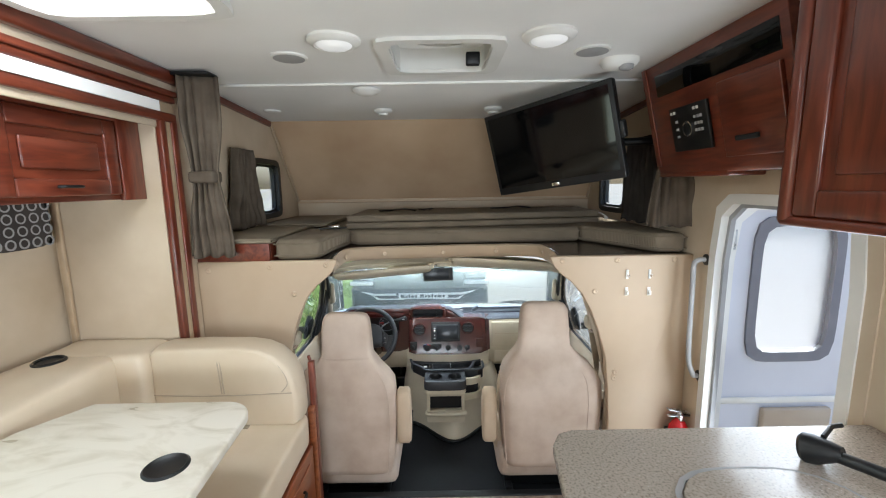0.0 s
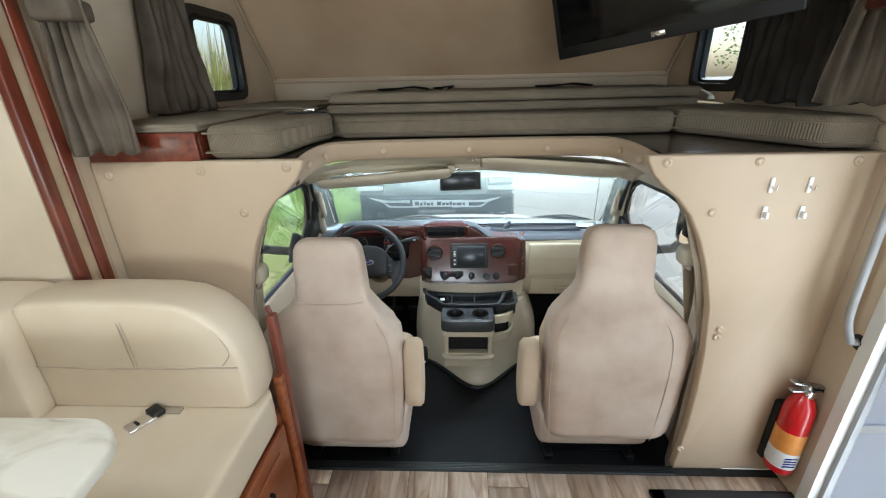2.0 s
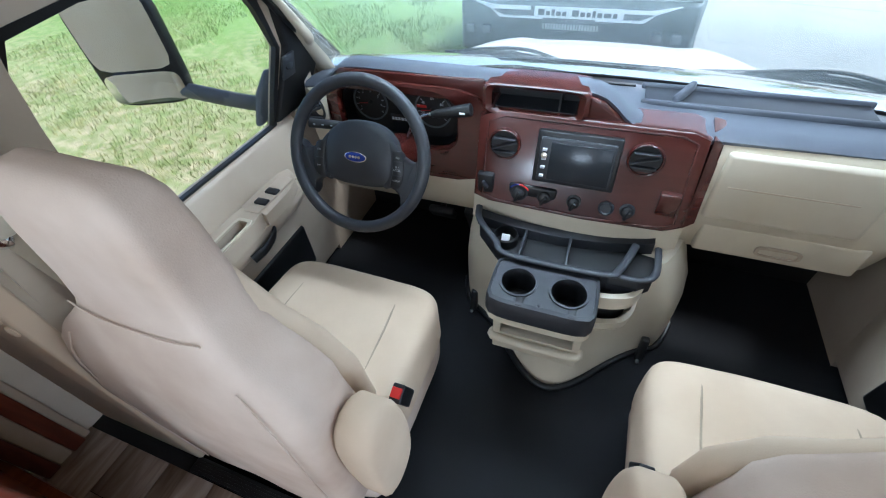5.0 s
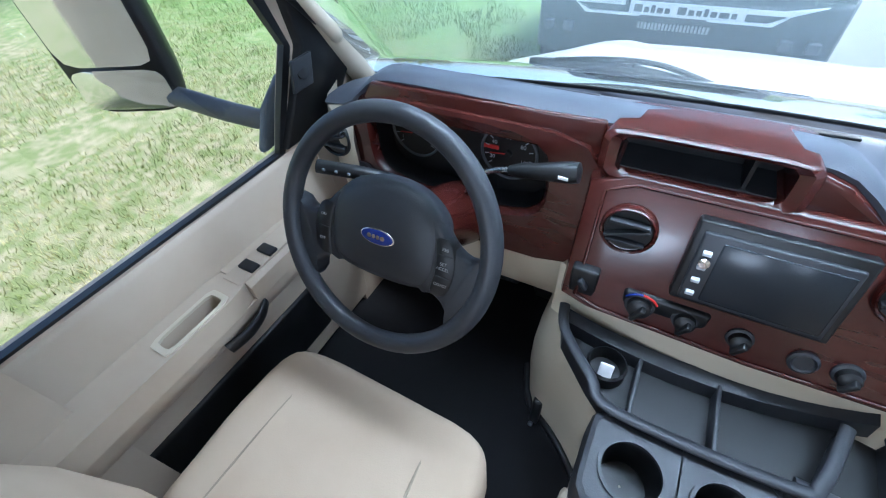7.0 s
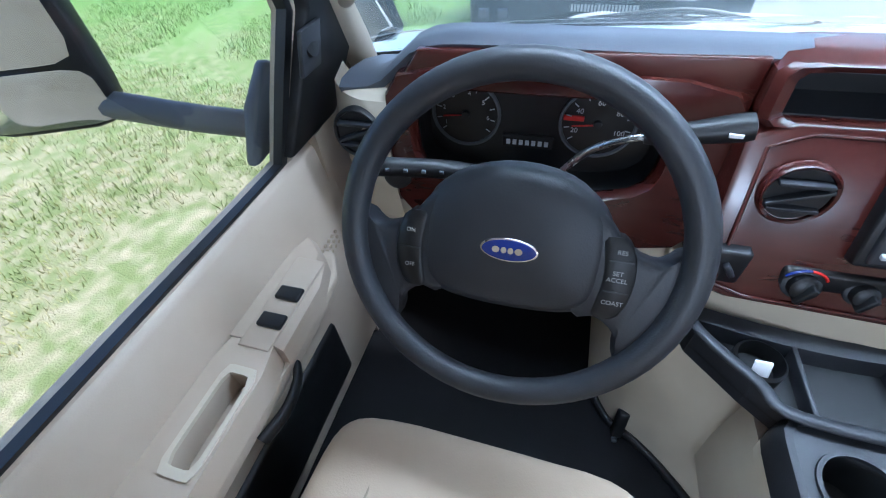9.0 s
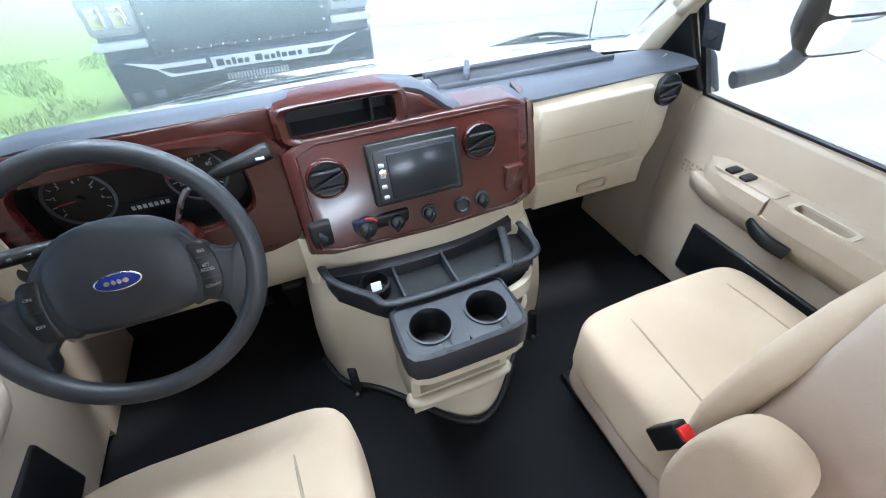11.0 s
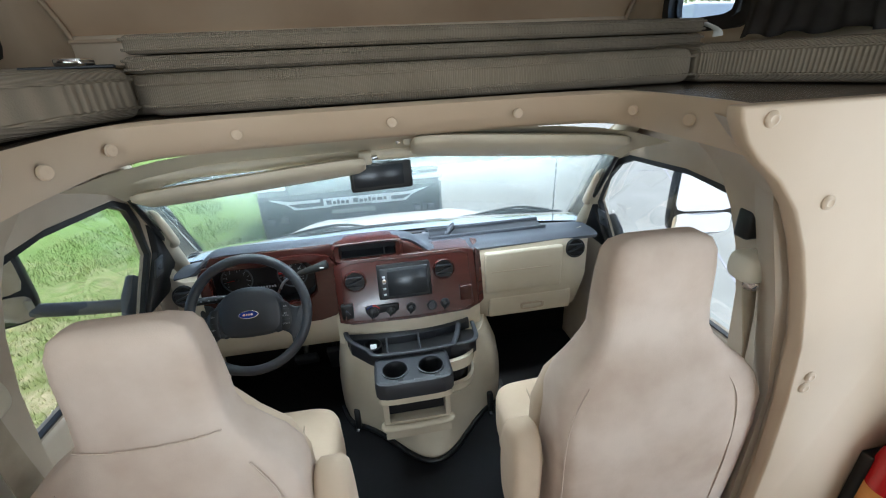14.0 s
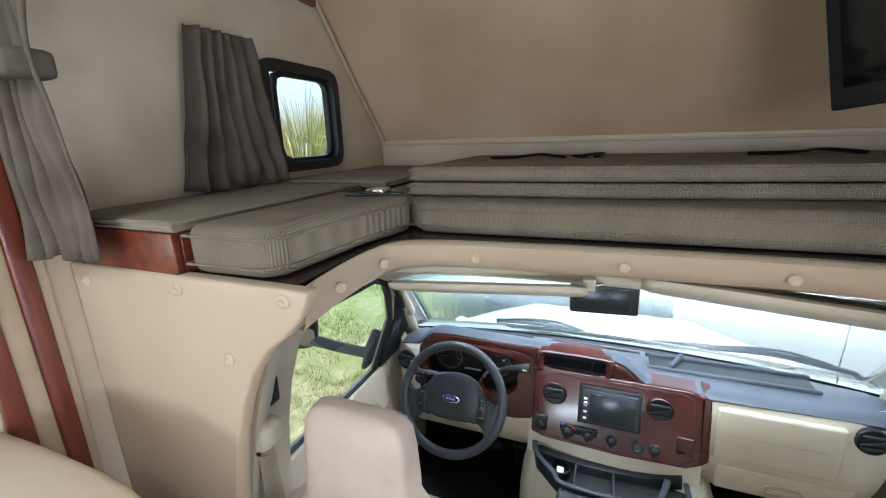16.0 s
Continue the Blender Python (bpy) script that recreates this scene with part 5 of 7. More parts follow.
    # pillar behind the door with its belt
    structure(loft("trim_belt_pillar_" + nm, [[(side * x, y, z) for x, y in ((0.80 - k, 1.95), (0.83 - k, 2.02), (0.875 - k, 2.07), (0.93 - k, 2.10), (0.96, 1.95))] for z, k in ((-0.1, 0.0), (0.3, 0.0), (0.55, 0.0), (0.8, 0.06), (1.0, 0.13), (1.16, 0.18))], M_TAN), "tan plastic pillar behind the cab door", "trim")
    bl = thing("cab_seat_belt", (side * 0.76, 2.05, 0.85), "cream shoulder belt with a tan webbing on the pillar", "seat belt", "cab seat belts")
    gy, gz = (1.995, 0.80) if side < 0 else (2.045, 0.842)
    pillow("guide_cover", (side * 0.757 - 0.034, gy - 0.04, gz - 0.036), (side * 0.757 + 0.034, gy + 0.04, gz + 0.036), M_CREAM, bl, k=3, n=6)
    box("slot", (side * 0.762 - 0.018, gy + 0.015, gz + 0.055), (side * 0.762 + 0.018, gy + 0.055, gz + 0.125), M_BLACK, bl, bevel=0.008)
    cover = []
    for z, inset in ((0.885, 0.010), (0.895, 0.0), (0.96, 0.0), (1.0, 0.0), (1.05, 0.0), (1.06, 0.010)):
        k = 0.06 + (z - 0.8) * 0.35 if z < 1.0 else 0.13 + (z - 1.0) * 0.31
        p, q = Vector((0.838 - k + inset, 2.028 + inset)), Vector((0.868 - k - inset, 2.062 - inset))
        cover.append([(side * (v.x - o), v.y - o, z) for v, o in ((p, -0.012), (p, 0.003), (p.lerp(q, 0.1), 0.006), (p.lerp(q, 0.9), 0.006), (q, 0.003), (q, -0.012))])
    loft("pillar_cover", cover, M_TAN, bl, angle=40)
    lathe("anchor", (side * 0.752, gy - 0.02, gz - 0.034), (-side * 0.6, -0.6, -0.4), [(0, 0.016), (0.01, 0.016), (0.014, 0.008)], M_CHROME, bl, n=14)
    tube("webbing", curve_pts([(side * 0.760, gy, gz - 0.01), (side * 0.785, 2.02, 0.6), (side * 0.80, 2.05, 0.3), (side * 0.805, 2.08, 0.05)], 5), 0.02, M_BELT, bl, flat=(0.004, 0.026))

# headliner and windshield
hl = structure(loft("ceiling_cab", [[(x, y + 0.02 * (1 - (x / 0.7) ** 2), z - 0.07 * (abs(x) / 0.74) ** 4) for x in [(-0.74 + 0.1057 * i) for i in range(15)]] for y, z in ((2.35, 1.138), (2.375, 1.131), (2.43, 1.116), (2.52, 1.085), (2.575, 1.05), (2.59, 1.062))], M_CREAM, closed=False), "cream cab headliner", "ceiling")
ws = thing("window_3", (0, 2.85, 0.6), "clear curved windshield", "windshield", kind="structure")
rows = []
for i in range(7):
    t = i / 6
    rows.append([(u * (0.86 - 0.14 * t), 3.14 - 0.55 * t - 0.12 * abs(u) ** 2.2 * (1 - 0.4 * t), 0.59 + 0.47 * t) for u in [(-1 + k / 8) for k in range(17)]])
gl = loft("pane", rows, M_WINDSHIELD, ws, closed=False)
gs = gl.modifiers.new("thickness", "SOLIDIFY")
gs.thickness = 0.005
gl.visible_shadow = False
tube("header_trim", [(x, y - 0.012, z - 0.004) for x, y, z in rows[-1]], 0.020, M_CREAM, ws, sides=10)
tube("lower_seal", [rows[0][k] for k in range(17)], 0.010, M_BLACK, ws)
tube("side_seal", [r[0] for r in rows], 0.010, M_BLACK, ws)
tube("side_seal", [r[-1] for r in rows], 0.010, M_BLACK, ws)
for x0, x1, yc, zc, hd, slope in ((-0.67, -0.075, 2.50, 1.044, 0.060, -0.45), (0.05, 0.66, 2.452, 1.095, 0.075, -0.45)):
    v = thing("sun_visor", ((x0 + x1) / 2, yc, zc), "cream fabric sun visor folded up", "sun visor", "sun visors")
    loft("flap", [[(px, yc + py, zc + slope * py + dz + (0.08 * (px - x1) if x0 < 0 else -0.075 * (px - x0))) for px, py in rounded((x0 + x1) / 2, 0.0, (x1 - x0) / 2 - s, hd - s, 40, 6)] for s, dz in ((0.014, 0.014), (0.0, 0.005), (0.0, -0.007), (0.014, -0.015))], M_CREAM, v)
    xe = x1 if x0 < 0 else x0
    tube("hinge_rod", [(xe - 0.03, yc + hd - 0.03, zc), (xe + 0.035 * (1 if x0 < 0 else -1), yc + hd - 0.03, zc + 0.012)], 0.006, M_METAL, v)
    box("clip", (xe - 0.018, yc + hd - 0.055, zc - 0.005), (xe + 0.018, yc + hd - 0.01, zc + 0.03), M_CREAM, v, bevel=0.006)
vl = box("visor_label", (0.30, 2.488, 1.038), (0.42, 2.518, 1.041), M_LABEL, bevel=0.0, turn=Matrix.Rotation(radians(-14), 3, "X"))
tagged(vl, "pale label on the sun visor", "label")
mon = thing("rear_view_monitor", (-0.03, 2.62, 0.97), "black rear-view camera monitor hung at the windshield", "monitor")
rt = Matrix.Rotation(radians(6), 3, "Z") @ Matrix.Rotation(radians(-8), 3, "X")
box("case", (-0.130, 2.612, 0.935), (0.062, 2.64, 1.022), M_BLACK, mon, bevel=0.007, turn=rt)
box("screen", (-0.118, 2.609, 0.950), (0.035, 2.613, 1.013), M_SCREEN, mon, bevel=0.001, turn=rt)
tube("stalk", curve_pts([(-0.02, 2.635, 1.0), (0.0, 2.66, 1.03), (0.01, 2.63, 1.07)], 4), 0.009, M_BLACK, mon)
tube("cable", curve_pts([(-0.06, 2.64, 1.01), (-0.03, 2.66, 1.04), (0.02, 2.64, 1.06), (0.06, 2.60, 1.075)], 4), 0.004, M_BLACK, mon)

structure(box("wall_firewall", (-0.93, 3.12, -0.12), (0.93, 3.16, 0.56), M_BLACK), "black firewall under the dash", "wall")

# ---------------------------------------------------------------- dashboard
dash = thing("dashboard", (0, 2.9, 0.3), "dashboard with grey top, cherry wood centre and cream glove side", "dashboard")
XS = [-0.80 + 0.025 * i for i in range(65)]


def lip(x):
    """Height and rear edge of the dash top along the car."""
    hood = 0.074 / (1 + math.exp((x - 0.085) / 0.022)) * (1 / (1 + math.exp(-(x + 0.70) / 0.02)))
    return 0.640 + hood, 2.765 + 0.02 * abs(x) + 0.005 - 0.025 / (1 + math.exp((0.09 - x) / 0.02))


top_rings = []
for y_f, z_f in ((0.002, -0.022), (-0.004, -0.008), (0.010, 0.0), (0.05, 0.001)):
    top_rings.append([(x, lip(x)[1] + y_f, lip(x)[0] + z_f) for x in XS])
top_rings.append([(x, 2.92 - 0.04 * abs(x), 0.634 + 0.12 * (lip(x)[0] - 0.64)) for x in XS])
top_rings.append([(x, 3.02 - 0.07 * abs(x), 0.612) for x in XS])
top_rings.append([(x, 3.125 - 0.11 * abs(x) ** 2.2, 0.575) for x in XS])
loft("top", top_rings, M_DASHTOP, dash, closed=False, angle=60)
for x0, x1 in ((-0.60, -0.30), (-0.22, 0.12)):
    box("defrost_slot", (x0, 3.03, 0.6075), (x1, 3.045, 0.6125), M_BLACK, dash, bevel=0.002)
box("tray_well", (0.14, 2.885, 0.636), (0.62, 2.975, 0.640), M_PLASTIC, dash, bevel=0.001)
for y in (2.88, 2.975):
    box("tray_edge", (0.13, y - 0.006, 0.632), (0.63, y + 0.006, 0.648), M_DASHTOP, dash, bevel=0.004)
box("tray_divider", (0.22, 2.875, 0.634), (0.235, 2.985, 0.662), M_DASHTOP, dash, bevel=0.005, turn=Matrix.Rotation(radians(-25), 3, "Z"))

# wood: instrument surround with a deep opening, and the centre stack
io, ii = [], []
for a in range(32):
    t = 2 * math.pi * a / 32
    c, s = math.cos(t), math.sin(t)
    do = (abs(c) ** 6 + abs(s) ** 6) ** (1 / 6)
    di = (abs(c) ** 4 + abs(s) ** 4) ** (1 / 4)
    io.append((-0.475 + 0.245 * c / do, 0.545 + (0.137 if s > 0 else 0.145) * s / do))
    ii.append((-0.495 + 0.178 * c / di, 0.580 + 0.088 * s / di))
rings = [[(x, 2.79, z) for x, z in io], [(x, 2.772 - 0.02 * (0.7 - z), z) for x, z in io],
         [(x * 0.985 - 0.007, 2.762 - 0.03 * (0.7 - z), z * 0.985 + 0.008) for x, z in io],
         [((x + 0.495) * 1.04 - 0.495, 2.758, (z - 0.58) * 1.05 + 0.58) for x, z in ii], [(x, 2.768, z) for x, z in ii], [(x, 2.822, z) for x, z in ii]]
loft("instrument_surround", rings, M_DASHWOOD, dash, cap=False, angle=50)
loft("instrument_shade", [[((x + 0.495) * k - 0.495, y, (z - 0.58) * k + 0.58) for x, z in ii] for y, k in ((2.775, 0.985), (2.822, 0.96))], M_BLACK, dash, cap=False)
prism("instrument_face", [((x + 0.495) * 1.02 - 0.495, (z - 0.58) * 1.02 + 0.58) for x, z in ii], "y", 2.82, 2.83, M_BLACK, dash)
for x, z, r in ((-0.605, 0.585, 0.056), (-0.405, 0.585, 0.056)):
    lathe("gauge_ring", (x, 2.82, z), (0, -1, 0), [(0, r), (0.006, r), (0.007, r - 0.003), (0.003, r - 0.005)], M_ARM, dash, n=32, cap=False)
    lathe("gauge_dial", (x, 2.82, z), (0, -1, 0), [(0, r - 0.004), (0.002, r - 0.005), (0.003, 0.002)], M_BLACK, dash, n=32)
    lathe("gauge_hub", (x, 2.818, z), (0, -1, 0), [(0, 0.007), (0.007, 0.006), (0.008, 0.001)], M_BLACK, dash, n=12)
    for i in range(11):
        a = radians(215 - 25 * i)
        tube("tick", [(x + (r - 0.016) * math.cos(a), 2.8155, z + (r - 0.016) * math.sin(a)), (x + (r - 0.008) * math.cos(a), 2.8155, z + (r - 0.008) * math.sin(a))], 0.0009, M_DIM, dash, sides=4)
    tube("needle", [(x, 2.813, z), (x - 0.036, 2.813, z - 0.004)], 0.0013, M_REDBTN, dash, sides=5)
for i, w in enumerate(("20", "40", "60", "80", "100")):
    ga = radians(200 - 55 * i)
    lettering(w, (-0.405 + 0.034 * math.cos(ga), 2.8145, 0.585 + 0.034 * math.sin(ga)), (1, 0, 0), (0, 0, 1), 0.011, M_DIM, dash)
for i in range(6):
    ga = radians(205 - 42 * i)
    lettering(str(i + 1), (-0.605 + 0.036 * math.cos(ga), 2.8145, 0.585 + 0.036 * math.sin(ga)), (1, 0, 0), (0, 0, 1), 0.010, M_DIM, dash)
for x, z in ((-0.54, 0.645), (-0.47, 0.645)):
    box("small_gauge", (x - 0.025, 2.815, z - 0.010), (x + 0.025, 2.821, z + 0.012), M_PLASTIC, dash, bevel=0.003)
    box("small_needle", (x - 0.010, 2.813, z - 0.001), (x + 0.012, 2.815, z + 0.001), M_LABEL, dash)
box("odometer", (-0.545, 2.814, 0.535), (-0.465, 2.821, 0.556), M_DARKIN, dash, bevel=0.002)
for i in range(7):
    box("odometer_digit", (-0.538 + 0.010 * i, 2.812, 0.541), (-0.532 + 0.010 * i, 2.8145, 0.549), M_DIM, dash)
box("warning_light", (-0.455, 2.815, 0.588), (-0.425, 2.819, 0.596), M_REDBTN, dash, bevel=0.001)

stack = [(-0.245, 0.425), (-0.20, 0.412), (0.05, 0.405), (0.25, 0.412), (0.29, 0.43), (0.285, 0.635), (0.25, 0.648), (-0.20, 0.648), (-0.245, 0.63)]


def yface(z):
    """The leaning face of the centre stack."""
    return 2.672 + (z - 0.415) * 0.29


srings = []
for k, dy in ((1.0, 0.09), (1.0, 0.016), (0.985, 0.003), (0.96, 0.0)):
    srings.append([((x - 0.03) * k + 0.03, yface(z) + dy, (z - 0.53) * k + 0.53) for x, z in stack])
loft("centre_stack", srings, M_DASHWOOD, dash, angle=40)
tube("stack_bead", [((x - 0.03) * 0.9 + 0.03, yface(z) - 0.0005, (z - 0.53) * 0.9 + 0.53) for x, z in stack + stack[:1]], 0.003, M_DASHWOOD, dash, sides=8)
sc_r = [[(0.287, y, z) for y, z in ((2.685, 0.425), (2.74, 0.635), (2.82, 0.65), (2.82, 0.42))], [(0.312, y, z) for y, z in ((2.70, 0.435), (2.755, 0.63), (2.82, 0.645), (2.82, 0.43))]]
loft("stack_side", sc_r, M_DASHWOOD, dash, angle=30)
# upper storage pocket under the hood
pk_o, pk_i = rounded(-0.112, 0.675, 0.128, 0.040, 32, 7), rounded(-0.112, 0.674, 0.104, 0.028, 32, 9)
loft("pocket_frame", [[(x, y + 0.1 * (0.7 - z) * -1, z) for x, z in o] for o, y in ((pk_o, 2.83), (pk_o, 2.752), (rounded(-0.112, 0.675, 0.118, 0.035, 32, 8), 2.745), (pk_i, 2.752), (pk_i, 2.84))], M_DASHWOOD, dash, cap=False, angle=40)
prism("pocket_back", pk_i, "y", 2.825, 2.84, M_BLACK, dash)
box("pocket_divider", (-0.055, 2.765, 0.648), (-0.050, 2.838, 0.70), M_BLACK, dash)
box("pocket_floor", (-0.212, 2.76, 0.642), (-0.012, 2.838, 0.650), M_PLASTIC, dash)
prism("pocket_shoulder", [(0.012, 0.630), (0.014, 0.698), (0.05, 0.686), (0.085, 0.660), (0.115, 0.638), (0.125, 0.630)], "y", 2.755, 2.84, M_DASHWOOD, dash, bevel=0.006)
prism("upper_wood", [(-0.70, 0.645), (-0.66, 0.70), (-0.24, 0.708), (-0.24, 0.645)], "y", 2.768, 2.80, M_DASHWOOD, dash, bevel=0.004)


def round_vent(x, y, z, r, par, bezel):
    lathe("vent_bezel", (x, y, z), (0, -1, 0.12), [(-0.004, r * 1.16), (0.006, r * 1.16), (0.010, r * 1.08), (0.008, r), (-0.01, r * 0.96)], bezel, par, n=32)
    lathe("vent_well", (x, y, z), (0, -1, 0.12), [(0.0, r), (0.004, r * 0.96), (0.002, 0.002)], M_BLACK, par, n=28)
    for i in (-1, 0, 1):
        hw = math.sqrt(max(0.0, (r * 0.93) ** 2 - (i * r * 0.5) ** 2))
        box("vent_vane", (x - hw, y - 0.014, z + i * r * 0.5 - 0.002), (x + hw, y - 0.002, z + i * r * 0.5 + 0.003), M_PLASTIC, par, bevel=0.001, turn=Matrix.Rotation(radians(-22), 3, "Y") if i == 0 else None)


round_vent(-0.17, yface(0.57) - 0.001, 0.572, 0.036, dash, M_DASHWOOD)
round_vent(0.162, yface(0.58) - 0.001, 0.580, 0.036, dash, M_DASHWOOD)
round_vent(-0.765, 2.752, 0.575, 0.036, dash, M_BLACK)
round_vent(0.70, 2.742, 0.590, 0.034, dash, M_BLACK)
# radio with a screen
navt = Matrix.Rotation(math.atan(0.29) * -1, 3, "X")
box("head_unit", (-0.088, 2.695, 0.494), (0.108, 2.722, 0.624), M_BLACK, dash, bevel=0.004, turn=navt)
box("head_unit_bezel", (-0.078, 2.688, 0.504), (0.098, 2.702, 0.614), M_PLASTIC, dash, bevel=0.004, turn=navt)
box("head_unit_screen", (-0.052, 2.6855, 0.513), (0.092, 2.691, 0.606), M_SCREEN, dash, bevel=0.002, turn=navt)
for i in range(4):
    box("head_unit_key", (-0.071, 2.672 + 0.006 * i, 0.520 + 0.021 * i), (-0.060, 2.681 + 0.006 * i, 0.526 + 0.021 * i), M_DIM, dash, bevel=0.001)
lathe("head_unit_knob", (-0.065, 2.694, 0.572), (0, -1, 0.29), [(0, 0.008), (0.01, 0.0075), (0.011, 0.002)], M_CHROME, dash, n=16)


def knob(x, z, r, m=None):
    lathe("knob_ring", (x, yface(z) + 0.002, z), (0, -1, 0.29), [(0, r * 1.25), (0.006, r * 1.22), (0.008, r)], M_PLASTIC, dash, n=22)
    lathe("knob", (x, yface(z), z), (0, -1, 0.29), [(0, r), (0.016, r * 0.92), (0.019, r * 0.7), (0.0195, 0.002)], M_BLACK, dash, n=22)
    box("knob_bar", (x - 0.004, yface(z) - 0.027, z - r * 0.85), (x + 0.004, yface(z) - 0.014, z + r * 0.85), M_BLACK, dash, bevel=0.002, turn=Matrix.Rotation(radians(25), 3, "Y"))


box("climate_plate", (-0.145, yface(0.45) - 0.002, 0.430), (-0.02, yface(0.45) + 0.02, 0.477), M_BLACK, dash, bevel=0.006)
knob(-0.117, 0.453, 0.019)
knob(-0.050, 0.453, 0.016)
for a0, a1, m in ((150, 90, M_BLUE), (90, 30, M_REDBTN)):
    tube("heat_arc", [(-0.117 + 0.027 * math.cos(radians(a0 + (a1 - a0) * i / 8)), yface(0.45) - 0.003, 0.453 + 0.027 * math.sin(radians(a0 + (a1 - a0) * i / 8))) for i in range(9)], 0.002, m, dash, sides=6)
for x in (0.025, 0.155):
    knob(x, 0.452, 0.015)
lathe("power_socket", (0.105, yface(0.45), 0.450), (0, -1, 0.29), [(0, 0.019), (0.006, 0.019), (0.009, 0.015), (0.006, 0.012), (0.006, 0.001)], M_PLASTIC, dash, n=22)
box("light_switch", (-0.232, yface(0.445) - 0.003, 0.428), (-0.188, yface(0.445) + 0.02, 0.495), M_BLACK, dash, bevel=0.004)
box("light_switch_lever", (-0.213, yface(0.45) - 0.014, 0.455), (-0.205, yface(0.45), 0.478), M_PLASTIC, dash, bevel=0.002, turn=Matrix.Rotation(radians(-35), 3, "Y"))
box("blank_plate", (0.215, yface(0.46) - 0.0025, 0.430), (0.262, yface(0.46) + 0.02, 0.515), M_DASHWOOD, dash, bevel=0.003)

# cream glove-box side, lower panels and end pods
gl_r = []
for z, y, x1 in ((0.640, 2.80, 0.77), (0.632, 2.755, 0.775), (0.60, 2.742, 0.78), (0.45, 2.735, 0.775), (0.40, 2.745, 0.765), (0.30, 2.775, 0.745), (0.27, 2.82, 0.73)):
    gl_r.append([(x, y + 0.05 * max(0, (x - 0.66) / 0.12) ** 2, z) for x in [0.31 + (x1 - 0.31) * i / 14 for i in range(15)]])
loft("glove_side", gl_r, M_CREAM, dash, closed=False, angle=45)
box("glove_door", (0.325, 2.727, 0.435), (0.645, 2.75, 0.615), M_CREAM, dash, bevel=0.010, seg=3)
box("glove_crease", (0.35, 2.7255, 0.530), (0.60, 2.7275, 0.533), M_TAN, dash)
box("lower_door", (0.345, 2.742, 0.315), (0.70, 2.77, 0.405), M_CREAM, dash, bevel=0.008, seg=3)
ring_frame("latch", rounded(0.53, 0.352, 0.05, 0.016, 24, 5), rounded(0.53, 0.350, 0.042, 0.010, 24, 5), "y", 2.737, 2.745, M_TAN, dash)
pr = []
for z, y in ((0.640, 2.80), (0.625, 2.76), (0.58, 2.747), (0.48, 2.745), (0.40, 2.757), (0.33, 2.80)):
    pr.append([(x, y + 0.05 * max(0, (-0.74 - x) / 0.08) ** 2, z) for x in [-0.83 + 0.013 * i for i in range(10)]])
loft("driver_pod", pr, M_CREAM, dash, closed=False, angle=45)
lr = []
for z, y in ((0.425, 2.775), (0.40, 2.762), (0.32, 2.765), (0.27, 2.79), (0.25, 2.84)):
    lr.append([(-0.78 + 0.055 * i, y, z) for i in range(11)])
loft("knee_panel", lr, M_CREAM, dash, closed=False, angle=60)
lathe("ignition", (-0.71, 2.755, 0.50), (0, -1, 0.2), [(0, 0.026), (0.008, 0.025), (0.012, 0.018), (0.010, 0.002)], M_BLACK, dash, n=20)
lathe("column_shroud", (-0.487, 2.80, 0.43), (0, -0.85, 0.53), [(0, 0.07), (0.08, 0.066), (0.16, 0.055), (0.22, 0.05), (0.225, 0.01)], M_DASHWOOD, dash, n=24)

# ---------------------------------------------------------------- steering wheel
SC = Vector((-0.487, 2.533, 0.598))
SN = Vector((0, -math.cos(radians(27)), math.sin(radians(27))))
SU = Vector((0, math.sin(radians(27)), math.cos(radians(27))))
SX = Vector((1, 0, 0))
sw = thing("steering_wheel", SC - SN * 0.03, "charcoal four-spoke steering wheel with a blue oval emblem", "steering wheel")


def sp(a, b, c=0.0):
    return SC + SX * a + SU * b + SN * c


R = 0.1745
rr = []
for i in range(64):
    a = 2 * math.pi * i / 64
    o = Vector((math.cos(a), math.sin(a)))
    rr.append([sp(o.x * (R + 0.0152 * math.cos(t)), o.y * (R + 0.0152 * math.cos(t)), 0.012 + 0.0155 * math.sin(t)) for t in [2 * math.pi * k / 14 for k in range(14)]])
loft("rim", rr + rr[:1], M_PLASTIC, sw, cap=False, angle=90)
pad = [(-0.099, 0.020), (-0.088, 0.050), (-0.052, 0.076), (0.0, 0.085), (0.052, 0.076), (0.088, 0.050), (0.099, 0.020), (0.099, -0.028), (0.09, -0.056), (0.06, -0.069), (0.0, -0.073), (-0.06, -0.069), (-0.09, -0.056), (-0.099, -0.028)]
pads = [(p.x, p.y) for p in curve_pts([(*q, 0) for q in pad + pad[:1]], 3)][:-1]
loft("airbag_pad", [[sp(x * k, y * k, c) for x, y in pads] for c, k in ((-0.05, 0.8), (-0.03, 0.98), (-0.008, 1.0), (0.006, 0.96), (0.014, 0.82), (0.018, 0.5), (0.019, 0.1))], M_PLASTIC, sw, angle=70)
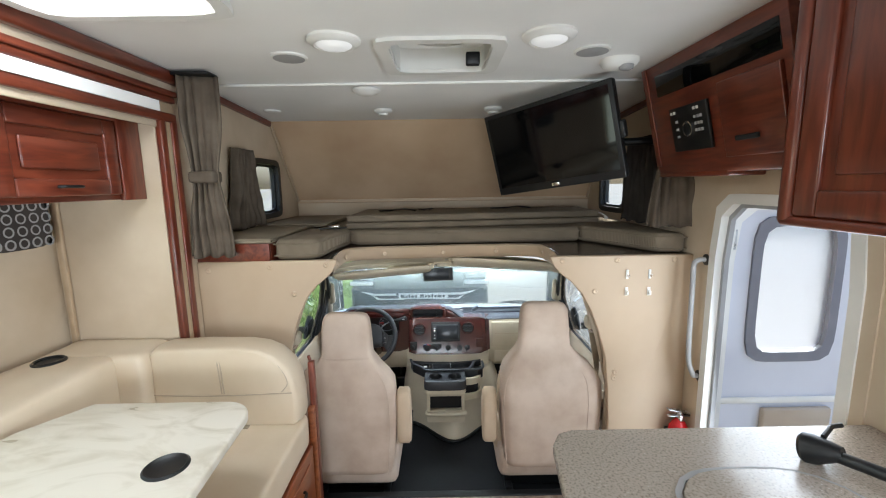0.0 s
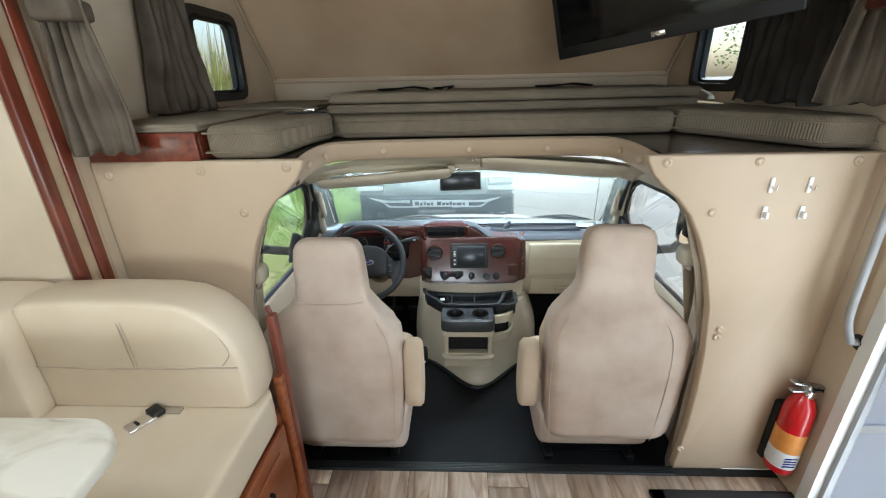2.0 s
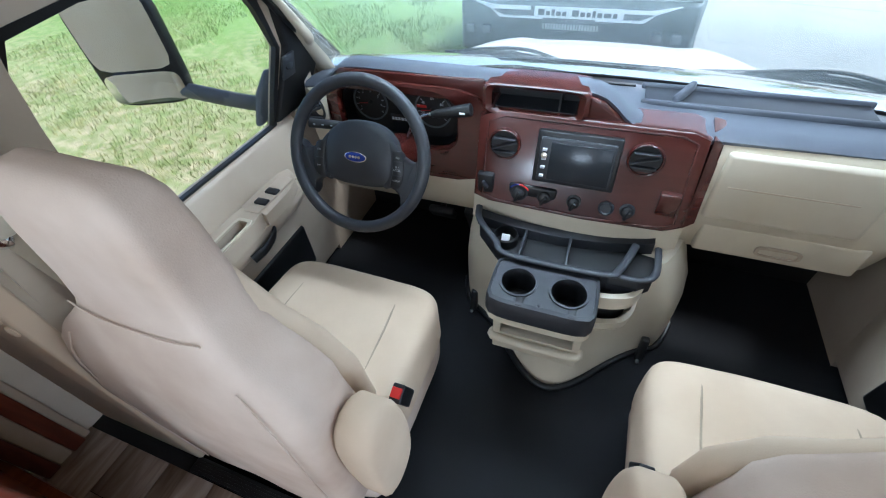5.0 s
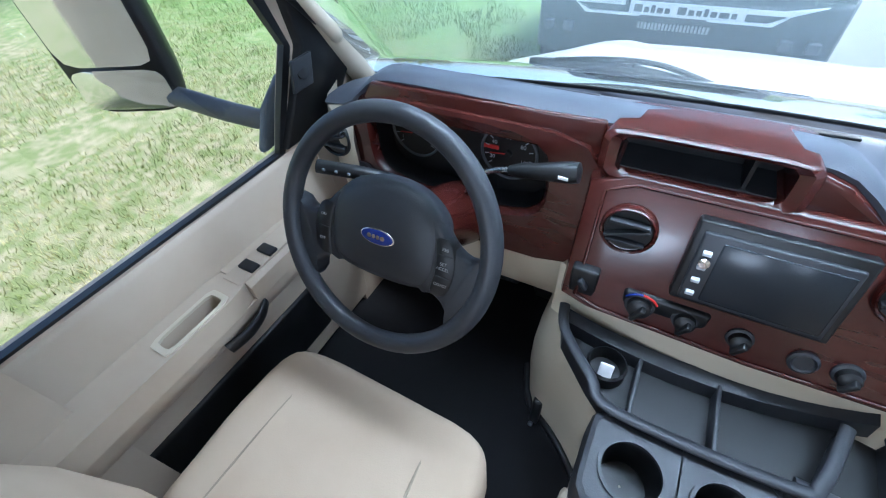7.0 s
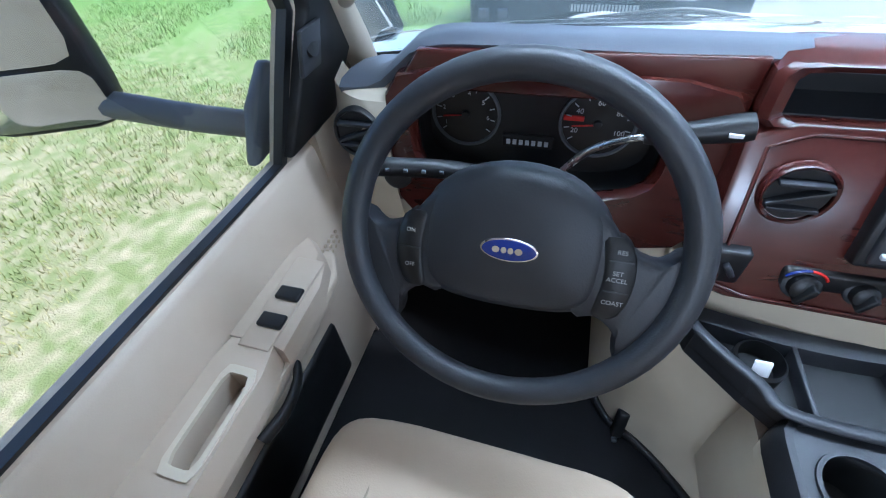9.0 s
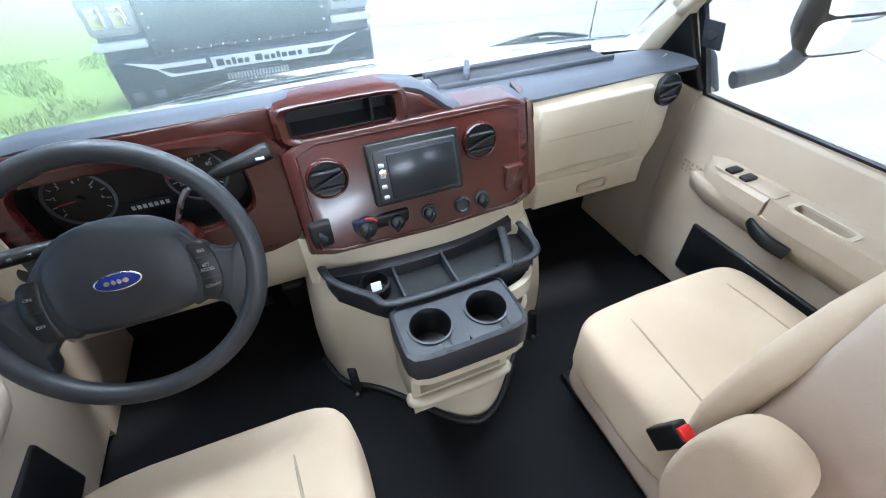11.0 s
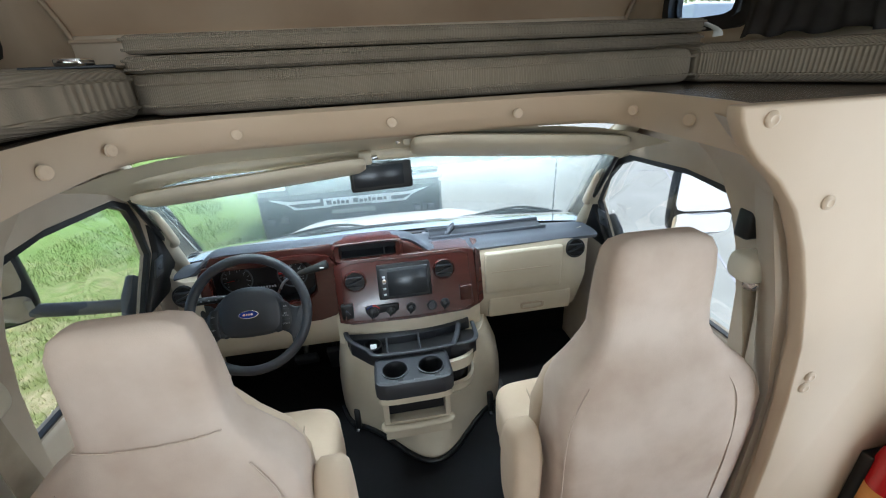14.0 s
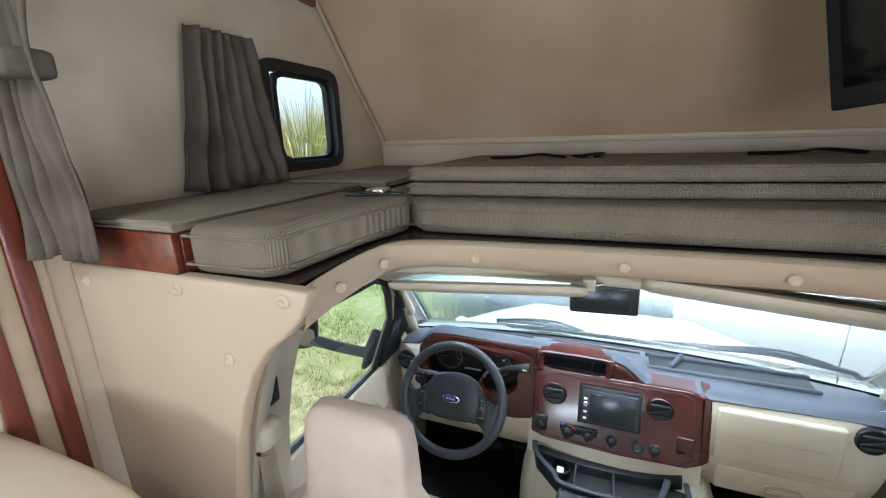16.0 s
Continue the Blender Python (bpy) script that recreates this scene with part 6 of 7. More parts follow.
for sx in (-1, 1):
    edge = [(0.068, 0.056), (0.088, 0.046), (0.106, 0.024), (0.128, 0.008), (0.148, 0.005), (0.161, 0.014)]
    edge += [(0.172 * math.cos(radians(-t)), 0.172 * math.sin(radians(-t))) for t in (-7, 4, 14, 24, 33, 41)]
    edge += [(0.121, -0.108), (0.121, -0.090), (0.110, -0.074), (0.092, -0.064), (0.064, -0.060)]
    eo = [(p.x, p.y) for p in curve_pts([(*q, 0) for q in edge + edge[:1]], 2)][:-1]
    mx, my = 0.118, -0.028
    loft("spoke", [[sp(sx * (mx + (x - mx) * k), my + (y - my) * k, c + 0.05 * max(0.0, x - 0.12)) for x, y in eo] for c, k in ((-0.022, 0.90), (-0.014, 1.0), (0.0, 1.0), (0.006, 0.965), (0.009, 0.90), (0.010, 0.7))], M_PLASTIC, sw, angle=80)
    loft("switch_pod", [[sp(sx * (0.098 + x + 0.012 * (1 - (y / 0.05) ** 2)), y - 0.018, c) for x, y in rounded(0, 0, 0.015 * k, 0.044 * k, 24, 5)] for c, k in ((-0.01, 1), (0.010, 1), (0.0125, 0.88))], M_BLACK, sw)
    words = (("RES", 0.012), ("SET", -0.010), ("ACCEL", -0.017), ("COAST", -0.042)) if sx > 0 else (("ON", 0.004), ("OFF", -0.036))
    for w, yb in words:
        lettering(w, sp(sx * 0.1075, yb, 0.0135), SX, SU, 0.0065, M_GREY, sw)
    for yb in ((0.003, -0.030) if sx > 0 else (-0.016,)):
        loft("key_gap", [[sp(sx * 0.108 + x, yb + y, c) for x, y in rounded(0, 0, 0.012, 0.0009, 8, 5)] for c in (0.0122, 0.0132)], M_PLASTIC, sw)
loft("emblem_rim", [[sp(x, y, c) for x, y in rounded(0, 0, 0.0295 * k, 0.0125 * k, 28, 2)] for c, k in ((0.016, 1), (0.0205, 1), (0.021, 0.95))], M_CHROME, sw)
loft("emblem", [[sp(x, y, c) for x, y in rounded(0, 0, 0.0275 * k, 0.0108 * k, 28, 2)] for c, k in ((0.020, 1), (0.0218, 1), (0.0222, 0.9))], M_BLUE, sw)
for px, w in ((-0.013, 0.004), (-0.005, 0.003), (0.002, 0.003), (0.010, 0.004)):
    loft("emblem_mark", [[sp(px + x, y, c) for x, y in rounded(0, 0, w, 0.0035, 10, 2)] for c in (0.0221, 0.0228)], M_CHROME, sw)
stk = thing("gear_lever", (-0.40, 2.66, 0.56), "black column gear lever on a thin metal stem", "lever")
tube("stem", curve_pts([(-0.455, 2.74, 0.535), (-0.441, 2.729, 0.564), (-0.415, 2.715, 0.605), (-0.375, 2.704, 0.632), (-0.34, 2.702, 0.640)], 5), 0.005, M_METAL, stk)
lathe("grip", (-0.36, 2.702, 0.636), (0.97, 0.0, 0.23), [(0, 0.007), (0.015, 0.011), (0.05, 0.013), (0.095, 0.016), (0.108, 0.015), (0.111, 0.006)], M_BLACK, stk, n=18)
box("mark", (-0.280, 2.684, 0.655), (-0.266, 2.688, 0.659), M_LABEL, stk)
sig = thing("turn_signal_lever", (-0.58, 2.66, 0.56), "black turn signal stalk with white symbols", "lever")
tube("stalk", curve_pts([(-0.53, 2.66, 0.585), (-0.56, 2.645, 0.600), (-0.60, 2.625, 0.615), (-0.666, 2.600, 0.627)], 5), 0.012, M_BLACK, sig, sides=14)
for i in range(4):
    box("symbol", (-0.648 + 0.020 * i, 2.5905 + 0.0075 * i, 0.6285 - 0.004 * i), (-0.643 + 0.020 * i, 2.594 + 0.0075 * i, 0.6318 - 0.004 * i), M_ARM, sig)
ped = thing("pedals", (-0.45, 2.95, 0.0), "black rubber pedals in the dark footwell", "pedals")
box("brake", (-0.50, 2.92, 0.06), (-0.40, 2.95, 0.13), M_RUBBER, ped, bevel=0.008, turn=Matrix.Rotation(radians(35), 3, "X"))
box("accelerator", (-0.36, 2.95, -0.02), (-0.30, 2.98, 0.14), M_RUBBER, ped, bevel=0.008, turn=Matrix.Rotation(radians(25), 3, "X"))
tube("brake_arm", [(-0.45, 2.94, 0.10), (-0.45, 3.05, 0.35)], 0.012, M_BLACK, ped)
tube("accelerator_arm", [(-0.33, 2.97, 0.08), (-0.33, 3.08, 0.3)], 0.010, M_BLACK, ped)

# ---------------------------------------------------------------- engine cover with cup holders
con = thing("engine_cover", (0.04, 2.6, -0.085), "cream engine cover console with charcoal cup holders", "console")


def nose(x, y0, reach):
    """Plan line of the cover: straight shoulders with a rounded nose between the seats."""
    return y0 - reach * math.exp(-((x - 0.055) / 0.203) ** 2)


er = []
for z, x0, x1, y0, reach in ((-0.085, -0.298, 0.405, 2.705, 0.262), (-0.06, -0.298, 0.404, 2.700, 0.245), (-0.03, -0.297, 0.402, 2.690, 0.222), (0.02, -0.296, 0.400, 2.682, 0.195), (0.10, -0.294, 0.395, 2.680, 0.172),
                             (0.20, -0.285, 0.378, 2.682, 0.150), (0.29, -0.268, 0.345, 2.690, 0.130), (0.318, -0.262, 0.330, 2.695, 0.125)):
    xs = [x0 + (x1 - x0) * i / 28 for i in range(29)]
    ring = []
    for x in xs:
        e = min(x - x0, x1 - x)
        ring.append((x, nose(x, y0, reach) + 0.10 * max(0.0, 1 - e / 0.06) ** 2, z))
    er.append([(x0 + 0.004, 3.1, z)] + ring + [(x1 - 0.004, 3.1, z)])
loft("shell", er, M_CREAM, con, angle=60)
tube("base_seal", [(x, nose(x, 2.70, 0.268) + 0.10 * max(0.0, 1 - min(x + 0.303, 0.41 - x) / 0.06) ** 2, -0.076) for x in [-0.303 + 0.713 * i / 48 for i in range(49)]], 0.010, M_BLACK, con)
cs = []
for z, y in ((0.30, 2.66), (0.36, 2.675), (0.40, 2.672), (0.422, 2.68)):
    cs.append([(x, y + 0.8 * (x - 0.03) ** 2, z) for x in [-0.262 + 0.0405 * i for i in range(15)]])
loft("neck", cs, M_CREAM, con, closed=False, angle=60)
# organiser tray: open bins with a rounded lip
tray = [(-0.232, 2.70), (-0.215, 2.645), (-0.15, 2.575), (-0.105, 2.535), (0.125, 2.535), (0.165, 2.56), (0.20, 2.66)]
loft("tray_wall", [[(x, y, z) for x, y in tray] for z in (0.30, 0.362)], M_PLASTIC, con, closed=False, smooth=False)
tube("tray_lip", curve_pts([(*p, 0.364) for p in tray], 5), 0.008, M_PLASTIC, con, sides=12, flat=(0.010, 0.006))
tray2 = [(0.135, 2.548), (0.215, 2.548), (0.25, 2.58), (0.255, 2.67)]
loft("tray_wall", [[(x, y, z) for x, y in tray2] for z in (0.29, 0.355)], M_PLASTIC, con, closed=False, smooth=False)
tube("tray_lip", curve_pts([(*p, 0.357) for p in tray2], 5), 0.008, M_PLASTIC, con, sides=12, flat=(0.009, 0.006))
prism("tray_bottom", tray + [(0.20, 2.70)], "z", 0.319, 0.323, M_BLACK, con)
prism("tray_bottom", tray2 + [(0.20, 2.68)], "z", 0.319, 0.322, M_BLACK, con)
loft("tray_back", [[(-0.228 + 0.034 * i, 2.645 + dy + 0.6 * (-0.21 + 0.034 * i) ** 2, z) for i in range(15)] for z, dy in ((0.319, 0), (0.350, 0.006), (0.356, 0.03))], M_PLASTIC, con, closed=False)
box("tray_divider", (0.035, 2.545, 0.32), (0.042, 2.67, 0.352), M_PLASTIC, con, bevel=0.002)
box("tray_divider", (-0.085, 2.545, 0.32), (-0.078, 2.67, 0.350), M_PLASTIC, con, bevel=0.002)
CX0, CX1, CY = -0.061, 0.061, 2.462
for cx in (CX0, CX1):
    ring_frame("cup_plate", rounded(cx, CY + 0.005, 0.062, 0.070, 48, 12), rounded(cx, CY, 0.043, 0.043, 48, 2), "z", 0.325, 0.352, M_PLASTIC, con)
    lathe("cup_well", (cx, CY, 0.352), (0, 0, -1), [(0.0, 0.0445), (0.002, 0.043), (0.07, 0.037), (0.072, 0.002)], M_BLACK, con, n=32, cap=False)
    ring_frame("cup_rim", rounded(cx, CY, 0.047, 0.047, 40, 2), rounded(cx, CY, 0.0415, 0.0415, 40, 2), "z", 0.349, 0.356, M_PLASTIC, con)
    box("cup_notch", (cx + 0.005, CY - 0.072, 0.325), (cx + 0.025, CY - 0.040, 0.3535), M_BLACK, con, bevel=0.003)
skirt_o, skirt_i = rounded(0.0, CY + 0.005, 0.132, 0.085, 40, 6), rounded(0.0, CY + 0.005, 0.121, 0.068, 40, 8)
loft("cup_skirt", [[(x, y, z) for x, y in o] for o, z in ((skirt_i, 0.350), (skirt_i, 0.355), (rounded(0.0, CY + 0.005, 0.128, 0.078, 40, 7), 0.352), (skirt_o, 0.335), (skirt_o, 0.298), (skirt_i, 0.298))], M_PLASTIC, con, cap=False, angle=50)
# cream bin below the cups
loft("bin_crown", [[(x, y, z) for x, y in o] for o, z in ((skirt_i, 0.272), (rounded(0.0, CY + 0.005, 0.130, 0.082, 40, 6), 0.272), (rounded(0.0, CY + 0.005, 0.130, 0.082, 40, 6), 0.2985), (skirt_i, 0.2985))], M_CREAM, con, cap=False, angle=40)
BF = 2.455
wall_with_hole("bin_front", "y", BF, 0.016, (-0.118, 0.045, 0.122, 0.273), [(-0.098, 0.125, 0.104, 0.222)], M_CREAM, con)
for x0, x1 in ((-0.118, -0.100), (0.104, 0.122)):
    box("bin_side", (x0, BF + 0.016, 0.045), (x1, 2.60, 0.273), M_CREAM, con)
box("bin_floor", (-0.10, BF + 0.016, 0.045), (0.104, 2.60, 0.115), M_CREAM, con)
box("bin_roof", (-0.10, BF + 0.016, 0.226), (0.104, 2.56, 0.232), M_BLACK, con)
# back coloured near black, so the bin's shade is in the colour
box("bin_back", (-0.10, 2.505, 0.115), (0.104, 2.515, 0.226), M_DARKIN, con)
tube("bin_lip", curve_pts([(-0.115, BF + 0.015, 0.105), (-0.10, BF - 0.008, 0.105), (0.104, BF - 0.008, 0.105), (0.12, BF + 0.015, 0.105)], 5), 0.014, M_CREAM, con)
sb = curve_pts([(0.122, 2.505, 0), (0.17, 2.512, 0), (0.213, 2.532, 0), (0.238, 2.575, 0), (0.248, 2.64, 0)], 5)
for nm, z0, z1, lean in (("side_bin_band", 0.268, 0.312, 0.0), ("side_bin_lip", 0.155, 0.205, 0.012)):
    loft(nm, [[(p.x - 0.006, p.y + 0.012 + lean, z0) for p in sb], [(p.x, p.y + lean, z0) for p in sb], [(p.x, p.y, z1) for p in sb], [(p.x - 0.007, p.y + 0.012, z1 + 0.003) for p in sb]], M_CREAM, con, closed=False, angle=50)
# side bin's dark interior is likewise painted on its back
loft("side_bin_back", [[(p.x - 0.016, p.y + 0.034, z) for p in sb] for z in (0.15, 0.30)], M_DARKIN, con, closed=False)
loft("side_bin_floor", [[(p.x - 0.002, p.y + 0.006, 0.165) for p in sb], [(p.x - 0.018, p.y + 0.040, 0.165) for p in sb]], M_CREAM, con, closed=False)
tg = thing("white_tag", (-0.13, 2.64, 0.32), "small white plastic tag in the console socket", "tag")
box("plate", (-0.142, 2.605, 0.322), (-0.119, 2.610, 0.358), M_LABEL, tg, bevel=0.002, turn=Matrix.Rotation(radians(-25), 3, "X"))
lathe("socket", (-0.132, 2.62, 0.32), (0, 0, 1), [(0, 0.034), (0.030, 0.034), (0.034, 0.030), (0.002, 0.027), (0.001, 0.002)], M_BLACK, tg, n=24)
for x, y in ((-0.235, 2.652), (0.318, 2.625)):
    lt = thing("cover_latch", (x, y, -0.08), "black latch at the foot of the engine cover", "latch", "engine cover latches")
    box("strap", (x - 0.012, y - 0.012, -0.07), (x + 0.012, y + 0.012, 0.02), M_BLACK, lt, bevel=0.006, turn=Matrix.Rotation(radians(-12), 3, "X"))
    lathe("bolt", (x - 0.004, y - 0.02, -0.066), (0, -1, 0.3), [(0, 0.006), (0.008, 0.006), (0.009, 0.002)], M_METAL, lt, n=10)


# ---------------------------------------------------------------- captain's seats
def captain_seat(cx, inner, back):
    """inner: +1 when the aisle is on the seat's +x side."""
    s = thing("captain_seat", (cx, 2.2, -0.085), "tan upholstered captain's seat with a tall integral headrest", "seat", "captain's seats")
    prof = [(0.085, 0.190, 1.990, 2.115), (0.098, 0.215, 1.974, 2.125), (0.13, 0.229, 1.966, 2.13), (0.30, 0.243, 1.962, 2.13), (0.45, 0.248, 1.962, 2.118), (0.55, 0.246, 1.966, 2.108), (0.60, 0.236, 1.970, 2.102), (0.645, 0.212, 1.974, 2.096),
            (0.685, 0.172, 1.979, 2.09), (0.72, 0.138, 1.984, 2.088), (0.75, 0.122, 1.987, 2.086), (0.80, 0.118, 1.990, 2.086), (0.88, 0.114, 1.994, 2.084), (0.925, 0.109, 1.998, 2.080), (0.948, 0.098, 2.006, 2.072), (0.960, 0.075, 2.018, 2.060), (0.963, 0.03, 2.03, 2.048)]
    rings = []
    for z, hw, y0, y1 in prof:
        sh = back - 0.022 * (1 - min(1.0, max(0.0, (z - 0.5) / 0.3))) - 0.042
        y0, y1, hw = y0 + sh, y1 + sh, hw + 0.006 + (0.006 if inner > 0 else 0.002) * (z < 0.62)
        ox = cx - inner * (0.016 if inner > 0 else 0.034) * (1 - min(1.0, max(0.0, (z - 0.55) / 0.15)))
        z -= (0.034 if inner > 0 else 0.004) * min(1.0, max(0.0, (z - 0.45) / 0.3))
        ring = []
        for x, y in rounded(ox, (y0 + y1) / 2, hw, (y1 - y0) / 2, 44, 7.0):
            wob = 0.004 * noise.noise((x * 7, y * 3 + cx * 5, z * 7))
            ring.append((x + wob, y + wob * 1.5, z))
        rings.append(ring)
    loft("backrest", rings, M_SEATFAB, s, angle=80)
    fr = []
    for z, hw, y1 in ((0.20, 0.20, 2.15), (0.35, 0.225, 2.15), (0.5, 0.228, 2.135), (0.60, 0.205, 2.118), (0.66, 0.16, 2.105), (0.75, 0.10, 2.096), (0.84, 0.095, 2.085), (0.895, 0.07, 2.072)):
        fr.append([(x, y, z) for x, y in rounded(cx, y1 - 0.07 + back, hw, 0.035, 28, 4)])
    loft("backrest_front", fr, M_SEATFRONT, s, angle=80)
    tube("neck_seam", curve_pts([(cx - 0.122, 1.943 + back, 0.712), (cx - 0.06, 1.937 + back, 0.705), (cx + 0.06, 1.937 + back, 0.705), (cx + 0.122, 1.943 + back, 0.712)], 5), 0.0016, M_SEATFAB, s, sides=6)
    for sx in (-1, 1):
        tube("side_seam", curve_pts([(cx + sx * 0.195, 1.904 + back, 0.10), (cx + sx * 0.212, 1.899 + back, 0.35), (cx + sx * 0.205, 1.905 + back, 0.55), (cx + sx * 0.16, 1.922 + back, 0.645)], 5), 0.0016, M_SEATFAB, s, sides=6)
    # cushion with sewn side panels
    lo = 0.0 if inner > 0 else -0.010
    pillow("seat_cushion", (cx - 0.243, 2.04 + back, 0.07), (cx + 0.243, 2.445 if inner > 0 else 2.43, 0.286 if inner > 0 else 0.276), M_SEATFRONT, s, k=6.5, n=13, dents=0.004, seed=cx)
    for sx in (-1, 1):
        tube("cushion_seam", curve_pts([(cx + sx * 0.150, 2.12, 0.283 + lo), (cx + sx * 0.145, 2.25, 0.285 + lo), (cx + sx * 0.138, 2.35, 0.283 + lo), (cx + sx * 0.135, 2.405 + lo, 0.268 + lo), (cx + sx * 0.135, 2.435 + 1.5 * lo, 0.23 + lo), (cx + sx * 0.135, 2.444 + 1.5 * lo, 0.16)], 5), 0.0026, M_BELT, s, sides=6)
    pillow("skirt", (cx - 0.225, 1.965 + back, -0.005), (cx + 0.235, 2.42, 0.16), M_SEATFAB, s, k=12, n=9, dents=0.004, seed=3)
    box("pedestal", (cx - 0.19, 2.05, -0.085), (cx + 0.19, 2.40, 0.02), M_BLACK, s, bevel=0.01)
    for sx in (-1, 1):
        box("slide_rail", (cx + sx * 0.17 - 0.018, 2.0, -0.085), (cx + sx * 0.17 + 0.018, 2.46, -0.06), M_BLACK, s, bevel=0.004)
    # folding armrest on the aisle side, standing up along the back
    ax = cx + inner * 0.278
    outl = [(2.07, 0.27), (2.062, 0.40), (2.066, 0.49), (2.085, 0.535), (2.12, 0.545), (2.155, 0.525), (2.178, 0.46), (2.185, 0.36), (2.175, 0.28), (2.15, 0.245), (2.105, 0.24)]
    o3 = [(p.x, p.y) for p in curve_pts([(*q, 0) for q in outl + outl[:1]], 3)][:-1]
    rg = []
    for d, k in ((-0.036, 0.75), (-0.034, 0.9), (-0.022, 1.0), (0.022, 1.0), (0.034, 0.9), (0.036, 0.75)):
        rg.append([(ax + d, (y - 2.125) * k + 2.125 - 0.125 + back, (z - 0.38) * k + (0.362 if inner > 0 else 0.338)) for y, z in o3])
    loft("armrest", rg, M_SEATFRONT, s, angle=80)
    lathe("armrest_pivot", (cx + inner * 0.235, 2.02, 0.40), (inner, 0, 0), [(0, 0.03), (0.012, 0.028)], M_BELT, s, n=16)
    bb = box("buckle", (cx + inner * 0.255 - 0.014, 2.11, 0.24), (cx + inner * 0.255 + 0.014, 2.15, 0.325), M_BLACK, s, bevel=0.004, turn=Matrix.Rotation(radians(20), 3, "X"))
    box("buckle_button", (cx + inner * 0.255 - 0.011, 2.104, 0.318), (cx + inner * 0.255 + 0.011, 2.126, 0.330), M_REDBTN, s, bevel=0.002, turn=Matrix.Rotation(radians(20), 3, "X"))
    return s


captain_seat(-0.494, 1, 0.0)
captain_seat(0.506, -1, 0.035)

# ---------------------------------------------------------------- vehicle outside: mirrors, hood, wipers
for side, nm in ((-1, "driver"), (1, "passenger")):
    m = thing("side_mirror", (side * 1.2, 2.68, 0.55), "black towing mirror with a flat and a wide-angle glass", "mirror", "side mirrors")
    cx, cy, cz = (-1.29, 2.65, 0.745) if side < 0 else (1.175, 2.66, 0.775)
    hx, hz = (0.125, 0.165) if side < 0 else (0.122, 0.150)
    face = Matrix.Rotation(radians(24 if side < 0 else -10), 3, "Z")

    def fp(x, y, z):
        v = face @ Vector((x, y, 0))
        return (cx + v.x, cy + v.y, cz + z)
    loft("housing", [[fp(x * k, y, z * k) for x, z in rounded(0, 0, hx, hz, 36, 6)] for y, k in ((0.0, 0.97), (0.006, 1.0), (0.04, 1.0), (0.085, 0.8), (0.10, 0.5))], M_BLACK, m)
    loft("flat_glass", [[fp(x, y, z + hz * 0.30) for x, z in rounded(0, 0, hx - 0.010, hz * 0.63, 32, 7)] for y in (-0.004, 0.002)], M_MIRROR, m)
    loft("wide_glass", [[fp(x * k, y, z * k - hz * 0.66) for x, z in rounded(0, 0, hx - 0.010, hz * 0.28, 32, 6)] for y, k in ((0.002, 1.0), (-0.003, 1.0), (-0.006, 0.7), (-0.007, 0.2))], M_MIRROR, m)
    tube("arm", curve_pts([(cx - side * 0.06, 2.70, cz - hz + 0.03), (cx - side * 0.10, 2.705, 0.612), (side * 1.06, 2.725, 0.590), (side * 0.955, 2.755, 0.568)], 5), 0.02, M_ARM, m, sides=12, flat=(0.020, 0.024))
    prism("foot", [(y + (0.06 if side > 0 else -0.03), z) for y, z in ((2.72, 0.525), (2.90, 0.54), (2.92, 0.60), (2.84, 0.66), (2.77, 0.61))], "x", *sorted((side * 0.935, side * 0.965)), M_ARM, m, bevel=0.01)
hood = thing("hood", (0, 3.6, 0.4), "white painted hood of the motorhome", "hood", kind="structure")
hr = []
for y, z, hw in ((3.10, 0.535, 0.92), (3.22, 0.545, 0.90), (3.40, 0.525, 0.86), (3.70, 0.47, 0.80), (3.95, 0.40, 0.76), (4.08, 0.30, 0.74), (4.12, 0.05, 0.74)):
    hr.append([(hw * u, y - 0.06 * u * u * (y > 3.3), z - 0.10 * abs(u) ** 3 + 0.02 * math.exp(-((abs(u) - 0.55) / 0.1) ** 2)) for u in [-1 + 0.1 * i for i in range(21)]])
loft("panel", hr, M_PAINT, hood, closed=False, angle=60)
for side in (-1, 1):
    box("fender", (min(side * 0.9, side * 1.02), 3.0, -0.5), (max(side * 0.9, side * 1.02), 4.05, 0.20), M_PAINT, hood, bevel=0.05, seg=4)
box("cowl", (-0.9, 3.12, 0.50), (0.9, 3.24, 0.548), M_BLACK, hood, bevel=0.01)
for xp, x0, x1, zz in ((-0.33, -0.50, -0.02, 0.600), (0.03, 0.34, 0.84, 0.600)):
    w = thing("wiper", (xp, 3.2, 0.55), "black windshield wiper resting at the glass base", "wiper", "wipers")
    xm = (x0 + x1) / 2
    tube("arm", curve_pts([(xp - 0.02, 3.24, 0.560), ((xp + xm) / 2, 3.205, 0.598), (xm, 3.19, 0.622)], 5), 0.010, M_BLACK, w, flat=(0.013, 0.008))
    tube("blade", curve_pts([(x0, 3.185, zz), (xm, 3.185, zz + 0.012), (x1, 3.165, zz - 0.012)], 6), 0.008, M_BLACK, w, flat=(0.009, 0.011))
    tube("frame", curve_pts([(x0 + 0.06, 3.186, zz + 0.012), (xm - 0.05, 3.188, zz + 0.028), (xm + 0.05, 3.188, zz + 0.028), (x1 - 0.07, 3.172, zz + 0.006)], 5), 0.006, M_BLACK, w)
    lathe("pivot", (xp - 0.02, 3.24, 0.545), (0, -0.3, 1), [(0, 0.022), (0.02, 0.020), (0.026, 0.01)], M_BLACK, w, n=14)
ant = tube("antenna", [(0.80, 3.20, 0.42), (0.81, 3.19, 1.25)], 0.003, M_METAL, sides=6)
tagged(ant, "thin whip antenna on the fender", "antenna")

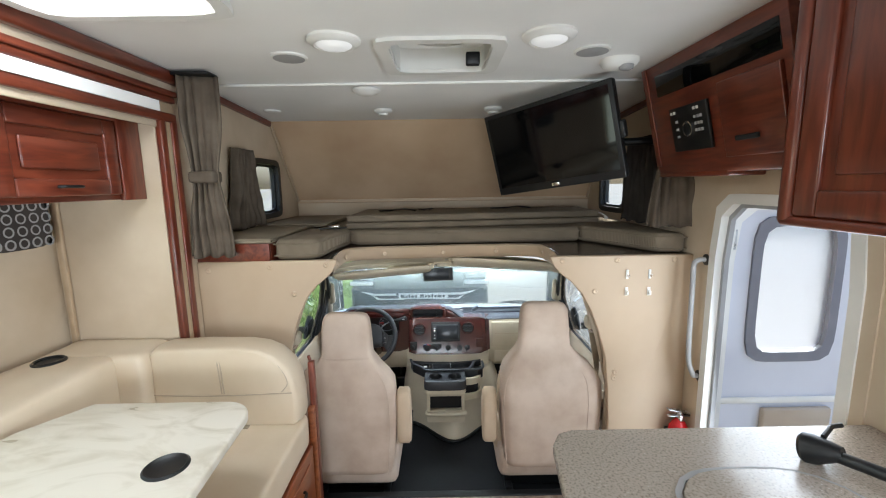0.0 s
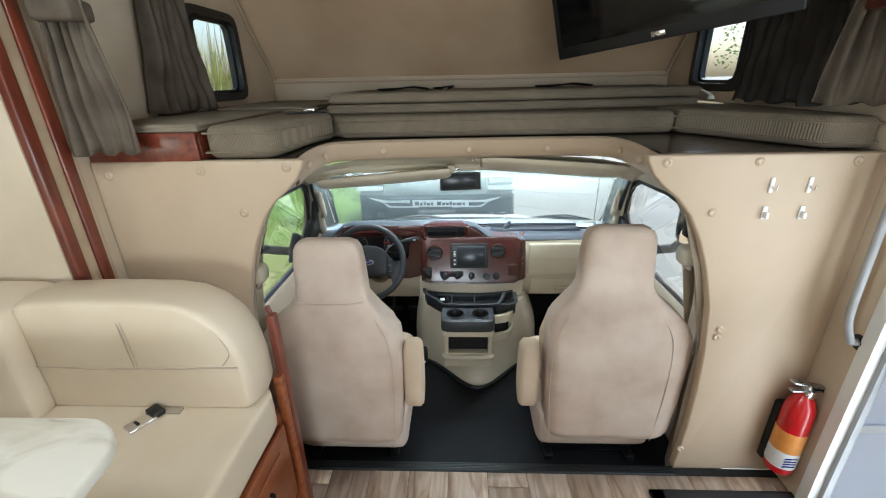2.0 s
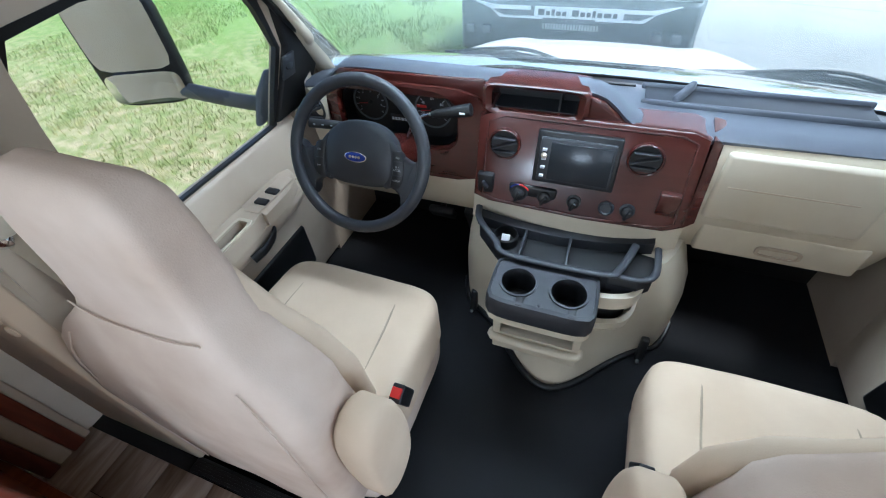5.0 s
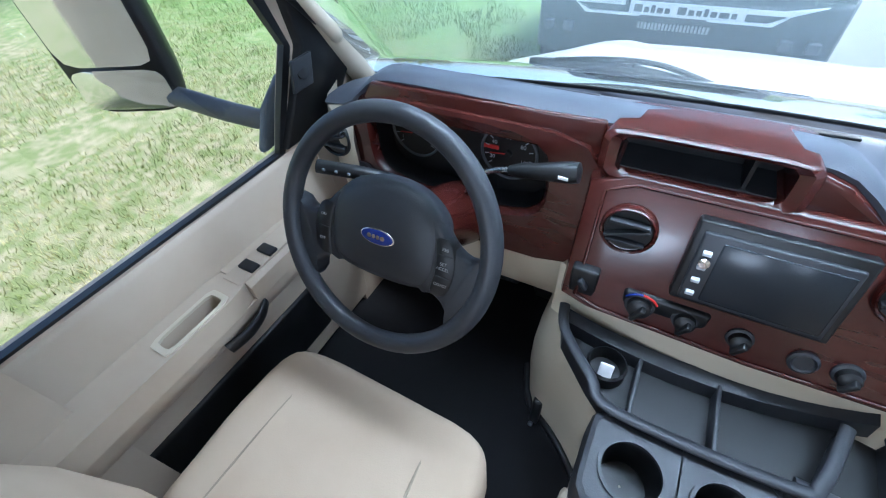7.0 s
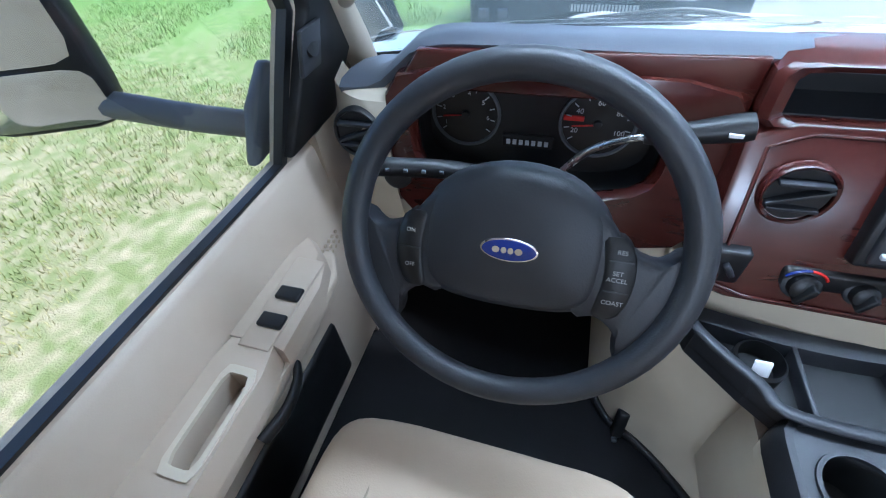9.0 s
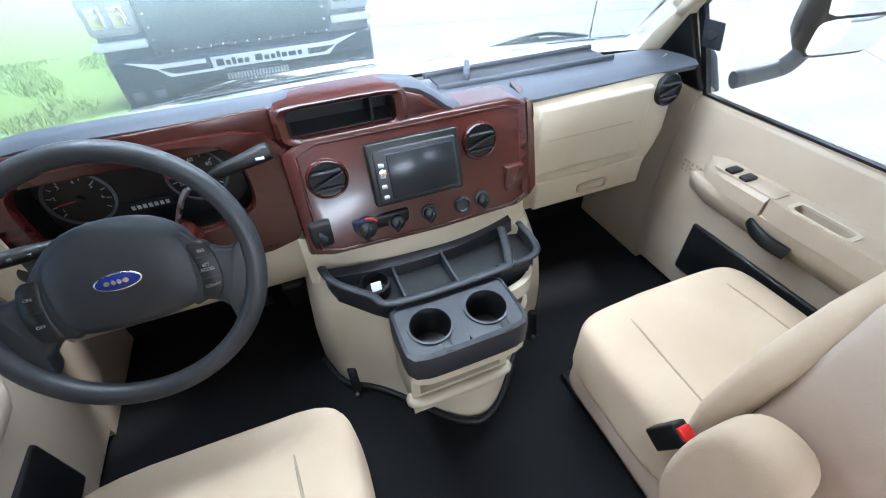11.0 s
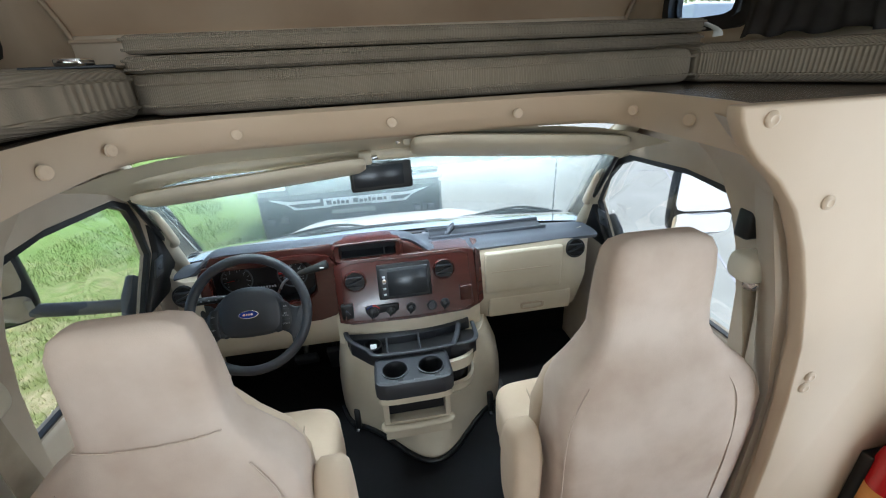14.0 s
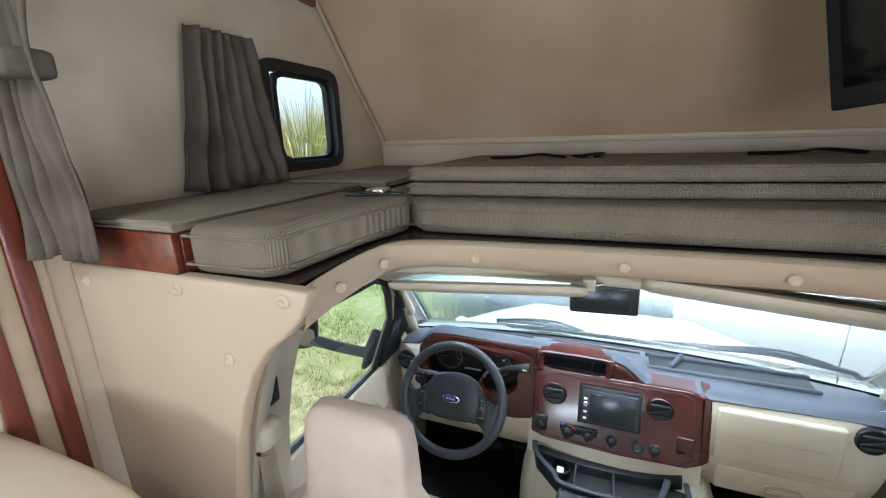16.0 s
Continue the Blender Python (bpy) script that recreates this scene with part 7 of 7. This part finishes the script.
# ---------------------------------------------------------------- outdoors
structure(box("ground", (-400, -400, GROUND - 0.3), (400, 400, GROUND), M_CONCRETE), "pale concrete yard", "ground")
lawn = structure(prism("lawn", [(-300, -60), (-1.15, -60), (-0.95, 3.0), (-0.85, 6.5), (-0.5, 14), (-3, 40), (-300, 80)], "z", GROUND - 0.1, GROUND + 0.03, M_LAWN), "patchy lawn beside the concrete", "lawn")


def wheel(par, x, y, z, r, w, nm="wheel"):
    lathe("tyre", (x - w / 2, y, z), (1, 0, 0), [(0, r * 0.62), (0.0, r * 0.92), (w * 0.15, r), (w * 0.85, r), (w, r * 0.92), (w, r * 0.62)], M_TYRE, par, n=36)
    lathe("rim", (x - w / 2 - 0.004, y, z), (1, 0, 0), [(0.02, r * 0.1), (0.01, r * 0.3), (0.03, r * 0.55), (0.0, r * 0.63), (w + 0.008, r * 0.63), (w - 0.022, r * 0.55), (w - 0.002, r * 0.3), (w - 0.012, r * 0.1)], M_METAL, par, n=30)


# dark truck parked nose to nose
TX, TY = -0.33, 5.6
tr = thing("parked_truck", (TX, TY + 1.5, GROUND), "dark pickup truck with a riveted grille and a white bumper stripe", "truck")
body = [(0.0, 0.55), (0.05, 1.25), (0.10, 1.42), (0.9, 1.52), (1.25, 1.58), (1.75, 2.15), (3.0, 2.2), (3.1, 1.55), (5.0, 1.5), (5.05, 0.6)]
loft("body", [[(TX + s * w, TY + y + (0.0 if abs(s) < 1 else 0.06), GROUND + z) for y, z in body] for s, w in ((-1, 0.93), (-0.96, 0.96), (0.96, 0.96), (1, 0.93))], M_TRUCK, tr, angle=30)
box("grille", (TX - 0.62, TY - 0.03, GROUND + 0.98), (TX + 0.62, TY + 0.05, GROUND + 1.42), M_TRUCKBLK, tr, bevel=0.02)
for i in range(15):
    for z in (1.0, 1.40):
        lathe("rivet", (TX - 0.58 + i * 0.083, TY - 0.03, GROUND + z), (0, -1, 0), [(0, 0.010), (0.006, 0.009), (0.008, 0.002)], M_CHROME, tr, n=8)
for i in range(1, 5):
    for x in (-0.58, 0.58):
        lathe("rivet", (TX + x, TY - 0.03, GROUND + 1.0 + i * 0.08), (0, -1, 0), [(0, 0.010), (0.006, 0.009), (0.008, 0.002)], M_CHROME, tr, n=8)
for s in (-1, 1):
    box("headlight", (TX + s * 0.79 - 0.15, TY - 0.02, GROUND + 1.12), (TX + s * 0.79 + 0.15, TY + 0.08, GROUND + 1.36), M_GREY, tr, bevel=0.03, seg=3)
    for k in (-1, 1):
        box("lamp_unit", (TX + s * 0.79 + k * 0.065 - 0.05, TY - 0.03, GROUND + 1.17), (TX + s * 0.79 + k * 0.065 + 0.05, TY + 0.0, GROUND + 1.31), M_CHROME, tr, bevel=0.015)
    box("lower_trim", (TX + s * 0.79 - 0.16, TY - 0.035, GROUND + 1.04), (TX + s * 0.79 + 0.16, TY + 0.02, GROUND + 1.09), M_LABEL, tr, bevel=0.01)
    prism("stripe", [(TX + s * 0.30, GROUND + 0.93), (TX + s * 0.62, GROUND + 0.93), (TX + s * 0.78, GROUND + 0.99), (TX + s * 0.58, GROUND + 0.955), (TX + s * 0.30, GROUND + 0.955)], "y", TY - 0.17, TY - 0.155, M_LABEL, tr)
    prism("stripe", [(TX + s * 0.20, GROUND + 0.87), (TX + s * 0.55, GROUND + 0.87), (TX + s * 0.62, GROUND + 0.93), (TX + s * 0.52, GROUND + 0.885), (TX + s * 0.20, GROUND + 0.885)], "y", TY - 0.17, TY - 0.155, M_LABEL, tr)
    wheel(tr, TX + s * 0.86, TY + 0.75, GROUND + 0.43, 0.43, 0.3)
    wheel(tr, TX + s * 0.86, TY + 4.0, GROUND + 0.43, 0.43, 0.3)
    for k in (0, 1):
        box("pod_light", (TX + s * (0.66 + 0.14 * k) - 0.035, TY - 0.17, GROUND + 0.74), (TX + s * (0.66 + 0.14 * k) + 0.035, TY - 0.13, GROUND + 0.80), M_ARM, tr, bevel=0.008)
prism("bumper", [(TX - 0.98, TY + 0.2), (TX - 0.92, TY - 0.02), (TX - 0.7, TY - 0.14), (TX + 0.7, TY - 0.14), (TX + 0.92, TY - 0.02), (TX + 0.98, TY + 0.2)], "z", GROUND + 0.55, GROUND + 0.97, M_TRUCKBLK, tr, bevel=0.03)
box("sign_plate", (TX - 0.27, TY - 0.16, GROUND + 0.875), (TX + 0.40, TY - 0.145, GROUND + 0.955), M_LABEL, tr, bevel=0.004)
xs = TX - 0.24
for i, w in enumerate((0.05, 0.03, 0.025, 0.035, 0.03, 0.0, 0.05, 0.035, 0.03, 0.025, 0.035, 0.055, 0.03)):
    if w:
        box("sign_mark", (xs, TY - 0.164, GROUND + 0.895), (xs + w, TY - 0.159, GROUND + (0.938 if i in (0, 6, 2, 9) else 0.925)), M_TRUCKBLK, tr)
    xs += (w or 0.02) + 0.012
for i in range(20):
    box("light_bar_cell", (TX - 0.20 + i * 0.022, TY - 0.150, GROUND + 0.79), (TX - 0.186 + i * 0.022, TY - 0.138, GROUND + 0.83), M_GREY, tr)
ws2 = prism("windshield", [(TX - 0.75, GROUND + 1.62), (TX + 0.75, GROUND + 1.62), (TX + 0.66, GROUND + 2.1), (TX - 0.66, GROUND + 2.1)], "y", TY + 1.22, TY + 1.24, M_GLOSS, tr)
for v in ws2.data.vertices:
    v.co.y += (v.co.z - GROUND - 1.62) * 0.86


def motorhome(x, y, turn, label, mat, length=9.0):
    t = thing("parked_motorhome", (0, 0, GROUND), label, "motorhome", "motorhomes in the yard")
    box("body", (-1.25, 0, GROUND + 0.45), (1.25, length, GROUND + 3.4), mat, t, bevel=0.12, seg=3)
    box("lower_band", (-1.26, 0.05, GROUND + 0.40), (1.26, length - 0.05, GROUND + 0.95), M_RVGREY, t, bevel=0.05)
    box("windshield", (-1.1, -0.012, GROUND + 1.5), (1.1, 0.05, GROUND + 2.7), M_GLOSS, t, bevel=0.02)
    box("grille", (-0.7, -0.02, GROUND + 0.75), (0.7, 0.02, GROUND + 1.25), M_GREY, t, bevel=0.03)
    for i in range(7):
        box("grille_bar", (-0.68, -0.035, GROUND + 0.79 + 0.065 * i), (0.68, -0.018, GROUND + 0.82 + 0.065 * i), M_CHROME, t, bevel=0.006)
    for s in (-1, 1):
        box("headlight", (s * 0.95 - 0.18, -0.03, GROUND + 0.85), (s * 0.95 + 0.18, 0.02, GROUND + 1.15), M_CHROME, t, bevel=0.04)
        for yy in (1.3, length - 2.2):
            wheel(t, s * 1.14, yy, GROUND + 0.48, 0.48, 0.28)
            lathe("wheel_arch", (s * 1.262, yy, GROUND + 0.5), (s, 0, 0), [(0, 0.60), (0.006, 0.60), (0.006, 0.5)], M_BLACK, t, n=28)
        for yy in (2.6, 4.4, 6.2):
            box("side_window", (min(s * 1.245, s * 1.262), yy, GROUND + 1.9), (max(s * 1.245, s * 1.262), yy + 1.0, GROUND + 2.5), M_GLOSS, t, bevel=0.004)
        box("bay_door", (min(s * 1.25, s * 1.272), 3.0, GROUND + 0.5), (max(s * 1.25, s * 1.272), 4.2, GROUND + 1.0), mat, t, bevel=0.004)
    for o in t.children:
        o.matrix_parent_inverse = Matrix.Translation((0, 0, -GROUND))
    t.matrix_basis = Matrix.Translation((x, y, GROUND)) @ Matrix.Rotation(radians(turn), 4, "Z")
    return t


motorhome(10.6, 10.0, -78, "grey motorhome parked across the concrete yard", M_RVGREY)
motorhome(9.6, 15.2, -80, "white motorhome parked further across the yard", M_PAINT)
motorhome(13.5, 4.5, -85, "white motorhome parked behind the entry door", M_PAINT)
cone = thing("traffic_cone", (7.9, 13.3, GROUND), "orange traffic cone with a white band on concrete", "traffic cone")
lathe("cone", (7.9, 13.3, GROUND + 0.03), (0, 0, 1), [(0, 0.14), (0.25, 0.09), (0.5, 0.045), (0.68, 0.025), (0.69, 0.005)], M_CONE, cone, n=20)
lathe("band", (7.9, 13.3, GROUND + 0.34), (0, 0, 1), [(0, 0.080), (0.12, 0.058)], M_LABEL, cone, n=20)
box("foot", (7.72, 13.12, GROUND), (8.08, 13.48, GROUND + 0.035), M_CONE, cone, bevel=0.01)
# joints of the concrete yard
for i, (a, b) in enumerate((((2.6, 3), (9.5, 16)), ((5.5, 3), (13, 14)), ((1.5, 9.5), (12, 7)), ((3, 15), (14, 12)))):
    dv = (Vector(b) - Vector(a))
    nv = Vector((-dv.y, dv.x)).normalized() * 0.012
    j = prism("pavement_joint", [tuple(Vector(a) + nv), tuple(Vector(b) + nv), tuple(Vector(b) - nv), tuple(Vector(a) - nv)], "z", GROUND, GROUND + 0.004, M_DOORGREY)
    structure(j, "dark joint between concrete slabs", "pavement")

# lawn grass in tufts, thickest beside the cab
rnd = random.Random(7)
gv, gf = [], []
for i in range(110000):
    r = rnd.random() ** 1.6
    x, y = -1.05 - 7.2 * r, -0.5 + 10.5 * rnd.random()
    if noise.noise((x * 0.9, y * 0.9, 0)) < -0.12 + 0.25 * rnd.random() - 0.2:
        continue
    if x > -3.4 and noise.noise((x * 2.3 + 7, y * 1.3, 2)) < -0.12 + 0.3 * (rnd.random() - 0.5):
        continue
    h = (0.02 + 0.04 * rnd.random()) * (1 + 0.6 * noise.noise((x * 1.7, y * 1.7, 4)))
    a = rnd.random() * 6.283
    w = 0.0022 + 0.003 * rnd.random()
    lx, ly = (rnd.random() - 0.5) * 0.05, (rnd.random() - 0.5) * 0.05
    k = len(gv)
    z = GROUND + 0.028
    gv += [(x - w * math.cos(a), y - w * math.sin(a), z), (x + w * math.cos(a), y + w * math.sin(a), z), (x + lx, y + ly, z + h)]
    gf.append((k, k + 1, k + 2))
gr = mesh("lawn_grass", gv, gf, M_BLADE)
tagged(gr, "short patchy green and straw-coloured grass", "grass", kind="stuff")

# tall reeds beyond the lawn
for cx, cy, n, hgt in ((-8.2, 11.2, 520, 4.6), (-9.6, 9.4, 480, 4.4), (-7.2, 13.4, 480, 4.8), (-10.6, 11.6, 420, 4.8), (-9.0, 14.5, 420, 5.0), (-11.5, 8.0, 420, 4.6)):
    rv, rf, dv, dfc = [], [], [], []
    for i in range(n):
        a, q = rnd.random() * 6.283, rnd.random() ** 0.5 * 0.9
        p = Vector((cx + q * math.cos(a), cy + q * math.sin(a), GROUND))
        h = hgt * (0.55 + 0.45 * rnd.random())
        out = Vector((math.cos(a + rnd.random() - 0.5), math.sin(a + rnd.random() - 0.5), 0))
        spread = (0.3 + 1.4 * rnd.random())
        w = Vector((-out.y, out.x, 0)) * (0.018 + 0.02 * rnd.random())
        V, F = (dv, dfc) if i % 4 == 0 else (rv, rf)
        k = len(V)
        for s in range(6):
            t = s / 5
            c = p + Vector((0, 0, h * (t - 0.28 * t ** 3 * spread))) + out * spread * t ** 2.4
            ww = w * (1 - 0.92 * t)
            V += [c - ww, c + ww]
            if s:
                F.append((k + 2 * s - 2, k + 2 * s - 1, k + 2 * s + 1, k + 2 * s))
    cl = thing("reed_clump", (cx, cy, GROUND), "tall arching clump of ornamental grass with dry stems", "plant", "reed clumps")
    tagged(mesh("leaves", rv, rf, M_LEAF, cl), kind="stuff")
    tagged(mesh("dry_stems", dv, dfc, M_DRYLEAF, cl), kind="stuff")


def tree(x, y, h, seed):
    q = random.Random(seed)
    t = thing("tree", (x, y, GROUND), "leafy green tree at the edge of the yard", "tree", "trees round the yard")
    tube("trunk", curve_pts([(x, y, GROUND), (x + 0.1, y, GROUND + h * 0.25), (x - 0.1, y + 0.1, GROUND + h * 0.55)], 4), 0.16, M_DRYLEAF, t)
    for k in range(5):
        an = k * 1.26 + q.random()
        tube("limb", curve_pts([(x, y, GROUND + h * (0.3 + 0.05 * k)), (x + 0.6 * math.cos(an), y + 0.6 * math.sin(an), GROUND + h * 0.52), (x + 1.3 * math.cos(an), y + 1.3 * math.sin(an), GROUND + h * 0.7)], 3), 0.06, M_DRYLEAF, t, sides=6)
    lv, lf = [], []
    lumps = [(x + q.uniform(-1.6, 1.6), y + q.uniform(-1.6, 1.6), GROUND + h * q.uniform(0.42, 0.92), q.uniform(0.6, 1.2)) for _ in range(14)]
    for i in range(2600):
        cx, cy, cz, rr = q.choice(lumps)
        v = Vector((q.gauss(0, 1), q.gauss(0, 1), q.gauss(0, 0.8))).normalized() * rr * q.random() ** 0.35
        p = Vector((cx, cy, cz)) + v
        u = Vector((q.gauss(0, 1), q.gauss(0, 1), q.gauss(0, 1))).normalized() * 0.09
        w = u.orthogonal().normalized() * 0.05
        k = len(lv)
        lv += [p - u, p + w, p + u, p - w]
        lf.append((k, k + 1, k + 2, k + 3))
    tagged(mesh("leaves", lv, lf, M_BLADE, t), kind="stuff")


for i, (x, y, h) in enumerate(((14, 22, 7), (18, 18, 8), (21, 26, 8), (23, 13, 7.5), (10, 28, 7.5), (4, 34, 8), (-4, 36, 8), (26, 19, 8), (28, 8, 7))):
    tree(x, y, h, 40 + i)

# ---------------------------------------------------------------- floor planks
edges = [-1.15]
while edges[-1] < XR - 0.01:
    edges.append(min(XR, edges[-1] + 0.152))
plank_cache = {}
for i in range(len(edges) - 1):
    x0, x1 = edges[i], edges[i + 1]
    y = YP - 0.036 - (0.31 * ((i * 7) % 5) / 5)
    seg = [(y, YP - 0.036)] if y < YP - 0.04 else []
    while y > -0.4:
        ln = 0.46 if (i + len(seg)) % 2 else 0.31
        seg.append((max(-0.4, y - ln), y))
        y -= ln
    for a, b in seg:
        if x0 > 0.6:
            if a < 1.75 and b > 1.13:
                if b > 1.75:
                    a = 1.75
                elif a < 1.13:
                    b = 1.13
                else:
                    continue
        key = (round(x1 - x0, 4), round(b - a, 4))
        if key not in plank_cache:
            o = box("plank", (0, 0, -0.004), (key[0] - 0.0016, key[1] - 0.0016, 0.0), M_PLANK, None, bevel=0.0008, seg=1)
            plank_cache[key] = o.data
            o.location = (x0, a, 0.0)
        else:
            o = new("plank", plank_cache[key])
            o.location = (x0, a, 0.0)
        o.parent = floor
